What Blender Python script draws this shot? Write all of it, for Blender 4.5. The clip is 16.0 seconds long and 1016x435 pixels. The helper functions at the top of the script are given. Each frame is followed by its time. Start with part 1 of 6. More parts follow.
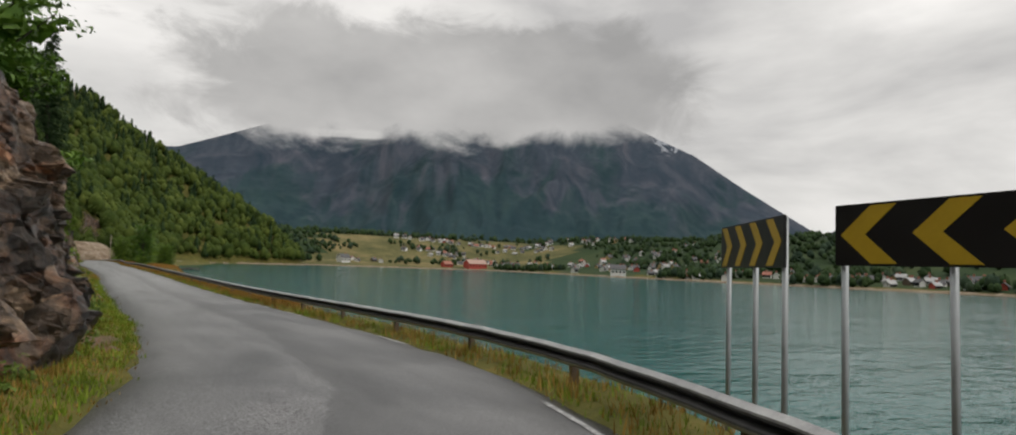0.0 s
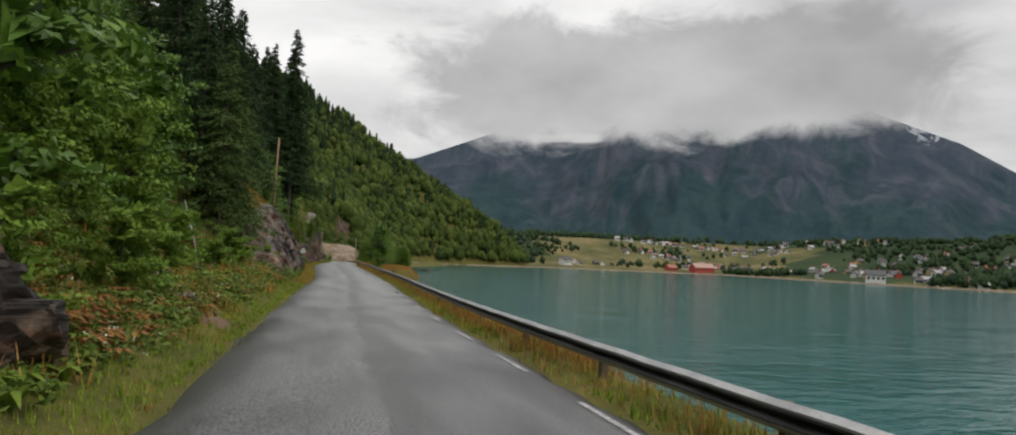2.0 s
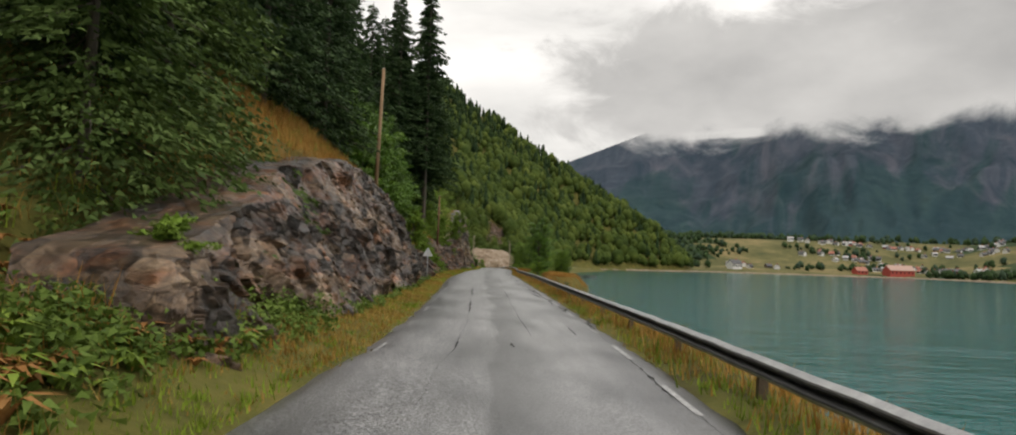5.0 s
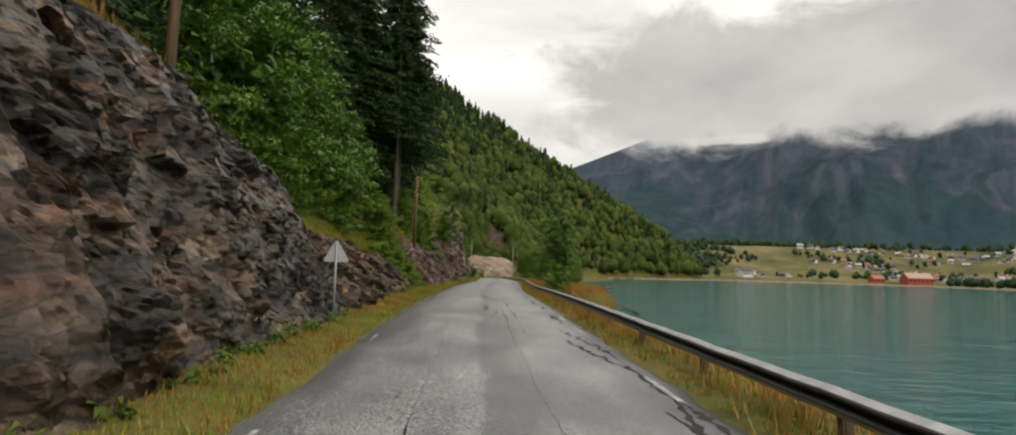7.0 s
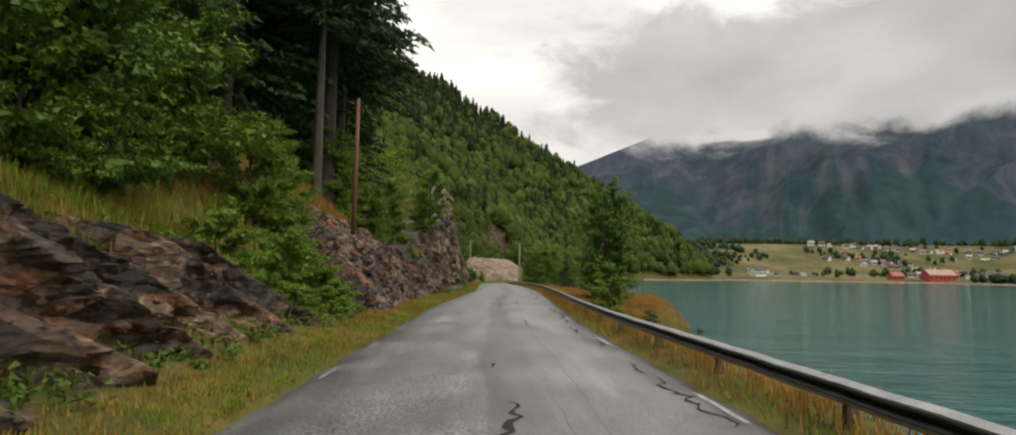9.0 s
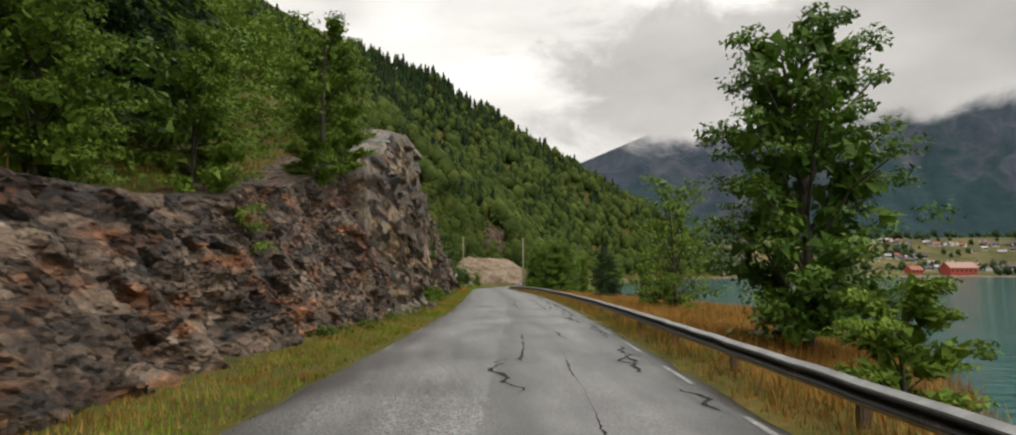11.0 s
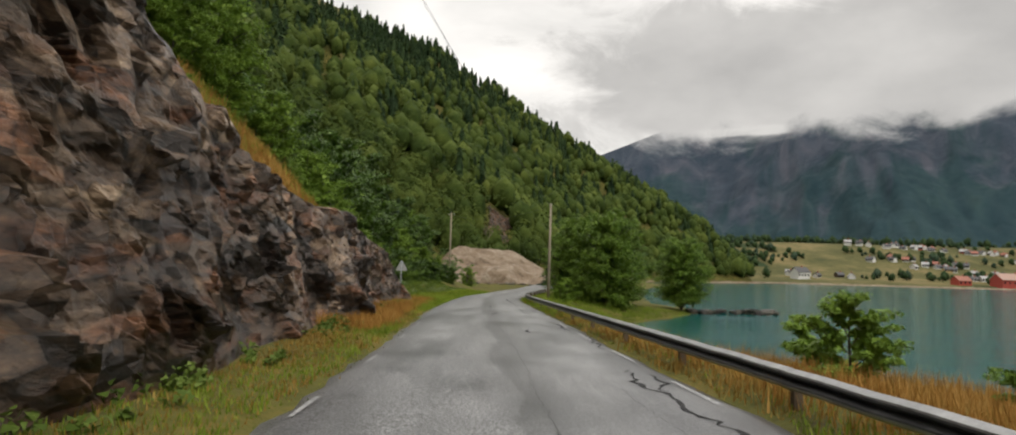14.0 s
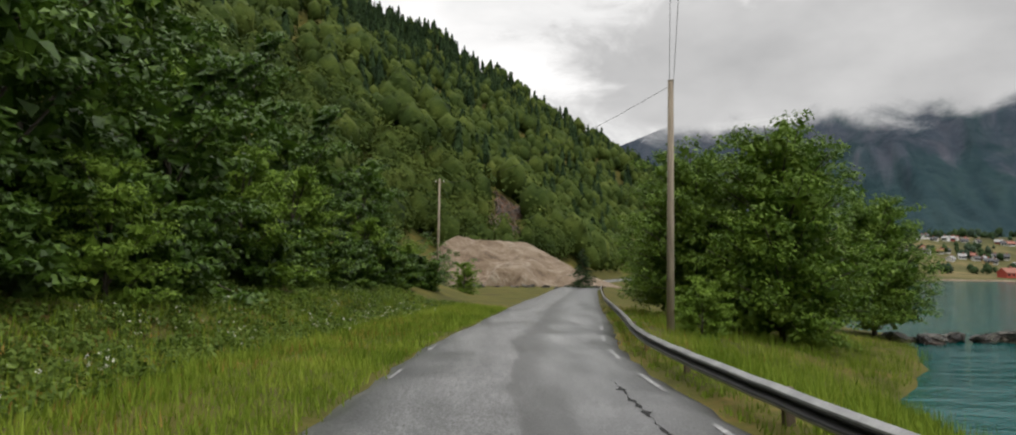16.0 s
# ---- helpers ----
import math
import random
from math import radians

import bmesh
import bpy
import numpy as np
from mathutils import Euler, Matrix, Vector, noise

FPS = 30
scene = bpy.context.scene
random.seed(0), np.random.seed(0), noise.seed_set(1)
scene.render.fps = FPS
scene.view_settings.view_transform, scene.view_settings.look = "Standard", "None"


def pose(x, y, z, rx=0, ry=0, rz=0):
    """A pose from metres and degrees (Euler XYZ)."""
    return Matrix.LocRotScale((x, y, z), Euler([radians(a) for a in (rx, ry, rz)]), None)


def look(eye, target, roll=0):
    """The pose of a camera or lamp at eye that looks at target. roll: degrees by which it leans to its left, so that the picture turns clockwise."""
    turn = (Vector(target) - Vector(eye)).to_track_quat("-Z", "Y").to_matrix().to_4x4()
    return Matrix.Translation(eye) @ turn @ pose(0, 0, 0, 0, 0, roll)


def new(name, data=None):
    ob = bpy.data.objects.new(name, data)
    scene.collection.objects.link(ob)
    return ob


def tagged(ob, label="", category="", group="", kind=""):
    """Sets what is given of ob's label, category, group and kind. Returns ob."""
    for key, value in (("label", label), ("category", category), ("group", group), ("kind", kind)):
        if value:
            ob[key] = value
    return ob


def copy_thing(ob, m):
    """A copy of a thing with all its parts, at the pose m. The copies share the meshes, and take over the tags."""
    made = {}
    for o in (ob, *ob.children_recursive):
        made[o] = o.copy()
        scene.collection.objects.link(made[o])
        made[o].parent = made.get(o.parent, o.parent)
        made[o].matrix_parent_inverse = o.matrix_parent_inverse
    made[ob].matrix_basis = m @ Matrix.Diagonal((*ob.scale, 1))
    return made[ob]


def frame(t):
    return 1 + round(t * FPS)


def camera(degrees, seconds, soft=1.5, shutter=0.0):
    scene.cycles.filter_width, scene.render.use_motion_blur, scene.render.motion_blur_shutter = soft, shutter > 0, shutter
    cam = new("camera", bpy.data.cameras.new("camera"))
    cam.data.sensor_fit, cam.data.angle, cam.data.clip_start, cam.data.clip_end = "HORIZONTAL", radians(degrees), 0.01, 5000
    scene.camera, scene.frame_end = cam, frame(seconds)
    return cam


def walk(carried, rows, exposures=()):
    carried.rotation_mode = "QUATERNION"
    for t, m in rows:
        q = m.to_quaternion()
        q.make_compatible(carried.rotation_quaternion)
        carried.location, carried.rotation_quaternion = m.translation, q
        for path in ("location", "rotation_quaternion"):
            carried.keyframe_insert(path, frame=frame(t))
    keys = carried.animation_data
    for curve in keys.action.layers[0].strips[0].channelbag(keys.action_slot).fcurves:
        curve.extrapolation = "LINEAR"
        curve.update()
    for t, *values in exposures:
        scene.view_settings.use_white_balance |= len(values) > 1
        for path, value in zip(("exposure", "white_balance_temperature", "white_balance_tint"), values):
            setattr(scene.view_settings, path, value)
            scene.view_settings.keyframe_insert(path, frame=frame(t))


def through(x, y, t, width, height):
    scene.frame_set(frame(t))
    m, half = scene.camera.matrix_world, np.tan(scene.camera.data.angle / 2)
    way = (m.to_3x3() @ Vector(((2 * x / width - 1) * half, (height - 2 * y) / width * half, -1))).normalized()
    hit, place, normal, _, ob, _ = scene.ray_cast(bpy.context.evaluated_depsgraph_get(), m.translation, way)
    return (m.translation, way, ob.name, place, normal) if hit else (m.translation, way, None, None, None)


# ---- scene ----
cam = camera(74.0, 16.0, soft=1.9)
PATH = [
    (0, look((-1.809, -44.151, 1.848), (3.767, -35.882, 2.578), 2.08)),
    (0.5, look((-0.621, -41.063, 1.822), (4.368, -32.425, 2.515), 2.41)),
    (1, look((0.330, -37.702, 1.797), (4.586, -28.677, 2.454), 2.47)),
    (1.5, look((1.023, -33.980, 1.752), (4.458, -24.611, 2.398), 2.57)),
    (2, look((1.524, -29.749, 1.718), (4.200, -20.136, 2.364), 2.53)),
    (2.5, look((1.809, -25.446, 1.658), (3.868, -15.680, 2.288), 2.79)),
    (3, look((2.115, -21.322, 1.646), (3.583, -11.448, 2.247), 2.69)),
    (3.2, look((2.122, -19.679, 1.615), (3.350, -9.772, 2.207), 2.54)),
    (5.3, look((3.114, 3.031, 1.530), (3.564, 13.000, 2.180), 1.76)),
    (5.5, look((3.172, 5.603, 1.519), (3.633, 15.570, 2.184), 1.46)),
    (6, look((3.329, 12.111, 1.519), (3.805, 22.077, 2.201), 1.17)),
    (6.5, look((3.449, 18.646, 1.524), (3.919, 28.611, 2.215), 1.65)),
    (7, look((3.503, 25.044, 1.596), (3.980, 35.004, 2.351), 1.75)),
    (7.5, look((3.638, 31.736, 1.634), (4.104, 41.694, 2.428), 1.39)),
    (8, look((3.633, 38.554, 1.667), (4.092, 48.512, 2.459), 1.17)),
    (8.5, look((3.551, 45.483, 1.666), (4.028, 55.439, 2.462), 1.11)),
    (9, look((3.708, 52.306, 1.630), (4.194, 62.263, 2.422), 0.91)),
    (9.5, look((3.939, 59.286, 1.582), (4.425, 69.243, 2.372), 0.53)),
    (10, look((4.085, 66.282, 1.566), (4.593, 76.237, 2.364), 0.03)),
    (10.2, look((4.176, 69.104, 1.557), (4.687, 79.057, 2.372), -0.33)),
    (12.3, look((5.721, 100.808, 1.493), (6.260, 110.763, 2.270), 0.42)),
    (12.5, look((5.869, 104.272, 1.470), (6.395, 114.229, 2.234), 0.68)),
    (13, look((6.133, 113.045, 1.385), (6.653, 123.003, 2.145), 2.06)),
    (13.5, look((6.326, 121.979, 1.352), (6.840, 131.936, 2.119), 1.97)),
    (14, look((6.396, 131.052, 1.304), (6.869, 141.011, 2.070), 1.66)),
    (14.5, look((6.430, 140.258, 1.211), (6.848, 150.220, 1.976), 1.36)),
    (15, look((6.550, 149.532, 1.231), (6.937, 159.496, 1.980), 1.27)),
    (15.5, look((6.586, 158.776, 1.112), (6.975, 168.739, 1.871), 1.04)),
    (16, look((6.735, 167.876, 0.871), (7.140, 177.839, 1.630), 0.76)),
]
walk(cam, PATH, [(0.0, -0.36, 6800, 10), (2.5, -0.24, 6600, 10), (5.5, -0.07, 6950, 10), (13.0, -0.07, 7000, 10), (16.0, -0.08, 6650, 10)])

from mathutils import kdtree

# ---- light ----
world = bpy.data.worlds.new("overcast_sky")
scene.world = world
world.use_nodes = True


def node(tree, kind, operation="", interpolation_type="", feature="", data_type="", blend_type="", **values):
    """A shader node with its mode and the values of its sockets."""
    n = tree.nodes.new(kind)
    if operation:
        n.operation = operation
    if interpolation_type:
        n.interpolation_type = interpolation_type
    if feature:
        n.feature = feature
    if data_type:
        n.data_type = data_type
    if blend_type:
        n.blend_type = blend_type
    for key, value in values.items():
        n.inputs[key].default_value = value
    return n


def build_sky():
    tree = world.node_tree
    tree.nodes.clear()
    link = tree.links.new
    out = node(tree, "ShaderNodeOutputWorld")
    sky = node(tree, "ShaderNodeTexSky")
    sky.sky_type, sky.sun_disc = "NISHITA", False
    sky.sun_elevation, sky.sun_rotation = radians(50), radians(20)
    blue = node(tree, "ShaderNodeBackground", Strength=0.06)
    link(sky.outputs[0], blue.inputs[0])
    geo = node(tree, "ShaderNodeTexCoord")
    flat = node(tree, "ShaderNodeMapping")
    flat.inputs["Scale"].default_value = (1.0, 1.0, 2.6)
    link(geo.outputs["Generated"], flat.inputs["Vector"])
    big = node(tree, "ShaderNodeTexNoise", Scale=2.3, Detail=7.0, Roughness=0.52, Distortion=0.35)
    link(flat.outputs[0], big.inputs["Vector"])
    ramp = node(tree, "ShaderNodeValToRGB")
    e = ramp.color_ramp.elements
    e[0].position, e[0].color = 0.34, (0.64, 0.645, 0.66, 1)
    e[1].position, e[1].color = 0.66, (1.24, 1.24, 1.245, 1)
    m = e.new(0.50)
    m.color = (0.94, 0.945, 0.95, 1)
    link(big.outputs[0], ramp.inputs[0])
    # an overcast sky grows brighter towards the zenith
    sep = node(tree, "ShaderNodeSeparateXYZ")
    link(geo.outputs["Generated"], sep.inputs[0])
    high = node(tree, "ShaderNodeMapRange", interpolation_type="SMOOTHSTEP")
    high.inputs["From Min"].default_value, high.inputs["From Max"].default_value = 0.28, 0.95
    high.inputs["To Min"].default_value, high.inputs["To Max"].default_value = 1.0, 1.75
    link(sep.outputs[2], high.inputs[0])
    cloud = node(tree, "ShaderNodeBackground", Strength=1.0)
    link(ramp.outputs[0], cloud.inputs[0])
    link(high.outputs[0], cloud.inputs["Strength"])
    mix = node(tree, "ShaderNodeMixShader", Fac=0.94)
    link(blue.outputs[0], mix.inputs[1])
    link(cloud.outputs[0], mix.inputs[2])
    link(mix.outputs[0], out.inputs[0])


build_sky()
sun = new("sun", bpy.data.lights.new("sun", "SUN"))
sun.data.energy, sun.data.angle, sun.data.color = 1.3, radians(25), (1.0, 0.97, 0.93)
sun.matrix_world = look((0, 0, 50), (-18, 30, 0))

# ---- materials ----
def material(name, colors, scale=3.0, rough=0.8, bump=0.3, detail=6.0, metal=0.0, fine=25.0, coords="Object", stretch=(1, 1, 1), spread=0.25,
             island=0.0, spec=0.5, rough_var=0.1, mid=0.5, distort=0.0, bump_scale=0.05):
    """Two-scale noise colour between the given stops, fine relief and varied gloss. island: variation from piece to piece."""
    mat = bpy.data.materials.new(name)
    mat.use_nodes = True
    tree = mat.node_tree
    link = tree.links.new
    b = tree.nodes["Principled BSDF"]
    tc = node(tree, "ShaderNodeTexCoord")
    mp = node(tree, "ShaderNodeMapping")
    mp.inputs["Scale"].default_value = stretch
    link(tc.outputs[coords], mp.inputs["Vector"])
    n1 = node(tree, "ShaderNodeTexNoise", Scale=scale, Detail=detail, Roughness=0.6, Distortion=distort)
    n2 = node(tree, "ShaderNodeTexNoise", Scale=fine, Detail=4.0, Roughness=0.65)
    link(mp.outputs[0], n1.inputs["Vector"])
    link(mp.outputs[0], n2.inputs["Vector"])
    mix = node(tree, "ShaderNodeMath", operation="MULTIPLY_ADD")
    link(n2.outputs[0], mix.inputs[0])
    mix.inputs[1].default_value = 0.4
    link(n1.outputs[0], mix.inputs[2])
    last = mix.outputs[0]
    sub = node(tree, "ShaderNodeMath", operation="SUBTRACT")
    link(last, sub.inputs[0])
    sub.inputs[1].default_value = 0.2
    last = sub.outputs[0]
    if island:
        geo = node(tree, "ShaderNodeNewGeometry")
        add = node(tree, "ShaderNodeMath", operation="MULTIPLY_ADD")
        link(geo.outputs["Random Per Island"], add.inputs[0])
        add.inputs[1].default_value = island
        link(last, add.inputs[2])
        back = node(tree, "ShaderNodeMath", operation="SUBTRACT")
        link(add.outputs[0], back.inputs[0])
        back.inputs[1].default_value = island / 2
        last = back.outputs[0]
    ramp = node(tree, "ShaderNodeValToRGB")
    e = ramp.color_ramp.elements
    n = len(colors)
    while len(e) < n:
        e.new(0.5)
    for i, c in enumerate(colors):
        e[i].position = mid - spread + 2 * spread * i / max(1, n - 1)
        e[i].color = (*c, 1)
    link(last, ramp.inputs[0])
    link(ramp.outputs[0], b.inputs["Base Color"])
    rr = node(tree, "ShaderNodeMapRange")
    rr.inputs["To Min"].default_value, rr.inputs["To Max"].default_value = max(0.02, rough - rough_var), min(1, rough + rough_var)
    link(n1.outputs[0], rr.inputs[0])
    link(rr.outputs[0], b.inputs["Roughness"])
    b.inputs["Metallic"].default_value = metal
    b.inputs["Specular IOR Level"].default_value = spec
    if bump:
        bp = node(tree, "ShaderNodeBump", Strength=bump, Distance=bump_scale)
        link(last, bp.inputs["Height"])
        link(bp.outputs[0], b.inputs["Normal"])
    return mat


def leaf_material(*args, through=0.2, **kw):
    """Leaves let part of the light through."""
    mat = material(*args, **kw)
    tree = mat.node_tree
    link = tree.links.new
    b = tree.nodes["Principled BSDF"]
    out = tree.nodes["Material Output"]
    tl = node(tree, "ShaderNodeBsdfTranslucent")
    link(b.inputs["Base Color"].links[0].from_socket, tl.inputs[0])
    mix = node(tree, "ShaderNodeMixShader", Fac=through)
    link(b.outputs[0], mix.inputs[1])
    link(tl.outputs[0], mix.inputs[2])
    link(mix.outputs[0], out.inputs[0])
    return mat


def build_asphalt():
    """Wet worn asphalt: coarse stone, polished wheel tracks, a darker seam near the middle, ragged dark edges."""
    mat = material("wet_asphalt", [(0.095, 0.096, 0.101), (0.165, 0.166, 0.17), (0.24, 0.24, 0.242)], 0.8, 0.36, 0.9, 9, fine=45, stretch=(1.0, 0.45, 1), rough_var=0.17, bump_scale=0.016, spread=0.19)
    tree = mat.node_tree
    link = tree.links.new
    b = tree.nodes["Principled BSDF"]
    old = b.inputs["Base Color"].links[0].from_socket
    uv = node(tree, "ShaderNodeUVMap")
    sep = node(tree, "ShaderNodeSeparateXYZ")
    link(uv.outputs[0], sep.inputs[0])
    wob = node(tree, "ShaderNodeTexNoise", Scale=0.9, Detail=5.0, Roughness=0.6)
    mp = node(tree, "ShaderNodeMapping")
    mp.inputs["Scale"].default_value = (1.0, 0.3, 1)
    tc = node(tree, "ShaderNodeTexCoord")
    link(tc.outputs["Object"], mp.inputs["Vector"])
    link(mp.outputs[0], wob.inputs["Vector"])
    add = node(tree, "ShaderNodeMath", operation="MULTIPLY_ADD")
    link(wob.outputs[0], add.inputs[0])
    add.inputs[1].default_value = 0.16
    link(sep.outputs[0], add.inputs[2])
    curve = node(tree, "ShaderNodeFloatCurve")
    link(add.outputs[0], curve.inputs["Value"])
    cv = curve.mapping.curves[0]
    cv.points[0].location, cv.points[1].location = (0, 0.55), (1, 0.5)
    for u, v in ((0.10, 0.55), (0.17, 0.68), (0.30, 0.86), (0.44, 0.9), (0.535, 0.92), (0.55, 0.55), (0.62, 0.62), (0.70, 0.88), (0.80, 0.98), (0.9, 0.85), (0.99, 0.55)):
        cv.points.new(u, v)
    curve.mapping.update()
    chip = node(tree, "ShaderNodeTexNoise", Scale=42.0, Detail=3.0, Roughness=0.7)
    link(tc.outputs["Object"], chip.inputs["Vector"])
    streak = node(tree, "ShaderNodeTexNoise", Scale=2.2, Detail=6.0, Roughness=0.65)
    ms = node(tree, "ShaderNodeMapping")
    ms.inputs["Scale"].default_value = (1.2, 0.1, 1)
    link(tc.outputs["Object"], ms.inputs["Vector"])
    link(ms.outputs[0], streak.inputs["Vector"])
    c1 = node(tree, "ShaderNodeMapRange")
    c1.inputs["From Min"].default_value, c1.inputs["From Max"].default_value = 0.41, 0.6
    lane = node(tree, "ShaderNodeMapRange", interpolation_type="SMOOTHSTEP")
    lane.inputs["From Min"].default_value, lane.inputs["From Max"].default_value = 0.48, 0.62
    lane.inputs["To Min"].default_value, lane.inputs["To Max"].default_value = 1.0, 0.45
    link(add.outputs[0], lane.inputs[0])
    for end, sign in (("To Min", -0.9), ("To Max", 1.25)):
        m = node(tree, "ShaderNodeMath", operation="MULTIPLY_ADD")
        link(lane.outputs[0], m.inputs[0])
        m.inputs[1].default_value, m.inputs[2].default_value = sign, 1.0
        link(m.outputs[0], c1.inputs[end])
    link(chip.outputs[0], c1.inputs[0])
    c2 = node(tree, "ShaderNodeMapRange")
    c2.inputs["From Min"].default_value, c2.inputs["From Max"].default_value = 0.3, 0.7
    c2.inputs["To Min"].default_value, c2.inputs["To Max"].default_value = 0.78, 1.2
    link(streak.outputs[0], c2.inputs[0])
    both = node(tree, "ShaderNodeMath", operation="MULTIPLY")
    link(c1.outputs[0], both.inputs[0])
    link(c2.outputs[0], both.inputs[1])
    all3 = node(tree, "ShaderNodeMath", operation="MULTIPLY")
    link(both.outputs[0], all3.inputs[0])
    link(curve.outputs[0], all3.inputs[1])
    # the stretch round the bend is darker, easing to full tone on the straight
    bend_tone = node(tree, "ShaderNodeMapRange", interpolation_type="SMOOTHSTEP")
    bend_tone.inputs["From Min"].default_value, bend_tone.inputs["From Max"].default_value = -25.0, 12.0
    bend_tone.inputs["To Min"].default_value, bend_tone.inputs["To Max"].default_value = 0.6, 1.0
    link(sep.outputs[1], bend_tone.inputs[0])
    all4 = node(tree, "ShaderNodeMath", operation="MULTIPLY")
    link(all3.outputs[0], all4.inputs[0])
    link(bend_tone.outputs[0], all4.inputs[1])
    mul = node(tree, "ShaderNodeVectorMath", operation="SCALE")
    link(old, mul.inputs[0])
    link(all4.outputs[0], mul.inputs["Scale"])
    link(mul.outputs[0], b.inputs["Base Color"])
    return mat


ASPHALT = build_asphalt()
PATCH = material("dark_asphalt_patch", [(0.01, 0.01, 0.0105), (0.026, 0.026, 0.027)], 6, 0.7, 0.9, fine=60, bump_scale=0.03, spec=0.25)
PAINT = material("worn_road_paint", [(0.10, 0.10, 0.10), (0.24, 0.24, 0.24), (0.55, 0.55, 0.54)], 9, 0.5, 0.2, fine=50, bump_scale=0.01)
GROUND = material("mossy_soil_and_grass", [(0.04, 0.03, 0.014), (0.075, 0.075, 0.018), (0.11, 0.1, 0.024), (0.2, 0.125, 0.04)], 0.4, 0.95, 0.7, 8, fine=6, bump_scale=0.15, spec=0.15)
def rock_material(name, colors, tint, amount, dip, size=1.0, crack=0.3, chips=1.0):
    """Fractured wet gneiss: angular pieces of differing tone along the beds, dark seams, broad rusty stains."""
    mat = bpy.data.materials.new(name)
    mat.use_nodes = True
    tree = mat.node_tree
    link = tree.links.new
    b = tree.nodes["Principled BSDF"]
    tc = node(tree, "ShaderNodeTexCoord")
    mp = node(tree, "ShaderNodeMapping")
    mp.inputs["Rotation"].default_value = (radians(-dip), 0, 0)
    mp.inputs["Scale"].default_value = (0.9, 0.42, 1.35)
    link(tc.outputs["Object"], mp.inputs["Vector"])
    warp = node(tree, "ShaderNodeTexNoise", Scale=1.4, Detail=5.0)
    link(mp.outputs[0], warp.inputs["Vector"])
    shift = node(tree, "ShaderNodeVectorMath", operation="MULTIPLY_ADD")
    link(warp.outputs["Color"], shift.inputs[0])
    shift.inputs[1].default_value = (0.1, 0.1, 0.1)
    link(mp.outputs[0], shift.inputs[2])
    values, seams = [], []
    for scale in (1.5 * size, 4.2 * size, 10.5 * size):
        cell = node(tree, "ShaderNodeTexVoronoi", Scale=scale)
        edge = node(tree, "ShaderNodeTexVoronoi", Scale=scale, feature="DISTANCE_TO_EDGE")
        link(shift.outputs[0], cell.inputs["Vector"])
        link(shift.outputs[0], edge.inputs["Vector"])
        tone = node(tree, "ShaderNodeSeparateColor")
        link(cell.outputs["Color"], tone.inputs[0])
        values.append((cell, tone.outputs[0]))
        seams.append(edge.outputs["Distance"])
    grain = node(tree, "ShaderNodeTexNoise", Scale=7.0, Detail=10.0, Roughness=0.7, Distortion=0.1)
    link(mp.outputs[0], grain.inputs["Vector"])
    big = node(tree, "ShaderNodeTexNoise", Scale=0.35, Detail=6.0, Roughness=0.62, Distortion=1.2)
    link(tc.outputs["Object"], big.inputs["Vector"])

    def madd(x, k, y):
        m = node(tree, "ShaderNodeMath", operation="MULTIPLY_ADD")
        link(x, m.inputs[0])
        m.inputs[1].default_value = k
        if isinstance(y, float):
            m.inputs[2].default_value = y
        else:
            link(y, m.inputs[2])
        return m.outputs[0]
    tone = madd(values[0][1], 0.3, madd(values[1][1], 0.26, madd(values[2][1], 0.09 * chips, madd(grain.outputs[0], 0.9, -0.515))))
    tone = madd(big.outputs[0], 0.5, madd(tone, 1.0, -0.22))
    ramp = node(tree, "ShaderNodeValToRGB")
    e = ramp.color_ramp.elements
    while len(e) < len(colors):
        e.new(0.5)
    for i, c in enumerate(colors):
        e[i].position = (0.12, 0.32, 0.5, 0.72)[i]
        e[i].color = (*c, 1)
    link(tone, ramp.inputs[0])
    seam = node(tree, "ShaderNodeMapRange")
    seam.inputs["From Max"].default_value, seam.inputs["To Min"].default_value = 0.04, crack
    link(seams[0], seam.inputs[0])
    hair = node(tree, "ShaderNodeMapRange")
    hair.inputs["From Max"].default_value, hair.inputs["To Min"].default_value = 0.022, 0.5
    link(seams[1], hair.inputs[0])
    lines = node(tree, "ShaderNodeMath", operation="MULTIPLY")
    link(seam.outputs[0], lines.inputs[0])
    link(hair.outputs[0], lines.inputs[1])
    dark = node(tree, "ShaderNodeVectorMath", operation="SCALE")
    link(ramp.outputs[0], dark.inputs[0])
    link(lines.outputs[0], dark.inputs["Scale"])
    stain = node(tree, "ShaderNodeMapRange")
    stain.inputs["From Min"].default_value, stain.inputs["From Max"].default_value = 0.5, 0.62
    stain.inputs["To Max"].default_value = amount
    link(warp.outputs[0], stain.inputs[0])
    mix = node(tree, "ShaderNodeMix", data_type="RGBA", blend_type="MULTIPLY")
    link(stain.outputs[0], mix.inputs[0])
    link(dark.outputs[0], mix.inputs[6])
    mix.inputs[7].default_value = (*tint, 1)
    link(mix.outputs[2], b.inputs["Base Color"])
    gloss = node(tree, "ShaderNodeMapRange")
    gloss.inputs["To Min"].default_value, gloss.inputs["To Max"].default_value = 0.16, 0.66
    link(grain.outputs[0], gloss.inputs[0])
    link(gloss.outputs[0], b.inputs["Roughness"])
    # every piece has its own tilted plane
    planes = []
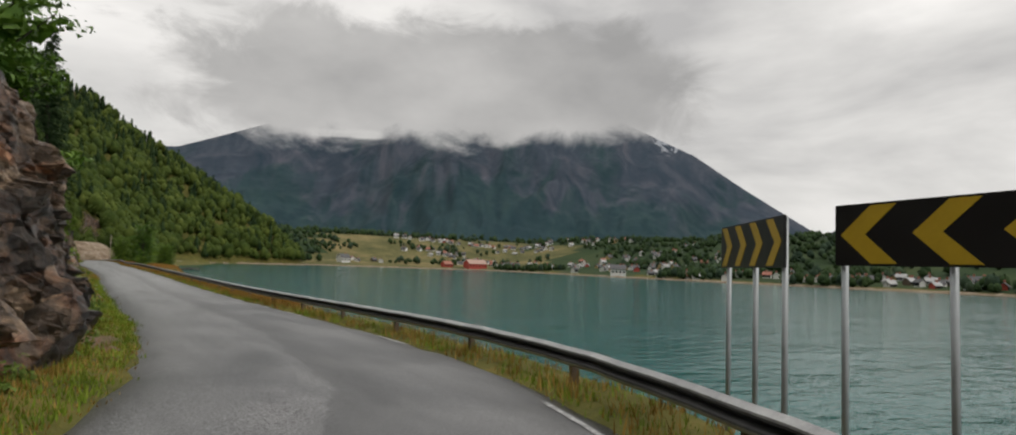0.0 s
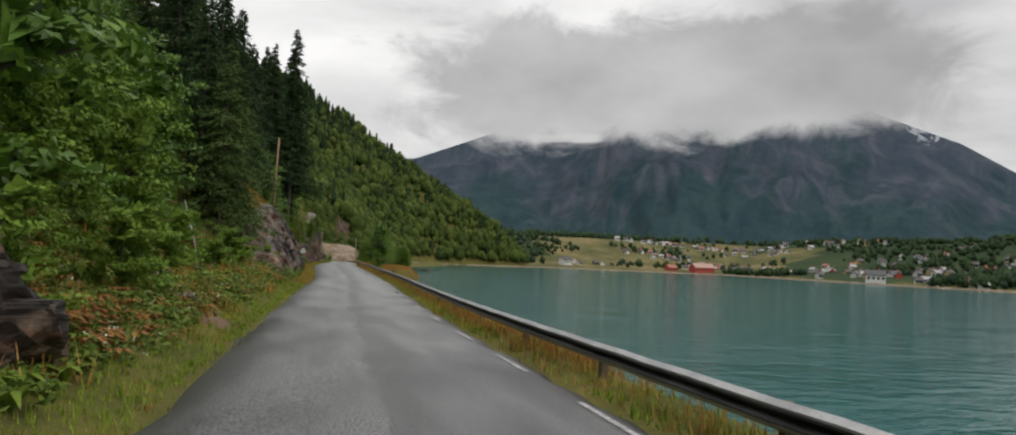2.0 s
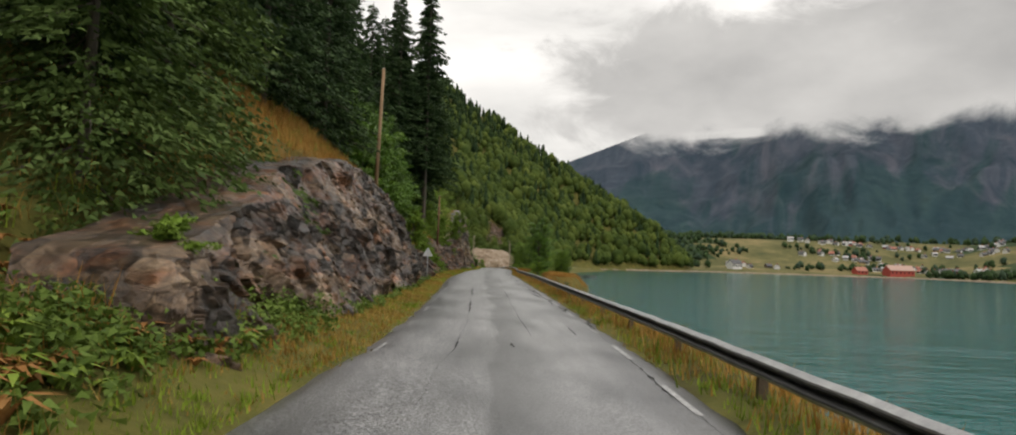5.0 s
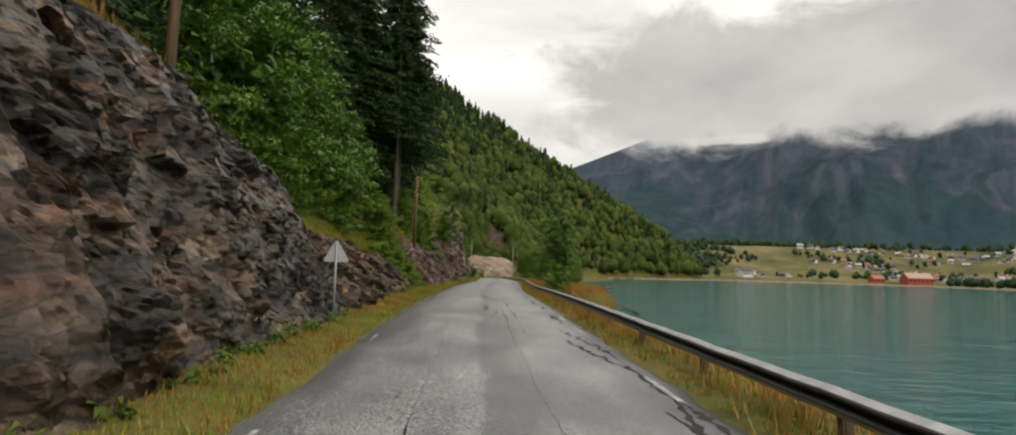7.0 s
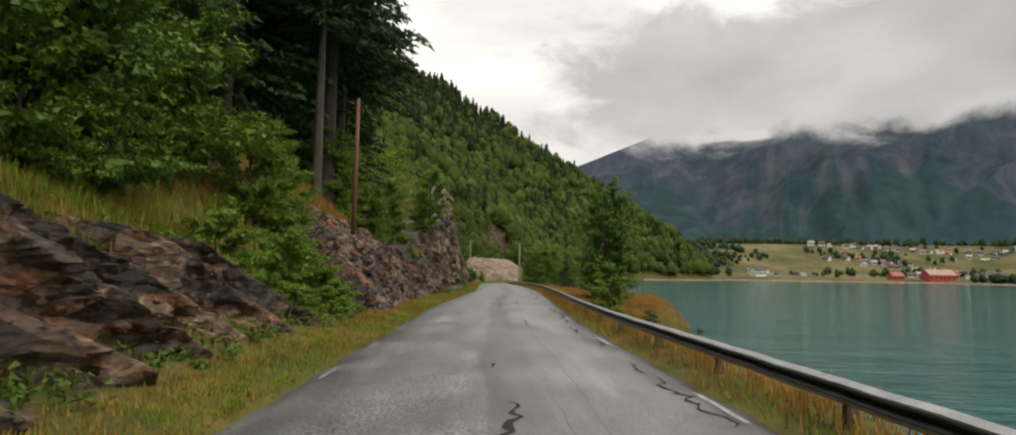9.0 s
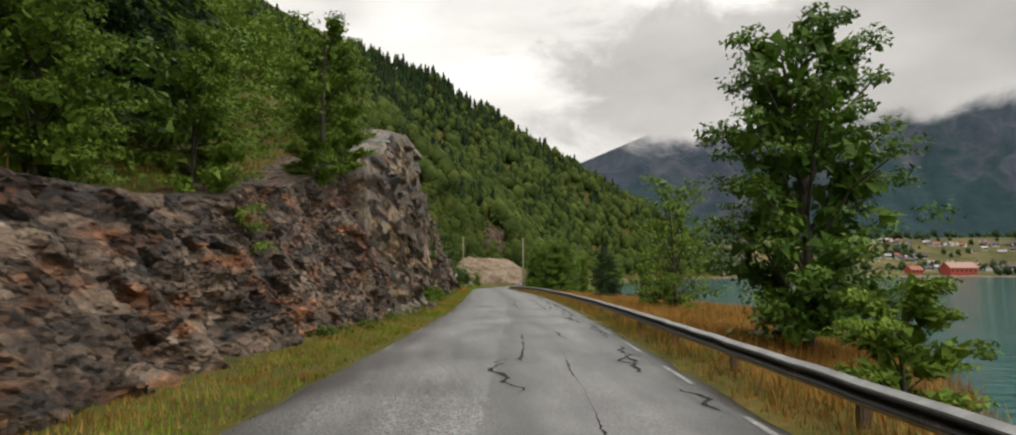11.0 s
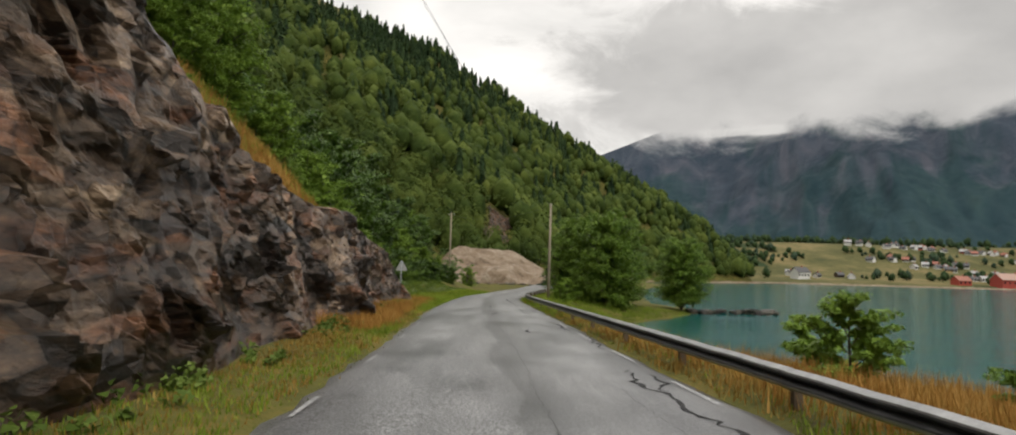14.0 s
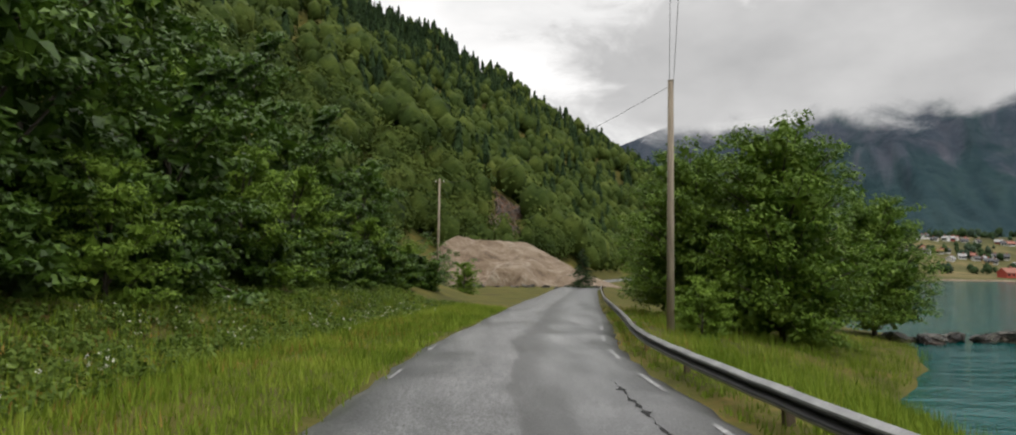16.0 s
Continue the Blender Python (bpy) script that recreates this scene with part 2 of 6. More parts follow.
    for cell, _ in values:
        off = node(tree, "ShaderNodeVectorMath", operation="SUBTRACT")
        link(shift.outputs[0], off.inputs[0])
        link(cell.outputs["Position"], off.inputs[1])
        turn = node(tree, "ShaderNodeVectorMath", operation="SUBTRACT")
        link(cell.outputs["Color"], turn.inputs[0])
        turn.inputs[1].default_value = (0.5, 0.5, 0.5)
        dot = node(tree, "ShaderNodeVectorMath", operation="DOT_PRODUCT")
        link(off.outputs[0], dot.inputs[0])
        link(turn.outputs[0], dot.inputs[1])
        planes.append(dot.outputs["Value"])
    height = madd(planes[0], 1.5, madd(planes[1], 1.6, madd(planes[2], 2.4 * chips, madd(values[0][1], 0.12, madd(values[1][1], 0.05, madd(grain.outputs[0], 0.1, 0.0))))))
    bp = node(tree, "ShaderNodeBump", Strength=1.0, Distance=1.0)
    link(height, bp.inputs["Height"])
    link(bp.outputs[0], b.inputs["Normal"])
    return mat


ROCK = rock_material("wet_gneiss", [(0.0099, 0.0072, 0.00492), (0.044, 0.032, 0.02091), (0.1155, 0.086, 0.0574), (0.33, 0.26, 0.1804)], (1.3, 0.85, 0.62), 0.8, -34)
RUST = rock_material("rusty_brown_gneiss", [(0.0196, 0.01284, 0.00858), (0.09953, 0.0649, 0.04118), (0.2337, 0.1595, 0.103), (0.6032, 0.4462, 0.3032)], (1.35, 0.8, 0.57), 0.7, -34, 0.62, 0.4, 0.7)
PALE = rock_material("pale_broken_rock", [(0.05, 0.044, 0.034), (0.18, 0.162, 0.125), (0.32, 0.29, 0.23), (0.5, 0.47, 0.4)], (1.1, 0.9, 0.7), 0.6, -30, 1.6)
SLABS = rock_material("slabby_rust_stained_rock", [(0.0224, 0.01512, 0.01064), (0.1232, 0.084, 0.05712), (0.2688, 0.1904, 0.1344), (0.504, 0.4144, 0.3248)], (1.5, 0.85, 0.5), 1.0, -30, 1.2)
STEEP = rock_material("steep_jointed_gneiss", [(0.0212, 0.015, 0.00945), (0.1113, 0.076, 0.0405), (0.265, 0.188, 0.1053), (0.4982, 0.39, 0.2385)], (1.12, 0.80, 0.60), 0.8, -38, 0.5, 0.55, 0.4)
RAILM = material("weathered_galvanised_steel", [(0.18, 0.185, 0.19), (0.3, 0.3, 0.3), (0.45, 0.45, 0.44)], 2, 0.38, 0.15, metal=0.7, fine=30, bump_scale=0.01)
# near-black steel: road grime together with the shade of the beam's fold
RAILD = material("grime_and_fold_shade", [(0.012, 0.012, 0.013), (0.03, 0.03, 0.031), (0.09, 0.09, 0.088)], 3, 0.45, 0.2, metal=0.1, fine=40, bump_scale=0.01, spread=0.3)
POSTM = material("dull_grey_steel", [(0.07, 0.05, 0.034), (0.17, 0.13, 0.09)], 5, 0.7, 0.2, metal=0.2, bump_scale=0.01)
REDWOOD = material("creosoted_red_brown_timber", [(0.09, 0.04, 0.025), (0.17, 0.075, 0.045), (0.24, 0.12, 0.075)], 3, 0.8, 0.5, stretch=(4, 4, 0.3), fine=30, bump_scale=0.02)
PALEWOOD = material("bleached_pole_timber", [(0.17, 0.135, 0.095), (0.28, 0.23, 0.17), (0.4, 0.34, 0.26)], 3, 0.8, 0.5, stretch=(4, 4, 0.3), fine=30, bump_scale=0.02)
WOOD = material("weathered_pole_timber", [(0.13, 0.08, 0.045), (0.27, 0.17, 0.09), (0.36, 0.24, 0.14)], 3, 0.8, 0.5, stretch=(4, 4, 0.3), fine=30, bump_scale=0.02)
LEAF = leaf_material("broad_leaves", [(0.03, 0.07, 0.01), (0.085, 0.17, 0.02), (0.165, 0.27, 0.038)], 1.1, 0.45, 0.0, 3, island=0.16, spread=0.26, spec=0.3)
# brighter copy of LEAF: daylight on the lakeside crowns is in the colour
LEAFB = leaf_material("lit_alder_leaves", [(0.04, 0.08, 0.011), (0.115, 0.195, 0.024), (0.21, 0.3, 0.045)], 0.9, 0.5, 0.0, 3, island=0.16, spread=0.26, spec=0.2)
# darker copy of LEAF: deep shade among the trees is put into the colour
DLEAF = leaf_material("dark_alder_leaves", [(0.015, 0.036, 0.005), (0.053, 0.108, 0.012), (0.135, 0.22, 0.03)], 1.1, 0.45, 0.0, 3, island=0.16, spread=0.26, spec=0.3)
LEAFY = leaf_material("pale_birch_leaves", [(0.06, 0.11, 0.014), (0.14, 0.225, 0.03), (0.23, 0.33, 0.06)], 1.1, 0.5, 0.0, 3, island=0.16, spread=0.26, spec=0.1)
NEEDLE = leaf_material("spruce_needles", [(0.014, 0.028, 0.012), (0.034, 0.062, 0.022), (0.068, 0.108, 0.04)], 0.5, 0.6, 0.0, 3, island=0.4, spread=0.3, spec=0.1)
BARK = material("bark", [(0.035, 0.028, 0.02), (0.11, 0.09, 0.068)], 4, 0.9, 0.6, stretch=(3, 3, 0.6), bump_scale=0.03)
FOREST = leaf_material("mixed_forest_leaves", [(0.019, 0.034, 0.008), (0.044, 0.071, 0.014), (0.084, 0.115, 0.023), (0.145, 0.172, 0.038)], 0.09, 0.8, 0.5, 4, island=0.16, spread=0.3, fine=2.0, spec=0.1, through=0.2, bump_scale=0.5)
DARKWOOD = leaf_material("dark_conifer_crowns", [(0.012, 0.026, 0.012), (0.03, 0.056, 0.02), (0.06, 0.095, 0.036)], 0.15, 0.8, 0.6, 4, island=0.15, spread=0.26, fine=3, spec=0.1, through=0.15, bump_scale=0.4)
LARCHM = leaf_material("larch_needles", [(0.032, 0.055, 0.014), (0.07, 0.112, 0.028), (0.125, 0.175, 0.052)], 0.5, 0.6, 0.0, 3, island=0.4, spread=0.3, spec=0.1)
GRASSY = leaf_material("green_grass_blades", [(0.075, 0.125, 0.011), (0.16, 0.235, 0.024), (0.28, 0.34, 0.05)], 0.5, 0.7, 0.0, 3, island=0.3, spread=0.3, fine=2, spec=0.1)
GRASSD = leaf_material("dry_grass_blades", [(0.16, 0.094, 0.02), (0.29, 0.178, 0.042), (0.43, 0.3, 0.095)], 0.5, 0.75, 0.0, 3, island=0.3, spread=0.3, fine=2, spec=0.1)
def build_mountain_material():
    """Far wooded slopes below, bare rock above in streaks that run down the gullies, old snow near the crest; distance
    haze is mixed into the colours as blue.
    """
    mat = bpy.data.materials.new("haze_tinted_rock_and_woods")
    mat.use_nodes = True
    tree = mat.node_tree
    link = tree.links.new
    b = tree.nodes["Principled BSDF"]
    b.inputs["Roughness"].default_value, b.inputs["Specular IOR Level"].default_value = 0.95, 0.1
    uv = node(tree, "ShaderNodeUVMap")
    sep = node(tree, "ShaderNodeSeparateXYZ")
    link(uv.outputs[0], sep.inputs[0])

    def streaks(sx, sy, detail, rough, distort):
        mp = node(tree, "ShaderNodeMapping")
        mp.inputs["Scale"].default_value = (sx, sy, 1)
        link(uv.outputs[0], mp.inputs["Vector"])
        n = node(tree, "ShaderNodeTexNoise", Scale=1.0, Detail=detail, Roughness=rough, Distortion=distort)
        link(mp.outputs[0], n.inputs["Vector"])
        return n.outputs[0]

    def ramp(socket, stops):
        n = node(tree, "ShaderNodeValToRGB")
        e = n.color_ramp.elements
        while len(e) < len(stops):
            e.new(0.5)
        for i, (at, c) in enumerate(stops):
            e[i].position, e[i].color = at, (*c, 1)
        link(socket, n.inputs[0])
        return n.outputs[0]

    def madd(x, k, y):
        m = node(tree, "ShaderNodeMath", operation="MULTIPLY_ADD")
        link(x, m.inputs[0])
        m.inputs[1].default_value = k
        if isinstance(y, float):
            m.inputs[2].default_value = y
        else:
            link(y, m.inputs[2])
        return m.outputs[0]

    def mask(socket, lo, hi):
        m = node(tree, "ShaderNodeMapRange", interpolation_type="SMOOTHSTEP")
        m.inputs["From Min"].default_value, m.inputs["From Max"].default_value = lo, hi
        link(socket, m.inputs[0])
        return m.outputs[0]

    def blend(fac, one, two):
        m = node(tree, "ShaderNodeMix", data_type="RGBA")
        link(fac, m.inputs[0])
        link(one, m.inputs[6])
        if isinstance(two, tuple):
            m.inputs[7].default_value = (*two, 1)
        else:
            link(two, m.inputs[7])
        return m.outputs[2]

    broad, narrow = streaks(2.2, 2.6, 8.0, 0.58, 0.9), streaks(5.0, 8.0, 9.0, 0.62, 0.8)
    # woods and rock are both shifted to blue and flattened, as haze would
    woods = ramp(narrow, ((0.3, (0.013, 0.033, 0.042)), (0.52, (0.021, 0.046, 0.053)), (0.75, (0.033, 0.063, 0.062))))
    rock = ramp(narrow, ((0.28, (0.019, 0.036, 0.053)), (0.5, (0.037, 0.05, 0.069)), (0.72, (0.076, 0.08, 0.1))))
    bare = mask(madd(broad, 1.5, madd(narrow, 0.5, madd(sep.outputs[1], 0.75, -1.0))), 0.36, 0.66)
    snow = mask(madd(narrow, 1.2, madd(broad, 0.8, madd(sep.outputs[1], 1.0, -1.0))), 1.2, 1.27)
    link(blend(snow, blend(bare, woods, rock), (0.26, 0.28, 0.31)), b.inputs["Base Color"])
    tc = node(tree, "ShaderNodeTexCoord")
    crowns = node(tree, "ShaderNodeTexNoise", Scale=0.03, Detail=6.0, Roughness=0.7)
    link(tc.outputs["Object"], crowns.inputs["Vector"])
    bp = node(tree, "ShaderNodeBump", Strength=0.6, Distance=14.0)
    link(crowns.outputs[0], bp.inputs["Height"])
    link(bp.outputs[0], b.inputs["Normal"])
    return mat


MOUNT = build_mountain_material()
GRASST = leaf_material("tawny_seeding_grass", [(0.19, 0.09, 0.02), (0.36, 0.185, 0.046), (0.5, 0.31, 0.1)], 0.5, 0.75, 0.0, 3, island=0.3, spread=0.3, fine=2, spec=0.1)
SHRUBM = leaf_material("mid_green_herbs", [(0.04, 0.07, 0.012), (0.09, 0.14, 0.024), (0.16, 0.22, 0.05)], 0.6, 0.6, 0.0, 3, island=0.35, spread=0.3, spec=0.1)
FERNG = leaf_material("fern_fronds", [(0.07, 0.105, 0.014), (0.15, 0.22, 0.03), (0.25, 0.33, 0.06)], 1.2, 0.6, 0.0, 3, island=0.2, spread=0.28, spec=0.1)
FERNB = leaf_material("withered_fern_fronds", [(0.13, 0.055, 0.016), (0.26, 0.12, 0.035), (0.36, 0.2, 0.075)], 1.2, 0.75, 0.0, 3, island=0.2, spread=0.28, spec=0.15)
EARTH = material("bare_brown_earth", [(0.06, 0.036, 0.02), (0.13, 0.08, 0.047), (0.2, 0.135, 0.085)], 2.0, 0.95, 0.8, 8, fine=18, bump_scale=0.08)
PETAL = material("white_petals", [(0.5, 0.5, 0.4), (0.75, 0.74, 0.62)], 5, 0.7, 0.0)
GRAVEL = material("tan_gravel", [(0.075, 0.053, 0.034), (0.17, 0.12, 0.077), (0.235, 0.18, 0.127), (0.35, 0.3, 0.235)], 0.35, 0.95, 1.0, 9, fine=2.2, bump_scale=0.5, distort=0.8)
WOODFLOOR = material("far_wooded_ground", [(0.012, 0.026, 0.012), (0.026, 0.046, 0.018), (0.055, 0.07, 0.03)], 0.02, 0.95, 0.4, 6, fine=0.3, bump_scale=0.6, spec=0.1)
# dull leaf green with the haze over the lake mixed into the colour
FARLEAF = material("hazy_far_leaves", [(0.014, 0.03, 0.02), (0.03, 0.052, 0.032), (0.055, 0.08, 0.045)], 0.05, 0.9, 0.3, 4, island=0.2, spread=0.3, fine=1.0, spec=0.1, bump_scale=0.4)
FIELD = material("far_meadows", [(0.03, 0.042, 0.015), (0.1, 0.095, 0.038), (0.22, 0.17, 0.082)], 0.02, 0.95, 0.2, 6, fine=0.2, bump_scale=0.4, spec=0.1)


def build_water():
    mat = bpy.data.materials.new("teal_lake_water")
    mat.use_nodes = True
    tree = mat.node_tree
    link = tree.links.new
    b = tree.nodes["Principled BSDF"]
    b.inputs["Base Color"].default_value = (0.0004, 0.079, 0.074, 1)
    b.inputs["Roughness"].default_value = 0.1
    b.inputs["Specular IOR Level"].default_value = 0.28
    b.inputs["IOR"].default_value = 1.33
    tc = node(tree, "ShaderNodeTexCoord")
    mp = node(tree, "ShaderNodeMapping")
    mp.inputs["Scale"].default_value = (0.5, 1.0, 1)
    mp.inputs["Rotation"].default_value = (0, 0, radians(35))
    link(tc.outputs["Object"], mp.inputs["Vector"])
    a = node(tree, "ShaderNodeTexNoise", Scale=1.1, Detail=4.0, Roughness=0.55)
    c = node(tree, "ShaderNodeTexNoise", Scale=0.12, Detail=3.0)
    link(mp.outputs[0], a.inputs["Vector"])
    link(mp.outputs[0], c.inputs["Vector"])
    add = node(tree, "ShaderNodeMath", operation="MULTIPLY_ADD")
    link(c.outputs[0], add.inputs[0])
    add.inputs[1].default_value = 2.5
    link(a.outputs[0], add.inputs[2])
    bp = node(tree, "ShaderNodeBump", Strength=0.9, Distance=0.2)
    link(add.outputs[0], bp.inputs["Height"])
    link(bp.outputs[0], b.inputs["Normal"])
    return mat


WATER = build_water()


def build_cloud(name, low, high, thick):
    """A bank of cloud: bright grey, its edges ragged, thinning out to its rims."""
    mat = bpy.data.materials.new(name)
    mat.use_nodes = True
    tree = mat.node_tree
    tree.nodes.clear()
    link = tree.links.new
    out = node(tree, "ShaderNodeOutputMaterial")
    tc = node(tree, "ShaderNodeTexCoord")
    mp = node(tree, "ShaderNodeMapping")
    mp.inputs["Scale"].default_value = (1, 1, 1.6)
    link(tc.outputs["Object"], mp.inputs["Vector"])
    n = node(tree, "ShaderNodeTexNoise", Scale=0.0048, Detail=9.0, Roughness=0.6, Distortion=0.6)
    link(mp.outputs[0], n.inputs["Vector"])
    uv = node(tree, "ShaderNodeUVMap")
    sep = node(tree, "ShaderNodeSeparateXYZ")
    link(uv.outputs[0], sep.inputs[0])
    def ease(socket, lo, hi):
        m = node(tree, "ShaderNodeMapRange", interpolation_type="SMOOTHSTEP")
        m.inputs["From Min"].default_value, m.inputs["From Max"].default_value = min(lo, hi), max(lo, hi)
        m.inputs["To Min"].default_value, m.inputs["To Max"].default_value = (0, 1) if lo < hi else (1, 0)
        link(socket, m.inputs[0])
        return m.outputs[0]

    def times(one, two):
        m = node(tree, "ShaderNodeMath", operation="MULTIPLY")
        link(one, m.inputs[0])
        if isinstance(two, float):
            m.inputs[1].default_value = two
        else:
            link(two, m.inputs[1])
        return m

    mul = times(times(times(ease(sep.outputs[1], 0.0, 0.36), ease(sep.outputs[1], 1.0, 0.5)).outputs[0], times(ease(sep.outputs[0], 0.0, 0.4), ease(sep.outputs[0], 1.0, 0.74)).outputs[0]).outputs[0], 0.75)
    add = node(tree, "ShaderNodeMath", operation="ADD")
    link(mul.outputs[0], add.inputs[0])
    link(n.outputs[0], add.inputs[1])
    rng = node(tree, "ShaderNodeMapRange", interpolation_type="SMOOTHSTEP")
    rng.inputs["From Min"].default_value, rng.inputs["From Max"].default_value = thick, thick + 0.33
    link(add.outputs[0], rng.inputs[0])
    n2 = node(tree, "ShaderNodeTexNoise", Scale=0.0022, Detail=6.0, Roughness=0.5)
    link(mp.outputs[0], n2.inputs["Vector"])
    ramp = node(tree, "ShaderNodeValToRGB")
    e = ramp.color_ramp.elements
    e[0].position, e[0].color = 0.3, (*low, 1)
    e[1].position, e[1].color = 0.7, (*high, 1)
    link(n2.outputs[0], ramp.inputs[0])
    em = node(tree, "ShaderNodeEmission")
    link(ramp.outputs[0], em.inputs[0])
    tr = node(tree, "ShaderNodeBsdfTransparent")
    mix = node(tree, "ShaderNodeMixShader")
    link(rng.outputs[0], mix.inputs[0])
    link(tr.outputs[0], mix.inputs[1])
    link(em.outputs[0], mix.inputs[2])
    link(mix.outputs[0], out.inputs[0])
    return mat


CLOUD = build_cloud("cloud_cap", (0.45, 0.457, 0.47), (0.73, 0.735, 0.745), 0.68)
WISP = build_cloud("cloud_wisp", (0.58, 0.59, 0.605), (0.8, 0.805, 0.81), 0.9)


def plain(name, color, rough=0.6, metal=0.0):
    return material(name, [tuple(c * 0.8 for c in color), color], 3, rough, 0.1, metal=metal, bump_scale=0.01)

# ---- the lie of the land ----
rng = np.random.default_rng(7)
KY = np.array([-120, -60, -44, -39, -34, -29, -20, -10, 5, 12, 24, 35, 44, 60, 72, 84, 97, 111, 122, 135, 147, 157, 164, 175, 183, 189, 213, 250, 300, 400.0])
KL = np.array([-60, -16.5, -5.5, -2.35, -0.85, -0.2, 0.1, 0.3, 0.75, 1.2, 1.3, 1.25, 1.05, 1.1, 1.45, 1.75, 2.75, 3.7, 3.95, 4.1, 4.45, 4.4, 4.5, 4.85, 5.3, 6.1, 9.3, 15.5, 26, 60.0])
KR = np.array([-54, -10.2, 1.1, 3.35, 4.5, 4.8, 4.95, 5.1, 5.75, 6.1, 6.3, 6.4, 6.6, 7.05, 7.25, 7.8, 8.6, 9.4, 9.85, 9.95, 9.6, 9.55, 9.6, 9.65, 10.0, 11.1, 14.8, 21.2, 32, 66.0])
ZY = np.array([-120, -110, -75, -45, -20, 10, 40, 70, 100, 130, 150, 170, 190, 230, 400.0])
ZZ = np.array([1.0, 0.91, 0.61, 0.35, 0.14, 0.02, 0.18, 0.05, -0.01, -0.2, -0.29, -0.63, -1.0, -1.5, -1.6])


def smooth(y, ys, vs, w=3.0):
    """Piecewise line through the knots, rounded over 2 w metres."""
    y = np.asarray(y, float)
    return sum(np.interp(y + k * w, ys, vs) for k in (-1, -0.5, 0, 0.5, 1)) / 5


def left_edge(y):
    return smooth(y, KY, KL)


def right_edge(y):
    return smooth(y, KY, KR)


def road_z(y):
    return smooth(y, ZY, ZZ, 8)


WATER_Z = -3.0
# foot of the mountainside: along the road, then round the bay to the headland
FY = np.arange(-120, 226, 10.0)
FOOT = [(float(left_edge(v)) - 2.0, float(v)) for v in FY] + [(3, 250), (-3, 268), (6, 298), (38, 335), (62, 425), (112, 485), (180, 540), (196, 575), (150, 700), (0, 900)]
FOOT = np.array(FOOT)
# height of the rock cuttings over the road, along the road
CY = np.array([-70, -48, -40, -34, -29, -26.5, -24.5, -22, -5, 5, 9, 12, 16, 21, 30, 38, 41, 44, 46, 52, 60, 66, 72, 76, 80, 84.5, 92, 98, 104, 111, 114, 117, 125, 134, 139, 142, 146, 150, 157, 162, 166, 169, 400.0])
CH = np.array([5.5, 5.5, 5.5, 5.2, 4.4, 3.4, 2.2, 1.9, 2.0, 1.6, 1.9, 2.6, 3.8, 5.0, 5.6, 5.6, 4.6, 3.4, 2.8, 3.0, 3.0, 2.4, 1.7, 2.0, 4.2, 3.7, 3.1, 4.0, 5.6, 7.2, 8.2, 9.5, 11.0, 9.4, 6.0, 4.6, 3.8, 3.6, 3.75, 2.75, 1.3, 0.3, 0.3])
# distance from the road's edge to the waterline
SY = np.array([-120, -60, -40, -20, 10, 28, 40, 52, 70, 82, 92, 105, 120, 132, 140, 150, 165, 176, 188, 200, 212, 225, 260, 330.0])
SW = np.array([6, 5, 3.6, 3.8, 4.2, 5.5, 6.5, 5.0, 4.6, 5.0, 6.5, 12, 14, 12, 9, 7.6, 6.8, 7.0, 8.8, 16.0, 20, 15, 16, 18.0])
# far shore
BY = np.array([-2000, -60, 60, 140, 240, 330, 450, 545.0])
BX = np.array([360, 330, 328, 328, 334, 346, 370, 388.0])


def poly_distance(x, y, pts):
    """Distance to a polyline, and whether the point lies on its left."""
    best = np.full(x.shape, 1e9)
    left = np.zeros(x.shape, bool)
    for (ax, ay), (bx, by) in zip(pts[:-1], pts[1:]):
        dx, dy = bx - ax, by - ay
        t = np.clip(((x - ax) * dx + (y - ay) * dy) / (dx * dx + dy * dy), 0, 1)
        px, py = x - ax - t * dx, y - ay - t * dy
        d = np.hypot(px, py)
        cross = dx * (y - ay) - dy * (x - ax)
        near = d < best
        best = np.where(near, d, best)
        left = np.where(near, cross > 0, left)
    return best, left


def step(a, b, v):
    t = np.clip((v - a) / (b - a), 0, 1)
    return t * t * (3 - 2 * t)


def waves(x, y, scale, seed=0):
    """Smooth pseudo-random relief, about -1 to 1."""
    r = np.random.default_rng(seed)
    out = 0.0
    for k in range(7):
        a, f, p = r.uniform(0, 6.28), (0.6 + 0.35 * k) / scale, r.uniform(0, 6.28)
        out = out + np.sin((x * np.cos(a) + y * np.sin(a)) * f + p) * 0.5 / (1 + 0.35 * k)
    return out


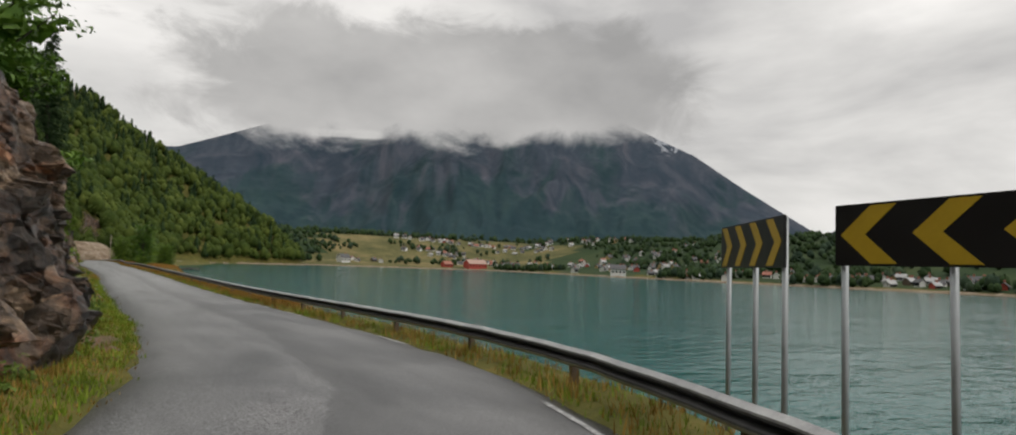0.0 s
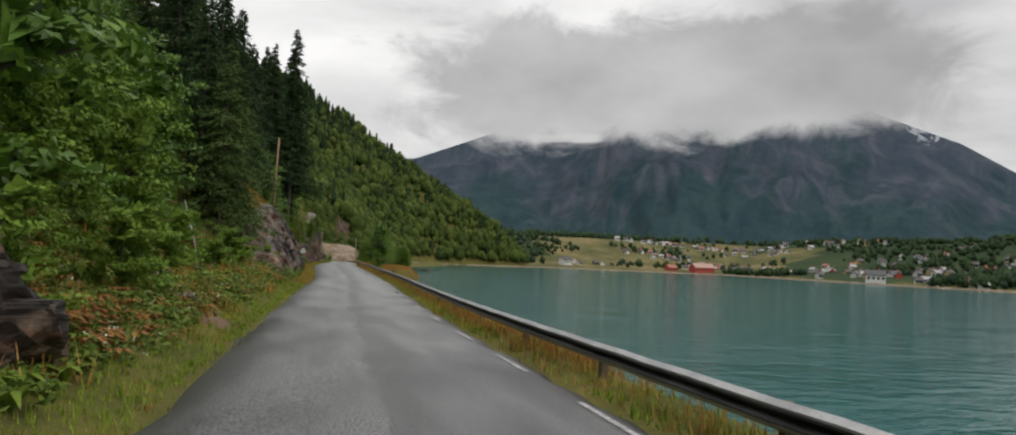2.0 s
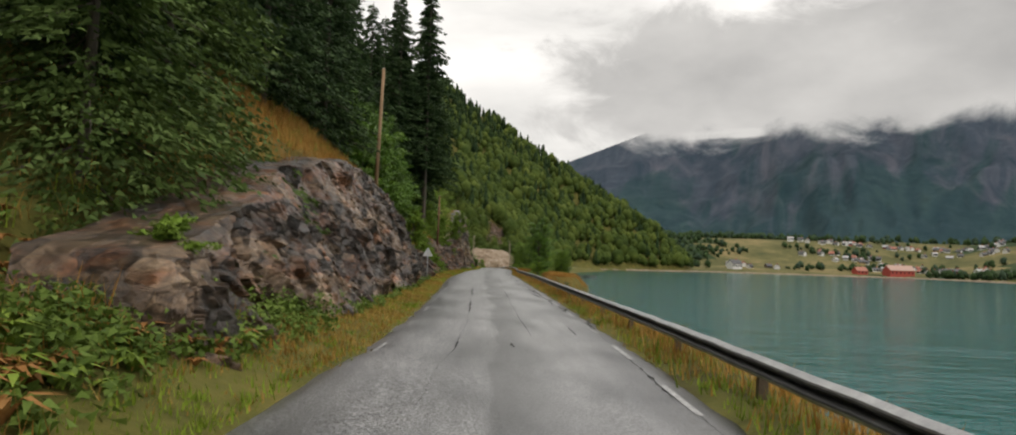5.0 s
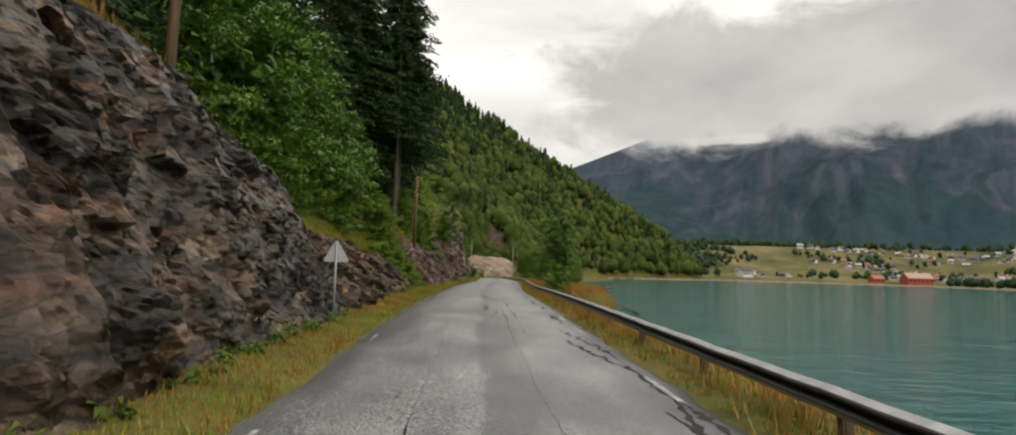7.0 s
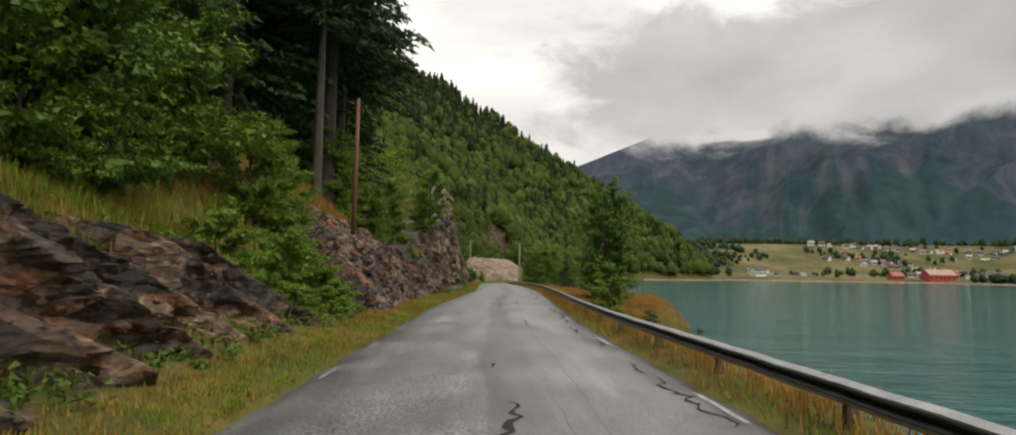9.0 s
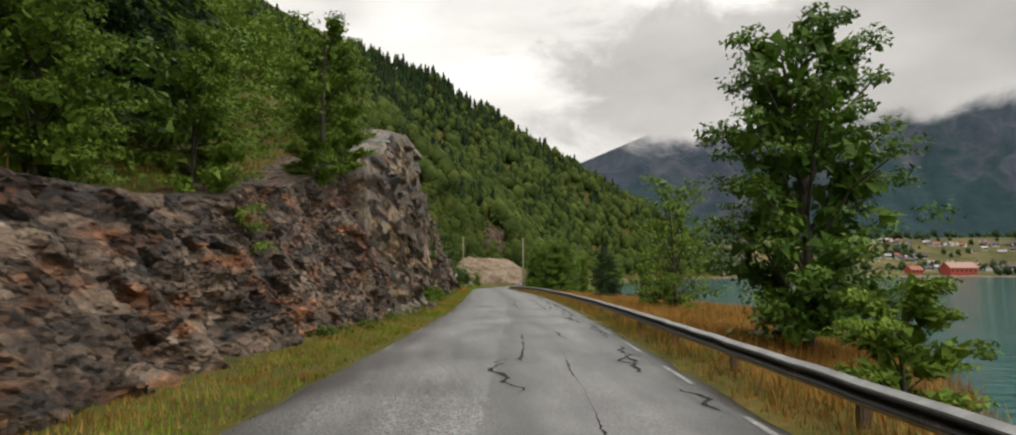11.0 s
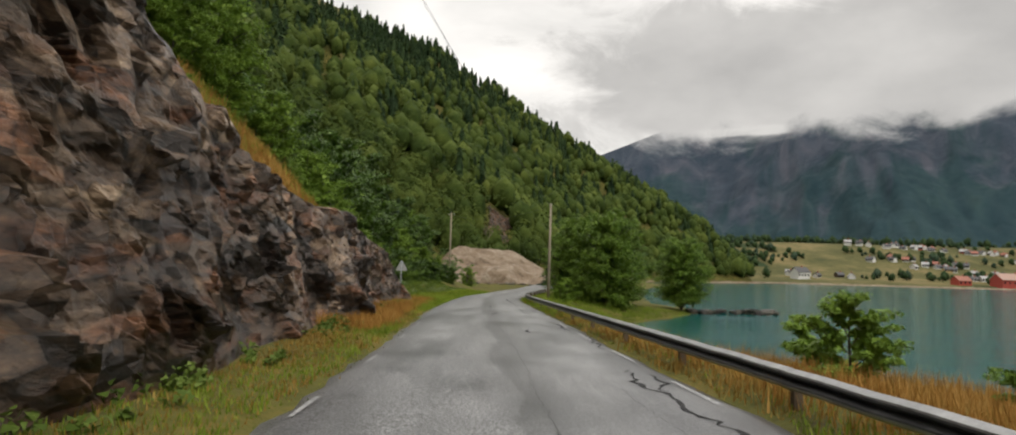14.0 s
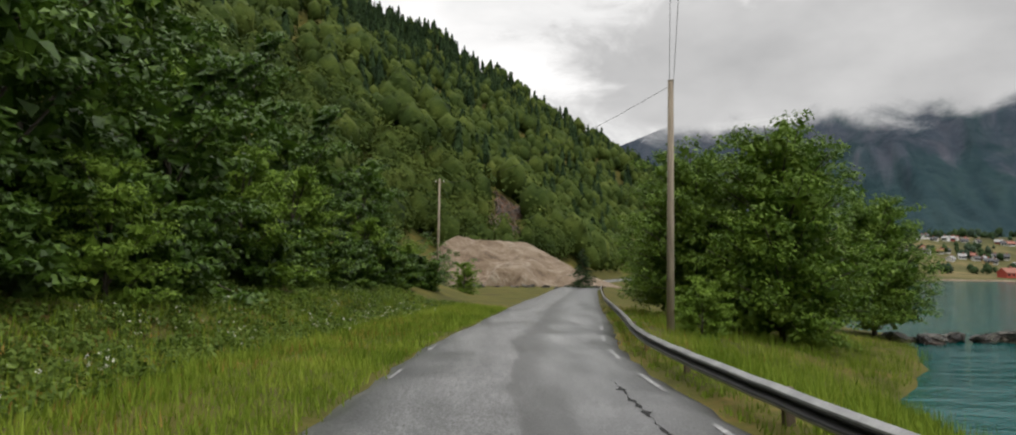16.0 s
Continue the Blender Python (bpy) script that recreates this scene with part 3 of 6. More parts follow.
def ground_z(x, y):
    x, y = np.asarray(x, float), np.asarray(y, float)
    rz = road_z(y)
    le, re = left_edge(y), right_edge(y)
    d, left = poly_distance(x, y, FOOT)
    # mountainside
    hc = np.interp(y, CY, CH)
    soil = np.interp(y, [-24, -19, 4, 9, 44, 47, 71, 77, 163, 168], [0, 1, 1, 0, 0, 1, 1, 0.3, 0, 1])
    toe = np.interp(y, [-30, -20, 4, 11, 17, 44, 60, 100, 160, 170], [0.1, 0.35, 0.5, 0.42, 0.14, 0.12, 0.14, 0.10, 0.10, 0.05])
    bank = hc * step(1.3 - 1.2 * soil, 2.5 + 1.5 * soil, d) * (1 - 0.08 * (1 - soil))
    open_slope = step(9, 15, y) * step(44, 38, y) + step(68, 74, y) * step(90, 84, y) + 1.4 * step(136, 144, y) * step(172, 166, y)
    hill = (0.30 + 0.55 * open_slope) * np.clip(d - 2.2, 0, 6) + 0.87 * np.clip(d - 8, 0, None) * np.where(y > 250, 1, 0.95)
    hill = np.where(y > 245, 0.87 * np.clip(d - 2, 0, None), hill)
    hill = 950 * (1 - np.exp(-hill / 950)) + step(8, 60, d) * 3.0 * waves(x, y, 14, 3)
    z_left = rz * step(320, 230, y) + np.where(y > 235, -1.2 * step(235, 300, y), 0) + bank + hill + 0.05 * waves(x, y, 1.5, 1) + 1.7 * toe * step(1.2, 0.0, d)
    # verge and shore
    s = x - re
    w = np.interp(y, SY, SW)
    drop = step(0, 1, np.clip((s - 1.1) / np.maximum(w - 1.1, 1), 0, 1.6))
    fieldy = step(86, 96, y) * step(152, 142, y)
    slope = np.clip((s - 1.1) / np.maximum(w - 1.1, 1), 0, None)
    shape = slope * (1 - fieldy) + fieldy * (0.2 * np.clip(slope / 0.8, 0, 1) + 0.8 * np.clip((slope - 0.8) / 0.2, 0, None))
    z_right = rz - 0.05 + (WATER_Z - rz) * shape + 0.08 * waves(x, y, 1.3, 2) * step(0.4, 1.5, s)
    z_right = np.maximum(z_right, -9)
    road = (x > le - 0.02) & (x < re + 0.02)
    z = np.where(left & (x < re), z_left, np.where(x < le, rz - 0.03 + 0 * x, z_right))
    z = np.where(left & (y > 235), z_left, z)
    inner = (~left) & (x <= le)
    z = np.where(inner & (y < 250), rz - 0.04 + 0.04 * waves(x, y, 0.9, 5) + toe * np.clip(le - x - 0.3, 0, 2), z)
    z = np.where(road & (y < 300), rz - 0.12, z)
    # far land
    bx = np.interp(y, BY, BX)
    f = np.maximum(x - bx, np.where(x > 100, (y - 578) * 1.0, -50))
    rise = np.where(f > 0, WATER_Z + 0.9 * step(0, 6, f) + 0.08 * np.clip(f, 0, 80) + 0.235 * np.clip(f - 80, 0, 150) + 0.03 * np.clip(f - 230, 0, 400) + step(60, 300, f) * 3 * waves(x, y, 60, 9), -9 + 0 * x)
    hillside = left & (y > 235)
    z = np.where(hillside, np.maximum(z, np.where(f > 0, rise, -99)), np.maximum(z, rise))
    return z


def mesh(name, verts, faces, mats, smooth_shade=True, index=None, uv=None):
    me = bpy.data.meshes.new(name)
    verts, faces = np.asarray(verts, np.float32), np.asarray(faces, np.int32)
    me.vertices.add(len(verts))
    me.vertices.foreach_set("co", verts.ravel())
    k = faces.shape[1]
    me.loops.add(faces.size)
    me.loops.foreach_set("vertex_index", faces.ravel())
    me.polygons.add(len(faces))
    me.polygons.foreach_set("loop_start", np.arange(0, faces.size, k, dtype=np.int32))
    for m in mats if isinstance(mats, (list, tuple)) else [mats]:
        me.materials.append(m)
    if index is not None:
        me.polygons.foreach_set("material_index", np.asarray(index, np.int32))
    me.polygons.foreach_set("use_smooth", np.full(len(faces), smooth_shade))
    if uv is not None:
        layer = me.uv_layers.new(name="UVMap")
        layer.data.foreach_set("uv", np.asarray(uv, np.float32)[faces.ravel()].ravel())
    me.update(calc_edges=True)
    me.validate()
    return me


def grid_faces(rows, cols):
    a = (np.arange(rows - 1)[:, None] * cols + np.arange(cols - 1)[None]).ravel()
    return np.stack([a, a + 1, a + cols + 1, a + cols], 1)


def part(name, me, parent=None, label="", m=None):
    ob = new(name, me)
    if parent is not None:
        ob.parent = parent
    if m is not None:
        ob.matrix_basis = m
    if label:
        ob["label"] = label
    return ob


def growing(first, last, start, rate):
    out, v, s = [], first, start
    while v < last:
        out.append(v)
        v += s
        s *= rate
    return np.array(out + [last])


def build_ground():
    ys = np.concatenate([-growing(60, 2500, 3, 1.25)[::-1], np.arange(-57, 215, 1.0), growing(215, 4800, 2.0, 1.05)])
    lu = -growing(0.25, 2500, 0.35, 1.075)[::-1]
    ru = growing(0.25, 4500, 0.4, 1.07)
    cu = np.array([0.0, 0.25, 0.5, 0.75, 1.0])
    yy = ys[:, None]
    yc = np.clip(ys, -110, 395)
    le, re = left_edge(yc)[:, None], right_edge(yc)[:, None]
    x = np.concatenate([le + lu[None], le + (re - le) * cu[None], re + ru[None]], 1)
    y = np.broadcast_to(yy, x.shape)
    z = ground_z(x, y)
    v = np.stack([x, y, z], -1).reshape(-1, 3)
    f = grid_faces(*x.shape)
    c = v[f].mean(1)
    bx = np.interp(c[:, 1], BY, BX)
    far = (c[:, 0] > bx - 5) & (c[:, 2] > -3.5) | ((c[:, 1] > 560) & (c[:, 0] > 100))
    bearing = np.degrees(np.arctan2(c[:, 0] - 3, c[:, 1] - 60))
    open_field = (bearing + 3 * waves(c[:, 0], c[:, 1], 25, 6) > 19) & (bearing + 3 * waves(c[:, 0], c[:, 1], 25, 7) < 43)
    me = mesh("ground", v, f, [GROUND, FIELD, WOODFLOOR], index=np.where(far, np.where(open_field, 1, 2), 0))
    tagged(new("ground", me), "grassy lakeside ground rising to a wooded mountainside", "ground", kind="structure")


build_ground()


def build_road():
    ys = np.arange(-110, 395, 0.75)
    us = np.linspace(0, 1, 13)
    le, re = left_edge(ys)[:, None], right_edge(ys)[:, None]
    rag = rng.normal(0, 0.05, (len(ys), 2))
    le, re = le + rag[:, :1], re + rag[:, 1:]
    x = le + (re - le) * us[None]
    y = np.broadcast_to(ys[:, None], x.shape)
    z = road_z(y) + 0.05 - 0.05 * (2 * us[None] - 1) ** 2 + 0.008 * waves(x, y, 1.1, 4)
    z[:, 0] -= 0.14
    z[:, -1] -= 0.14
    v = np.stack([x, y, z], -1).reshape(-1, 3)
    uv = np.stack(np.broadcast_arrays(us[None], ys[:, None]), -1).reshape(-1, 2)
    me = mesh("road", v, grid_faces(*x.shape), ASPHALT, uv=uv)
    return tagged(new("road", me), "narrow wet grey asphalt road with patched and cracked edges", "road", kind="structure")


ROAD = build_road()


def build_lake():
    v = [(-300, -2500, WATER_Z), (3000, -2500, WATER_Z), (3000, 1400, WATER_Z), (-300, 1400, WATER_Z)]
    tagged(new("water", mesh("water", v, [(0, 1, 2, 3)], WATER)), "calm teal lake with fine ripples", "lake", kind="structure")


build_lake()


def build_mountain(name, b0, b1, prof_b, prof_e, r0, r1, seed, label):
    """A far mountain: a broad relief of gullies and spurs that climbs from its foot at r0 to its crest at r1."""
    bs, rs = np.radians(np.linspace(b0, b1, 300)), np.linspace(0, 1, 80)
    r = r0 + (r1 - r0) * rs[None]
    x, y = 3 + r * np.sin(bs)[:, None], 60 + r * np.cos(bs)[:, None]
    top = np.tan(np.radians(np.interp(np.degrees(bs), prof_b, prof_e)))[:, None] * r1
    deg = np.degrees(bs)[:, None] + 0 * r
    bend = 0 * deg + rs[None]
    at = np.stack([deg, bend], -1).reshape(-1, 2)
    # spurs and gullies that run down from the crest, the larger ones slanting
    spur = np.array([noise.hetero_terrain((a * 0.11 + q * 0.5 + seed, q * 0.7, 0.3), 0.9, 2.1, 5, 0.6) for a, q in at]).reshape(x.shape)
    ridge = np.array([noise.hetero_terrain((a * 0.22 + q + seed, q * 11.0, 0.3), 0.9, 2.1, 6, 0.6) for a, q in at]).reshape(x.shape)
    gully = np.array([noise.ridged_multi_fractal((a * 0.1 - q * 0.9 + seed, q * 3.2, 0.7), 0.85, 2.2, 6, 0.95, 2.0) for a, q in at]).reshape(x.shape)
    swell = rs[None] * np.clip(1.02 - rs[None], 0, 1) ** 1.3 * 3.0
    z = -3 + (top + 3) * rs[None] ** 1.7 + ((spur - spur.mean()) * 90 + (ridge - ridge.mean()) * 14 + (gully - gully.mean()) * 48) * swell
    v = np.stack([x, y, z], -1).reshape(-1, 3)
    uv = np.stack(np.broadcast_arrays(np.degrees(bs)[:, None] / 10 + seed, rs[None] + 0.05 * ridge), -1).reshape(-1, 2)
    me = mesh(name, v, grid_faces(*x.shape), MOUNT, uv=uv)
    tagged(new(name, me), label, "mountain", kind="structure")


build_mountain("mountain_1", -16, 63, [-16, 7.7, 16, 24, 32, 40, 44.5, 45.7, 51, 55.3, 60, 63], [6.8, 8.6, 11.8, 14.0, 15.0, 14.6, 13.4, 12.4, 9.9, 6.9, 3.8, 1.6], 800, 2700, 1.7, "dark rocky mountain tinted blue-green for haze, with its crest in cloud")
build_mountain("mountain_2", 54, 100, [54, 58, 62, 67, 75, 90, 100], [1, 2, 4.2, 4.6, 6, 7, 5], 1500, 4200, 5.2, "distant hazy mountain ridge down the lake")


def build_cloud_bank(name, b0, b1, low_b, low_e, e1, r, mat):
    bs = np.radians(np.linspace(b0, b1, 40))
    low = np.interp(np.degrees(bs), low_b, low_e)[:, None]
    es = np.radians(low + (e1 - low) * np.linspace(0, 1, 12)[None])
    x = 3 + r * np.sin(bs)[:, None] + 0 * es
    y = 60 + r * np.cos(bs)[:, None] + 0 * es
    z = r * np.tan(es)
    uv = np.stack(np.broadcast_arrays(np.linspace(0, 1, 40)[:, None], np.linspace(0, 1, 12)[None]), -1).reshape(-1, 2)
    me = mesh(name, np.stack([x, y, z], -1).reshape(-1, 3), grid_faces(40, 12), mat, uv=uv)
    ob = tagged(new(name, me), "grey cloud bank wrapped round the mountain's crest", "cloud", kind="structure")
    ob.visible_shadow = False


build_cloud_bank("backdrop_cloud", -4, 58, [0, 14, 22, 30, 36, 45, 60], [6.9, 7.4, 7.6, 8.3, 8.3, 8.7, 7.8], 25, 1700, CLOUD)
build_cloud_bank("backdrop_cloud_2", 14, 27, [14, 20, 27], [9.7, 10.2, 10.5], 12.3, 1650, WISP)

# ---- guard rail ----
POST_GAP = 4.0


def rail_off(y):
    return np.interp(y, [130, 150], [0.55, 0.32])


def rail_top(y):
    return np.interp(y, [135, 160], [0.50, 0.43])


def arc_table():
    ys = np.arange(-75, 262, 0.25)
    x = right_edge(ys) + rail_off(ys)
    s = np.concatenate([[0], np.cumsum(np.hypot(np.diff(x), np.diff(ys)))])
    return s, x, ys


ARC_S, ARC_X, ARC_Y = arc_table()


def rail_at(s):
    x, y = np.interp(s, ARC_S, ARC_X), np.interp(s, ARC_S, ARC_Y)
    x2, y2 = np.interp(s + 0.3, ARC_S, ARC_X), np.interp(s + 0.3, ARC_S, ARC_Y)
    a = np.arctan2(y2 - y, x2 - x)
    return x, y, road_z(y), a


def build_guard_rail():
    rail = tagged(new("guard_rail"), "weathered galvanised steel guard rail along the lake side", "guard rail")
    # W section: (towards the road, height under the top)
    sec = [(0.0, 0.0), (0.012, -0.006), (0.075, -0.05), (0.08, -0.075), (0.078, -0.10), (0.012, -0.145), (0.005, -0.155), (0.012, -0.165), (0.078, -0.21), (0.08, -0.235), (0.075, -0.26), (0.012, -0.304), (0.0, -0.31)]
    back = [(u - 0.006, w) for u, w in sec[::-1]]
    ring = np.array(sec + back) * (1, 0.86) + (0, -0.035)
    n = len(ring)
    end = ARC_S[-1] - 1
    post = None
    k = 0
    s = 2.0
    while s + POST_GAP < end:
        ss = np.linspace(s - 0.06, s + POST_GAP + 0.06, 6)
        x, y, z, a = rail_at(ss)
        lap = np.linspace(0, 0.005, 6)
        px = x[:, None] - (ring[None, :, 0] + lap[:, None]) * np.sin(a)[:, None] * -1 * -1
        py = y[:, None] + (ring[None, :, 0] + lap[:, None]) * np.cos(a)[:, None]
        pz = (z + rail_top(y) + 0.012 * np.sin(s * 1.7) + 0.006 * np.sin(ss * 3.1))[:, None] + ring[None, :, 1]
        v = np.stack([px, py, pz], -1).reshape(-1, 3)
        f = []
        for i in range(5):
            for j in range(n):
                f.append((i * n + j, i * n + (j + 1) % n, (i + 1) * n + (j + 1) % n, (i + 1) * n + j))
        # faces 3 to 8, the inner fold, get its shade and grime as colour
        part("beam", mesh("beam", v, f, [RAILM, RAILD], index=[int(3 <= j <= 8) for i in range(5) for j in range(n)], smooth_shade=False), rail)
        x, y, z, a = (float(q) for q in rail_at(s))
        m = pose(x + 0.075 * np.sin(a), y - 0.075 * np.cos(a), z + float(rail_top(y)) - 0.07, rng.normal(0, 1.5), rng.normal(0, 1.5), np.degrees(a) - 90)
        if post is None:
            bm = bmesh.new()
            for (ax, ay, w, d) in ((0, 0, 0.008, 0.11), (0, 0.055, 0.06, 0.008), (0, -0.055, 0.06, 0.008)):
                g = bmesh.ops.create_cube(bm, size=1.0)
                for q in g["verts"]:
                    q.co = Vector((ax + q.co.x * d, ay + q.co.y * 0.1 if w < 0.02 else ay + q.co.y * w * 0.2, -0.62 + q.co.z * 1.24)) if w < 0.02 else Vector((ax + q.co.x * w, ay + q.co.y * 0.008, -0.62 + q.co.z * 1.24))
            post = bpy.data.meshes.new("post")
            bm.to_mesh(post)
            bm.free()
            post.materials.append(POSTM)
        p = part("post", post, rail, m=m)
        s += POST_GAP
        k += 1


build_guard_rail()


def build_marks():
    """Worn edge line dashes, 4 mm proud of the asphalt."""
    for side, off in ((0, 0.42), (1, -0.5)):
        y = 2.0 if side == 0 else -70.0
        while y < 230:
            length = 1.05 if side == 0 else 1.7
            ys = np.linspace(y, y + length, 4)
            base = left_edge(ys) if side == 0 else right_edge(ys)
            half = 0.028 if side == 0 else 0.04
            x0 = base + off - half
            x1 = base + off + half
            le, re = left_edge(ys), right_edge(ys)
            def zz(x):
                u = (x - le) / (re - le)
                return road_z(ys) + 0.05 - 0.05 * (2 * u - 1) ** 2 + 0.008 * waves(x, ys, 1.1, 4) + 0.008
            v = np.concatenate([np.stack([x0, ys, zz(x0)], 1), np.stack([x1, ys, zz(x1)], 1)])
            part("edge_dash", mesh("edge_dash", v, [(i, i + 4, i + 5, i + 1) for i in range(3)], PAINT), ROAD)
            y += (4.0 if side == 0 else 3.8) * (1 if rng.random() < 0.75 else 2)


build_marks()

# ---- rock cuttings ----
def build_cliff(name, y0, y1, label, seed, mat, block=1.2, rough=1.0, lean=0.18, out=2.0, dip=-32, flat=1.6, rows=76, big=1.0, ribs=0.0, fade=1.5, chips=1.0, tail=1.5, height=None):
    """A blasted rock face between y0 and y1: jointed blocks with tilted faces along dipping beds, ragged at the top."""
    ys = np.arange(y0, y1, 0.075)
    nv = rows
    vs = np.linspace(0, 1, nv)
    hc = (np.interp(ys, CY, CH) if height is None else height + 0 * ys) + 0.3 * waves(ys, ys * 0, 1.8, seed)
    hc = np.maximum(hc, 0.15) * step(y0, y0 + fade, ys) * step(y1, y1 - tail, ys) + 0.02
    base = left_edge(ys) - out
    Y = ys[:, None] + 0 * vs[None]
    Z = hc[:, None] * vs[None]
    t = radians(dip)

    def facets(size, amp, key, skew=0.0):
        """Random heights on a skewed lattice along the beds, joined by flat triangles."""
        wy, wz = Y + 0.45 * size * waves(Y, Z, 1.3 * size, key), Z + 0.45 * size * waves(Y, Z, 1.3 * size, key + 1)
        a = (wy * math.cos(t + skew) + wz * math.sin(t + skew)) / (size * flat)
        b = (-wy * math.sin(t + skew) + wz * math.cos(t + skew)) / size
        b = b + 0.5 * a
        i, j = np.floor(a).astype(int), np.floor(b).astype(int)
        fa, fb = a - i, b - j
        table = np.random.default_rng(key).normal(0, amp, 4096)

        def at(m, n):
            return table[(m * 73 + n * 179 + m * n * 31) % 4096]
        low = at(i, j) * (1 - fa - fb) + at(i + 1, j) * fa + at(i, j + 1) * fb
        high = at(i + 1, j + 1) * (fa + fb - 1) + at(i, j + 1) * (1 - fa) + at(i + 1, j) * (1 - fb)
        return np.where(fa + fb < 1, low, high)

    def blocks(size, amp, tilt, key, skew=0.0):
        """Separate blocks: each piece of the face stands proud by its own amount and leans its own way."""
        wy, wz = Y + 0.22 * size * waves(Y, Z, 0.8 * size, key), Z + 0.22 * size * waves(Y, Z, 0.8 * size, key + 1)
        a = (wy * math.cos(t + skew) + wz * math.sin(t + skew)) / (size * flat)
        b = (-wy * math.sin(t + skew) + wz * math.cos(t + skew)) / size
        i, j = np.floor(a).astype(int), np.floor(b).astype(int)
        table = np.random.default_rng(key).uniform(-1, 1, (4096, 5))
        total, out = np.full(a.shape, 1e-12), np.zeros(a.shape)
        sharp = 420
        for m in (-1, 0, 1):
            for n in (-1, 0, 1):
                w = table[((i + m) * 73 + (j + n) * 179 + (i + m) * (j + n) * 31) % 4096]
                da, db = a - (i + m + 0.5 + 0.42 * w[..., 0]), b - (j + n + 0.5 + 0.42 * w[..., 1])
                near = np.exp(-sharp * (da * da + db * db))
                out = out + near * (amp * w[..., 2] + tilt * size * (0.8 * w[..., 3] * da + (1.0 * w[..., 4] + 0.15) * db))
                total = total + near
        return out / total

    bed = (-Y * math.sin(t) + Z * math.cos(t)) / (block * 0.8) + 0.35 * waves(Y, Z, 2.0, seed + 7)
    ledge = (bed - np.floor(bed)) ** 1.5 - 0.4
    where = step(-0.4, 0.5, waves(Y, Z, 2.6, seed + 9))
    joint = (Y * math.cos(t) + Z * math.sin(t)) / (block * 1.7) + 0.4 * waves(Y, Z, 1.7, seed + 8)
    patchy = 0.25 + 0.75 * step(-0.2, 0.6, waves(Y, Z, 1.9, seed + 13))
    d = 0.6 * facets(block * 2.4, 0.36 * big, seed) + blocks(block * 1.25, 0.28 * big, 0.75, seed + 60) + patchy * blocks(block * 0.5, 0.12, 0.8, seed + 80, 0.25) + chips * (blocks(block * 0.24, 0.05, 0.6, seed + 90, -0.3) + 0.5 * facets(block * 0.3, 0.085, seed + 40, -0.4))
    d = d + 0.05 * ledge * where + 0.04 * ((joint - np.floor(joint)) - 0.5) * (1 - where)
    d = np.clip(d, -1.1, 1.1) * rough
    if ribs:
        rib = (-Y * math.sin(t) + Z * math.cos(t)) / 1.35 + 0.45 * waves(Y, Z, 3.0, seed + 5)
        d = d + ribs * (np.abs(rib - np.floor(rib) - 0.5) * 4 - 1.25 + 0.5 * waves(Y, Z, 1.5, seed + 6))
    d *= (0.35 + 0.65 * step(0, 0.15, vs))[None] * (1 - 0.5 * step(0.9, 1.0, vs))[None]
    X = base[:, None] - (np.interp(ys, lean[0], lean[1])[:, None] if isinstance(lean, tuple) else lean) * Z + d + 0.25 * waves(Y, Z, 2.5, seed + 4)
    X[:, -2] -= 0.3
    X[:, -1] -= 1.6
    Zw = road_z(ys)[:, None] - 0.15 + Z + 0.12 * d * step(0.05, 0.4, vs)[None]
    v = np.stack([X, Y, Zw], -1).reshape(-1, 3)
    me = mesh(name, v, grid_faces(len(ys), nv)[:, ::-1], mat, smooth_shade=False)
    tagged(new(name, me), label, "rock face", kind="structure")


build_cliff("rock_face_1", -66, -20.5, "dark broken rock cutting beside the road bend", 11, RUST, 0.85, 1.2, 0.28, 1.1, -30, 1.2, 90, 1.2)
build_cliff("rock_face_2", 6, 33, "brown wet blasted rock face with dipping slabs", 12, RUST, 1.1, 1.1, 0.5, 1.1, -36, 1.3, 90)
build_cliff("rock_face_3", 30.5, 45, "dark wet blasted rock face ending behind a warning sign", 16, ROCK, 0.9, 1.1, 0.5, 1.15, -36, 1.3, 90)
build_cliff("rock_face_4", 44, 70.5, "low dark slanting rock ribs in a grassy bank", 13, RUST, 0.55, 1.0, 1.15, 1.4, -38, 2.0, 80, 1.0, 0.55)
build_cliff("rock_face_5", 76.5, 112, "broken brown rock face with thin dipping beds", 15, SLABS, 0.55, 1.0, ((88, 99), (0.75, 0.36)), 1.4, -28, 2.2, 90, tail=8)
build_cliff("rock_face_6", 101, 131, "tall pale brown blasted rock wall beside the road", 14, STEEP, 1.9, 1.0, 0.24, 1.4, -44, 1.2, 120, 1.15, fade=5, chips=0.5)
build_cliff("rock_ledge", 104, 113.4, "low pale ledge of broken rock at the foot of the rock wall", 19, PALE, 0.45, 0.75, 0.9, 0.75, -30, 1.6, 40, 0.8, fade=3, height=1.0)
build_cliff("rock_face_7", 128, 167.5, "dark brown blasted rock wall falling towards the meadow", 17, RUST, 1.35, 1.0, 0.3, 1.3, -44, 1.2, 110, 1.1, tail=4)

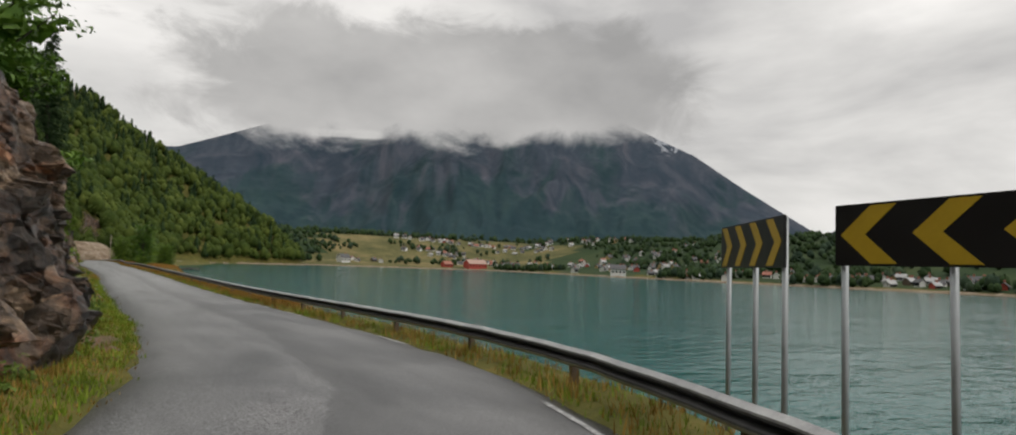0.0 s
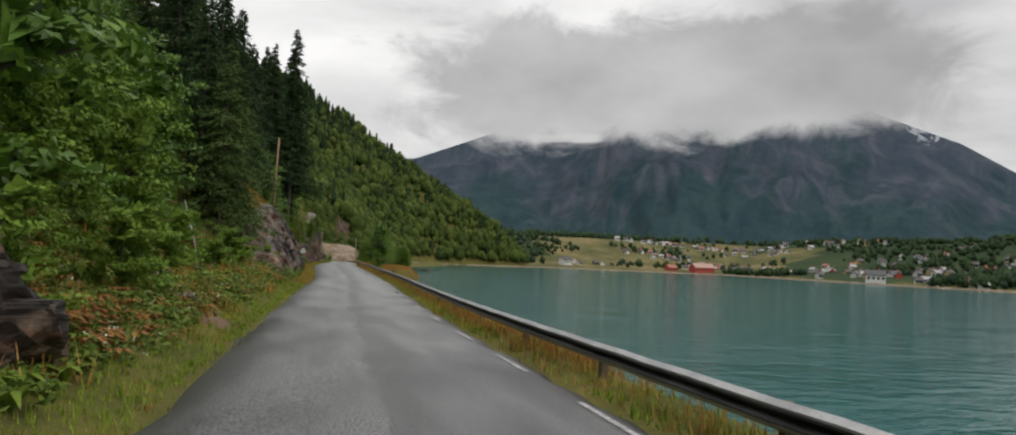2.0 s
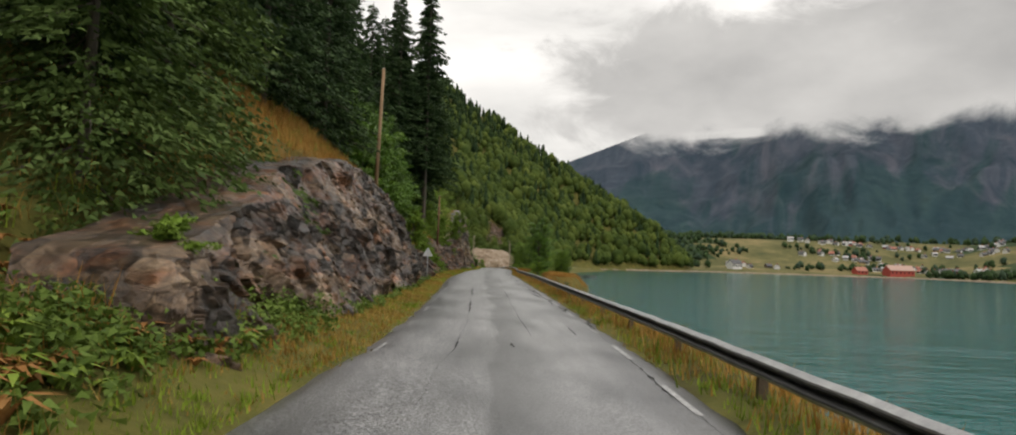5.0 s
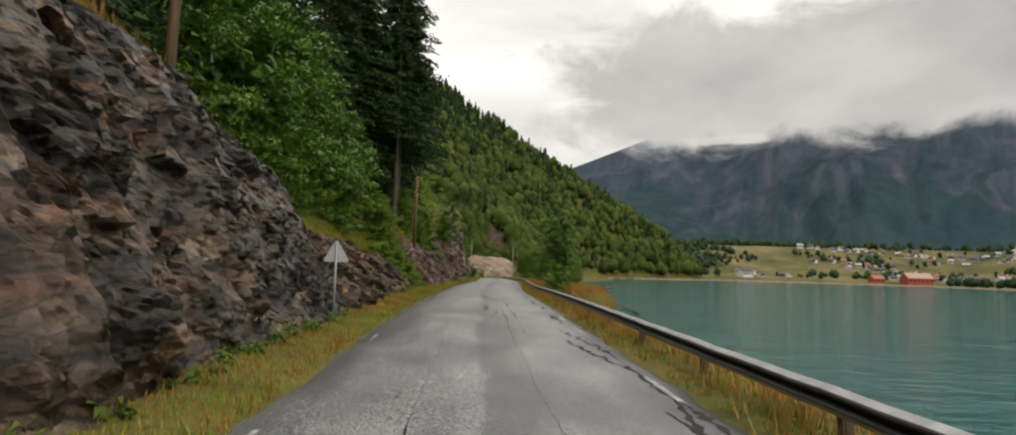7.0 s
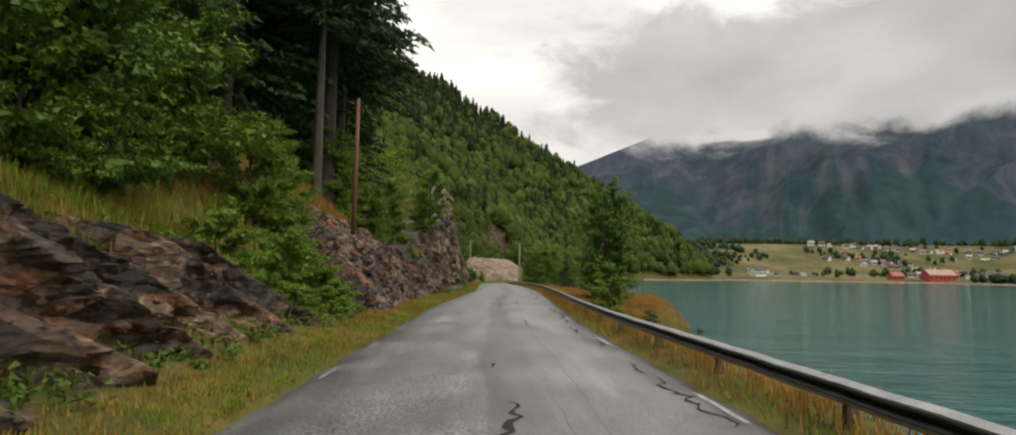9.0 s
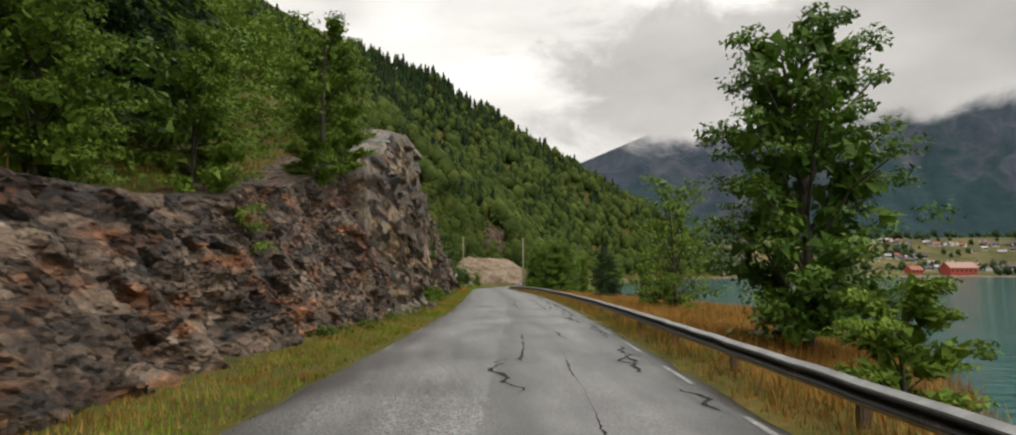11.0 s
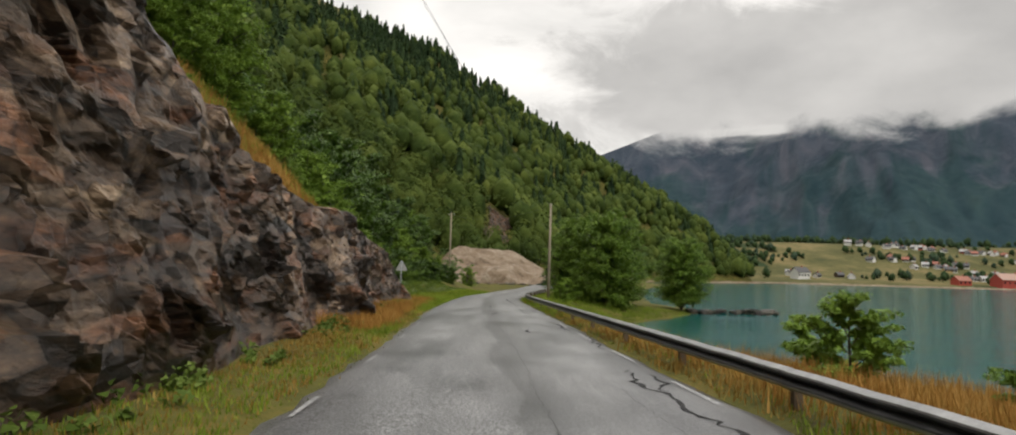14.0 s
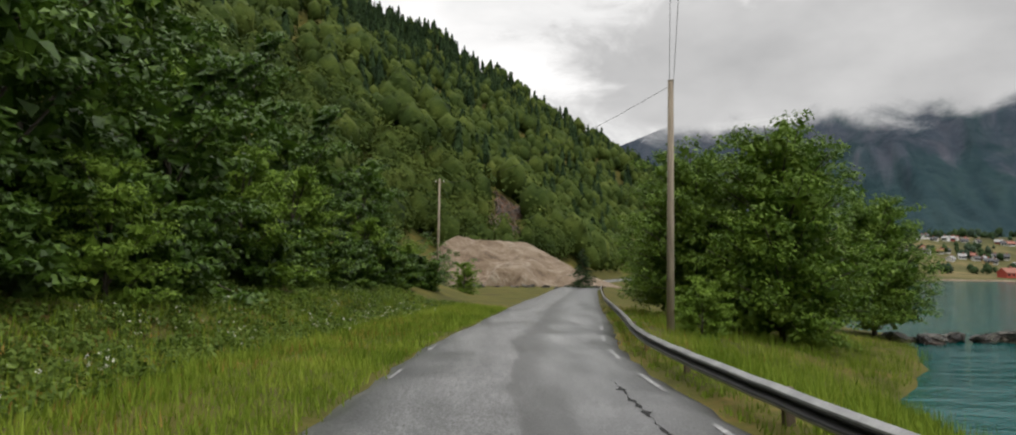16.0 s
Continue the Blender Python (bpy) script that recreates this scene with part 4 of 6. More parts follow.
# ---- trees ----
def leaf_cloud(centres, radii, per, size, r, flat=0.35, squash=0.75):
    """Many small leaf cards gathered in clumps round the centres; returns vertices and triangles."""
    n = len(centres) * per
    c = np.repeat(np.asarray(centres, float), per, 0)
    rad = np.repeat(np.asarray(radii, float), per)
    d = r.normal(size=(n, 3))
    d /= np.linalg.norm(d, axis=1)[:, None]
    p = c + d * (rad * r.uniform(0.35, 1.05, n))[:, None] * np.array([1, 1, squash])
    nrm = d * 0.7 + r.normal(size=(n, 3)) * 0.6 + np.array([0, 0, flat])
    nrm /= np.linalg.norm(nrm, axis=1)[:, None]
    u = np.cross(nrm, r.normal(size=(n, 3)))
    u /= np.linalg.norm(u, axis=1)[:, None]
    w = np.cross(nrm, u)
    s = (size * r.uniform(0.6, 1.35, n))[:, None]
    v = np.stack([p - u * s * 0.8 - w * s * 0.62, p - u * s * 0.8 + w * s * 0.62, p + u * s * 1.15 - 0.1 * s * nrm], 1).reshape(-1, 3)
    return v, np.arange(3 * n).reshape(-1, 3)


def tube(path, radii, sides=7):
    path, rings = np.asarray(path, float), []
    for i, (p, rad) in enumerate(zip(path, radii)):
        t = path[min(i + 1, len(path) - 1)] - path[max(i - 1, 0)]
        t = t / np.linalg.norm(t)
        u = np.cross(t, (0.3, 1, 0.2))
        u /= np.linalg.norm(u)
        w = np.cross(t, u)
        a = np.linspace(0, 2 * np.pi, sides, endpoint=False)
        rings.append(p + rad * (np.cos(a)[:, None] * u + np.sin(a)[:, None] * w))
    v = np.concatenate(rings)
    f = [(i * sides + j, i * sides + (j + 1) % sides, (i + 1) * sides + (j + 1) % sides, (i + 1) * sides + j) for i in range(len(path) - 1) for j in range(sides)]
    return v, np.array(f)


def joined(pieces):
    vs, fs, n = [], [], 0
    for v, f in pieces:
        vs.append(v)
        fs.append(np.asarray(f) + n)
        n += len(v)
    return np.concatenate(vs), np.concatenate(fs)


def broadleaf(seed, height, spread, per, leaf, clumps, low=0.15, heart=14):
    """Trunk with limbs; the crown is made of boughs, each a drooping fan of leafy sprays, with dark gaps between the boughs."""
    r = np.random.default_rng(seed)
    trunk = [(0, 0, -0.4)]
    for k in range(1, 6):
        trunk.append((trunk[-1][0] + r.normal(0, 0.03) * height / 5, trunk[-1][1] + r.normal(0, 0.03) * height / 5, height * 0.75 * k / 5))
    wood = [tube(trunk, np.linspace(height * 0.018, height * 0.005, 6))]
    centres, radii = [], []
    boughs = max(9, clumps // 3)
    sprays = max(2, clumps * 2 // boughs)
    for k in range(boughs):
        h = low + (1 - low) * (k + 0.5) / boughs
        prof = math.sqrt(max(0.05, 1 - ((h - 0.42) / 0.62) ** 2))
        a, q = k * 2.4 + r.normal(0, 0.35), r.uniform(0.7, 1.0)
        tip = np.array([math.cos(a) * spread * prof * q, math.sin(a) * spread * prof * q, height * h * 0.93 + 0.02 * height])
        z0 = max(0.12, h - 0.2) * height * 0.75
        s = np.array(trunk[min(4, int(z0 / (height * 0.15)))], float)
        s[2] = z0
        mid = (s + tip) / 2 + (0, 0, 0.05 * height)
        wood.append(tube([s, mid, tip], [height * 0.006, height * 0.004, height * 0.0015], 5))
        across = np.array([-math.sin(a), math.cos(a), 0])
        for j in range(sprays):
            t = 1 - 0.75 * (j / sprays) ** 1.3
            c = s * (1 - t) ** 2 + 2 * mid * t * (1 - t) + tip * t * t
            centres.append(c + across * r.normal(0, 0.2 * spread) * (0.4 + 0.6 * t) + (0, 0, r.normal(0.01, 0.022) * height))
            radii.append(spread * r.uniform(0.13, 0.22) * (0.75 + 0.4 * prof))
    n = max(20, per * clumps // len(centres))
    fill = leaf_cloud(np.array(centres) * (0.62, 0.62, 0.96), np.array(radii) * 0.7, heart, leaf * 2.8, r)
    return wood, joined([leaf_cloud(centres, radii, n, leaf, r, 0.9, 0.42), fill])


def conifer(seed, height, spread, whorls, per, needle, droop=0.35, bare=0.08):
    r = np.random.default_rng(seed)
    wood = [tube([(0, 0, -0.4), (0, 0, height * 0.5), (0, 0, height)], [height * 0.012, height * 0.008, 0.02])]
    ps = []
    for k in range(whorls):
        h = bare + (1 - bare) * k / whorls
        reach = spread * (1 - h) ** 0.8 + 0.12
        for j in range(6):
            a = r.uniform(0, 6.283)
            length = reach * r.uniform(0.6, 1.12)
            d = np.array([math.cos(a), math.sin(a), 0])
            tip = np.array([0, 0, h * height]) + d * length + np.array([0, 0, -droop * length])
            if k % 2 == 0 and j < 3:
                wood.append(tube([(0, 0, h * height), tip], [0.03 * height / 12, 0.008], 4))
            m = max(2, int(per * length / spread))
            t = r.uniform(0.2, 1.05, m)[:, None]
            base = np.array([0, 0, h * height]) * (1 - t) + tip * t
            side = np.array([-d[1], d[0], 0])
            base = base + side * r.normal(0, 0.14 * length, (m, 1)) + r.normal(0, 0.05, (m, 3))
            ps.append((base, np.repeat(d[None], m, 0), np.repeat(side[None], m, 0)))
    p = np.concatenate([q[0] for q in ps])
    d = np.concatenate([q[1] for q in ps])
    s = np.concatenate([q[2] for q in ps])
    n = len(p)
    along = d * r.uniform(0.5, 1, (n, 1)) + s * r.normal(0, 0.6, (n, 1)) + np.array([0, 0, -0.45]) + r.normal(0, 0.15, (n, 3))
    along /= np.linalg.norm(along, axis=1)[:, None]
    acr = np.cross(along, r.normal(size=(n, 3)))
    acr /= np.linalg.norm(acr, axis=1)[:, None]
    size = needle * r.uniform(0.6, 1.4, (n, 1))
    v = np.stack([p - acr * size * 0.24, p + acr * size * 0.24, p + along * size], 1).reshape(-1, 3)
    return wood, (v, np.arange(3 * n).reshape(-1, 3))


def tree(name, kit, leafmat, label, category):
    ob = tagged(new(name), label, category)
    part("trunk", mesh("trunk", *kit[0][0], BARK), ob)
    tagged(part("branchwork", mesh("branchwork", *joined(kit[0][1:]), BARK), ob), kind="stuff")
    part("crown", mesh("crown", *kit[1], leafmat, smooth_shade=False), ob)
    return ob


def tree_at(ob, x, y, size=1.0, turn=None, z=None, sink=0.15, lean=0.0):
    m = pose(x, y, (float(ground_z(x, y)) if z is None else z) - sink, lean, 0, rng.uniform(0, 360) if turn is None else turn) @ Matrix.Diagonal((size, size, size, 1))
    return m


def plant(first, spots):
    """The first tree goes to the first spot, copies to the others."""
    ms = [tree_at(first, *s[:2], **(s[2] if len(s) > 2 else {})) for s in spots]
    first.matrix_basis = ms[0]
    for m in ms[1:]:
        c = copy_thing(first, m)
        c.matrix_basis = m


def far_tree(seed, height, spread, cards, size, cone=False, detail=2, core=0.92):
    """A small crown: a lumpy inner mass with leaf sprays standing out of it, as triangles."""
    r = np.random.default_rng(seed)
    h = r.uniform(0.06, 1, cards)
    prof = (1 - h) ** 0.85 + 0.04 if cone else np.sin(np.pi * np.clip(0.12 + 0.88 * h, 0, 1)) ** 0.6 + 0.05
    a = r.uniform(0, 6.283, cards)
    lump = 1 + 0.22 * np.sin(a * 3 + h * 5 + seed) * np.sin(h * 11 + seed)
    q = spread * prof * lump * r.uniform(0.78, 1.16, cards)
    p = np.stack([np.cos(a) * q, np.sin(a) * q, h * height], 1)
    nrm = np.stack([np.cos(a), np.sin(a), 0.8 + 0 * a], 1) + r.normal(0, 0.3, (cards, 3))
    nrm /= np.linalg.norm(nrm, axis=1)[:, None]
    u = np.cross(nrm, r.normal(size=(cards, 3)))
    u /= np.linalg.norm(u, axis=1)[:, None]
    w = np.cross(nrm, u)
    s = (size * r.uniform(0.6, 1.3, cards))[:, None]
    leaves = np.stack([p - u * s, p - w * s * 0.7, p + u * s, p + w * s * 0.7], 1).reshape(-1, 3)
    at = np.arange(cards)[:, None, None] * 4
    sides = (at + np.array([[0, 1, 2], [0, 2, 3]])[None]).reshape(-1, 3)
    bm = bmesh.new()
    bmesh.ops.create_icosphere(bm, subdivisions=detail, radius=1.0)
    bm.verts.ensure_lookup_table()
    co = np.array([v.co[:] for v in bm.verts])
    tri = np.array([[v.index for v in f.verts] for f in bm.faces])
    bm.free()
    hh = np.clip(co[:, 2] * 0.5 + 0.5, 0.0, 1)
    pr = (1 - hh) ** 0.85 if cone else np.sin(np.pi * np.clip(0.12 + 0.88 * hh, 0, 1)) ** 0.6
    ang = np.arctan2(co[:, 1], co[:, 0])
    bumps = np.array([noise.noise(Vector(c) * 2.6 + Vector((seed, 0, 0))) for c in co])
    q = spread * pr * (1 + 0.22 * np.sin(ang * 3 + hh * 5 + seed) * np.sin(hh * 11 + seed) + 0.5 * bumps) * core
    v = np.stack([np.cos(ang) * q, np.sin(ang) * q, 0.05 * height + hh * height * (0.93 + 0.1 * bumps) * (0.45 + 0.6 * core)], 1)
    return joined([(v, tri), (leaves, sides)])


def build_forest():
    """The wooded mountainside as one mass of small crowns."""
    kinds = [far_tree(k, 1.0, 0.33 + 0.05 * (k % 3), 60, 0.06, detail=1) for k in range(6)]
    cones = [far_tree(9 + k, 1.2, 0.24, 60, 0.075, True, 1) for k in range(3)]
    near = [far_tree(30 + k, 1.0, 0.36 + 0.05 * (k % 3), 340, 0.04, detail=1, core=0.74) for k in range(6)]
    spires = [far_tree(40 + k, 1.2, 0.22, 220, 0.042, True, 1, 0.8) for k in range(2)]
    out = {"leafy": [], "dark": []}
    r = np.random.default_rng(21)

    def sow(n, xr, yr, keep, hs, kinds=kinds, cones=cones, dark=0.15):
        x, y = r.uniform(*xr, n), r.uniform(*yr, n)
        d, left = poly_distance(x, y, FOOT)
        ok = left & keep(x, y, d)
        x, y, d = x[ok], y[ok], d[ok]
        z = ground_z(x, y)
        for px, py, pz, pd in zip(x, y, z, d):
            cone = r.random() < dark + 0.75 * min(1, pd / 170) ** 2.2
            k, tri = cones[r.integers(len(cones))] if cone else kinds[r.integers(len(kinds))]
            t = r.uniform(0, 6.283)
            h = r.uniform(*hs) * (1.0 if cone else r.uniform(0.7, 1.1))
            c, s = math.cos(t) * h, math.sin(t) * h
            out["dark" if cone else "leafy"].append((np.stack([k[:, 0] * c - k[:, 1] * s + px, k[:, 0] * s + k[:, 1] * c + py, k[:, 2] * h + pz - 0.3], -1), tri))
    sow(7000, (-190, 200), (250, 620), lambda x, y, d: (d > 3) & (d < 215) & (y < 640) & ~((x > -8) & (x < 34) & (y > 240) & (y < 294)) & ~((x > 8) & (x < 19) & (y > 300) & (y < 347) & ((y > 322) | (np.sin(x * 3 + y * 2) > -0.4))) & ~((y < 335) & (x > -45) & (x < 60) & (d < 60)), (7, 12), dark=0.08)
    sow(560, (-45, 60), (250, 335), lambda x, y, d: (d > 3) & (d < 60) & ~((x > -8) & (x < 34) & (y < 294)) & ~((x > 8) & (x < 19) & (y > 300) & (y < 347) & ((y > 322) | (np.sin(x * 3 + y * 2) > -0.4))), (6, 11), near, spires, 0.05)
    sow(1300, (-100, 10), (100, 262), lambda x, y, d: (d > 30) & (d < 85), (7, 12), near, spires, 0.0)
    sow(900, (-220, 10), (60, 262), lambda x, y, d: (d > 80) & (d < 190), (9, 15), dark=0.14)
    sow(700, (-140, 0), (-60, 60), lambda x, y, d: (d > 22) & (d < 90), (8, 13))
    for key, mat, label in (("leafy", FOREST, "dense pale green birch and alder forest on the mountainside"), ("dark", DARKWOOD, "dark spruces scattered in the forest up to the ridge")):
        me = mesh("forest", *joined(out[key]), mat)
        tagged(new("forest", me), label, "forest", kind="stuff")


build_forest()
BIRCH = tree("broadleaf_tree", broadleaf(31, 8.5, 2.9, 120, 0.095, 66, 0.03), LEAF, "dense green broadleaf tree on the roadside bank", "tree")
plant(BIRCH, [(-6.4, 47), (-6.2, 52.5, dict(size=1.15)), (-6.0, 60, dict(size=1.1)), (-6.2, 67.5, dict(size=1.1)), (-6.1, 56, dict(size=1.2)), (-7.6, -14), (-6.8, -17.5), (-7.0, -7), (-7.2, 0), (-7.5, 7, dict(size=1.1)), (-6.5, 57), (-6.4, 64), (-6.2, 74.5, dict(size=0.9)), (-6.4, 69, dict(size=0.9)), (-6, 88), (-8, 50, dict(size=1.2)), (-4.3, -19, dict(size=1.15)), (-7, -24, dict(size=1.2)), (-9, -36, dict(size=1.3))])
ALDER = tree("leafy_tree", broadleaf(32, 7.0, 3.0, 125, 0.075, 64, 0.0), LEAFY, "bushy pale green deciduous tree with low branches", "tree")
plant(ALDER, [(-6.4, -11), (-6.0, -3), (-6.9, 52), (-6.9, 66, dict(size=0.8)), (-6.3, 56, dict(size=0.8)), (-6.2, 60, dict(size=0.75)), (-6.1, 48, dict(size=0.6)), (-5.9, 64, dict(size=0.55)), (-5.9, 53.5, dict(size=0.6)), (-6.7, 46.5, dict(size=0.7)), (-5.9, 58, dict(size=0.6)), (-7.0, 62, dict(size=0.9)), (-6.3, 69, dict(size=0.75)), (-6.1, 72.8, dict(size=0.7)), (-5.7, 66.4, dict(size=0.65)), (-3.8, 87.5, dict(size=0.75)), (-2.0, 97, dict(size=0.6)), (-4.4, 92, dict(size=0.8)), (-1.5, 168.5, dict(size=0.5, sink=0.3)), (-6.0, 160, dict(size=0.7)), (-7.0, 154, dict(size=0.7)), (-7.2, 147, dict(size=0.7)), (-4.0, 75.5, dict(size=0.6)), (-3.2, 77.2, dict(size=0.45)), (-4.5, 174, dict(size=1.1)), (-5.6, 171, dict(size=0.9, sink=0.5)), (-0.9, 182, dict(size=0.55, sink=0.5)), (-1.4, 175.5, dict(size=0.6, sink=0.5)), (-2.6, 92, dict(size=0.55)), (-1.0, 95, dict(size=0.5)), (0.6, 99, dict(size=0.5, z=5.5)), (-3.0, 177, dict(size=0.85, sink=0.6)), (-3.0, 171, dict(size=0.8, sink=0.5)), (-1.0, 190, dict(size=0.8, sink=0.7)), (-1.0, 196, dict(size=0.8, sink=0.6)), (0.6, 204, dict(size=0.6, sink=0.5)), (1.8, 213, dict(size=0.45, sink=0.4)), (-3, 222, dict(size=0.9)), (5.5, 222, dict(size=0.42, sink=0.3)), (-6.6, 157.5, dict(size=0.85)), (-6.4, 163.5, dict(size=0.9)), (-5.0, 167.5, dict(size=0.8))])
SPRUCE = tree("spruce_tree", conifer(41, 17, 3.4, 50, 90, 0.27), NEEDLE, "tall dark spruce with drooping branches above the rock", "tree")
LARCH = tree("larch_tree", conifer(44, 11, 3.3, 38, 170, 0.18, 0.5, 0.02), LARCHM, "feathery green larch hanging over the rock", "tree")
plant(LARCH, [(-4.0, 11.5, dict(size=0.9)), (-4.5, 15.5, dict(sink=0.8)), (-7.8, 22, dict(size=1.1)), (-9, 9), (-9, 28, dict(size=1.1))])
plant(SPRUCE, [(-9.5, 47, dict(size=1.1)), (-9.8, 52, dict(size=1.25)), (-9.4, 59, dict(size=1.3)), (-10, 66, dict(size=1.4)), (-8.0, 41, dict(size=1.0)), (-9, 72, dict(size=1.35)), (-7.5, 84, dict(size=1.4)), (-8.5, 78, dict(size=1.3)), (-9.0, 66, dict(size=1.1)), (-6, 90, dict(size=1.0)), (-12, 30, dict(size=1.1)), (-11, 88, dict(size=1.2)), (-5.6, 13.5, dict(size=0.75)), (-8.4, 19, dict(size=0.9)), (-9.5, 25, dict(size=1.0)), (-7.5, 33, dict(size=0.9)), (-5.8, 20, dict(size=0.8)), (-5.4, 25.5, dict(size=0.75)), (-5.8, 30, dict(size=0.85)), (-5.2, 35, dict(size=0.8)), (-5.2, 98, dict(size=1.0)), (-8.2, 44, dict(size=1.1)), (-12, -12, dict(size=1.1)), (-11, -26, dict(size=1.15)), (-9, 95, dict(size=0.9))])
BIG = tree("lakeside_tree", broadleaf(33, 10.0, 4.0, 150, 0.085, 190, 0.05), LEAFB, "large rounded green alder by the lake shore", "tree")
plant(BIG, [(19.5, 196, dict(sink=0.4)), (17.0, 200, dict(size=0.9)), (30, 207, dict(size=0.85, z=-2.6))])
DARK = tree("dark_alder", broadleaf(35, 8.0, 3.2, 190, 0.1, 42, 0.0), DLEAF, "dense alder, its leaf colour darkened for shade, with branches down to the grass", "tree")
plant(DARK, [(-4.2, 180, dict(size=1.1)), (-5.5, 186, dict(size=1.2)), (-3.0, 192, dict(size=1.0)), (-6.5, 178, dict(size=1.2)), (-1.5, 199, dict(size=1.0)), (-7, 194, dict(size=1.3)), (0.0, 207, dict(size=0.9)), (-6, 204, dict(size=1.2)), (-2.6, 181, dict(size=0.95, sink=0.8)), (-1.6, 186, dict(size=0.9, sink=0.8)), (-3.4, 188, dict(size=0.9, sink=0.8)), (22.5, 203, dict(size=0.9))])
TALL = tree("tall_spruce", conifer(45, 27, 4.4, 60, 150, 0.29, 0.35, 0.26), NEEDLE, "very tall dark spruce with a bare lower trunk", "tree")
plant(TALL, [(-3.9, 87.0, dict(size=1.3)), (-4.6, 93, dict(size=1.25)), (-6.8, 80.5), (-8.5, 88, dict(size=1.1))])

DBUSH = tree("dark_bush", broadleaf(66, 2.6, 1.5, 110, 0.075, 48, 0.0), DLEAF, "dense bush, its leaf colour darkened for shade, at the edge of the roadside trees", "bush")
plant(DBUSH, [(-1.6, 172, dict(size=0.8)), (-1.9, 175), (-1.5, 178.2), (-1.9, 181, dict(size=1.1)), (-1.0, 184), (-1.6, 187, dict(size=1.1)), (-0.6, 190), (-0.4, 193.5), (0.2, 197, dict(size=0.9)), (0.7, 200.5), (1.4, 204), (2.2, 208, dict(size=0.9)), (-3.4, 169, dict(size=0.9)), (3.2, 212, dict(size=0.9))])
SHORE = tree("shore_alder", broadleaf(64, 8.4, 2.5, 120, 0.07, 96, 0.0), LEAF, "bushy dark green alder growing from the lake bank", "tree")
plant(SHORE, [(12.1, 95.2)])
BUSH = tree("cliff_bush", broadleaf(65, 2.4, 1.3, 110, 0.05, 54, 0.0), DLEAF, "dark green bush rooted in a cleft of the rock wall", "bush")
plant(BUSH, [(1.3, 121.6, dict(z=1.9))])
SAPLING = tree("spruce_sapling", conifer(46, 2.1, 0.62, 12, 16, 0.13, 0.1, 0.1), NEEDLE, "small dark spruce sapling on the lake bank", "tree")
plant(SAPLING, [(11.3, 81.1), (10.45, 77.9, dict(size=0.9)), (10.5, 54.4)])

# ---- undergrowth ----
def build_thicket():
    """Bushes and young trees that close the slope above the road, as one mass."""
    r = np.random.default_rng(51)
    kits = []
    for k in range(4):
        cs, rs = [], []
        for j in range(17):
            h = (j + 0.5) / 17
            prof = math.sin(math.pi * min(1, 0.2 + 0.8 * h)) ** 0.6
            a, q = r.uniform(0, 6.283), r.uniform(0.2, 1) ** 0.6
            cs.append((math.cos(a) * 0.36 * prof * q, math.sin(a) * 0.36 * prof * q, h))
            rs.append(r.uniform(0.09, 0.15))
        kits.append(leaf_cloud(cs, rs, 52, 0.019, r, 0.9, 0.45)[0])
    groups = {"dark": [], "pale": [], "deep": []}
    stretches = [(-58, -24, 7, 24, 60, 5, 9), (-24, 6, 4.5, 24, 70, 4, 8), (-24, 8, 2.2, 6, 34, 1.3, 2.8), (4, 42, 9, 26, 36, 4, 8), (44, 76, 4.6, 26, 80, 3, 8), (86, 118, 4.2, 20, 80, 2.5, 6), (110, 168, 10, 30, 80, 4, 8), (140, 168, 8.2, 14, 34, 2.5, 5), (166, 206, 8.0, 32, 90, 5, 9), (206, 250, 7, 30, 60, 3, 5)]
    for y0, y1, d0, d1, n, h0, h1 in stretches:
        for _ in range(n):
            y, d = r.uniform(y0, y1), d0 + (d1 - d0) * r.random() ** 1.4
            x = float(left_edge(y)) - 2.0 - d
            h = r.uniform(h0, h1)
            k = kits[r.integers(4)]
            t = r.uniform(0, 6.283)
            c, s = math.cos(t) * h, math.sin(t) * h
            v = np.stack([k[:, 0] * c - k[:, 1] * s + x, k[:, 0] * s + k[:, 1] * c + y, k[:, 2] * h + float(ground_z(x, y)) - 0.4], -1)
            groups["pale" if 110 < y < 166 and d < 24 else "deep" if y > 170 and r.random() < 0.7 else "pale" if r.random() < 0.45 else "dark"].append(v)
    for key, mat in (("dark", LEAF), ("pale", LEAFY), ("deep", DLEAF)):
        v = np.concatenate(groups[key])
        tagged(new("thicket", mesh("thicket", v, np.arange(len(v)).reshape(-1, 3), mat, smooth_shade=False)), "dense thicket of " + key + " green bushes on the steep slope", "bushes", kind="stuff")


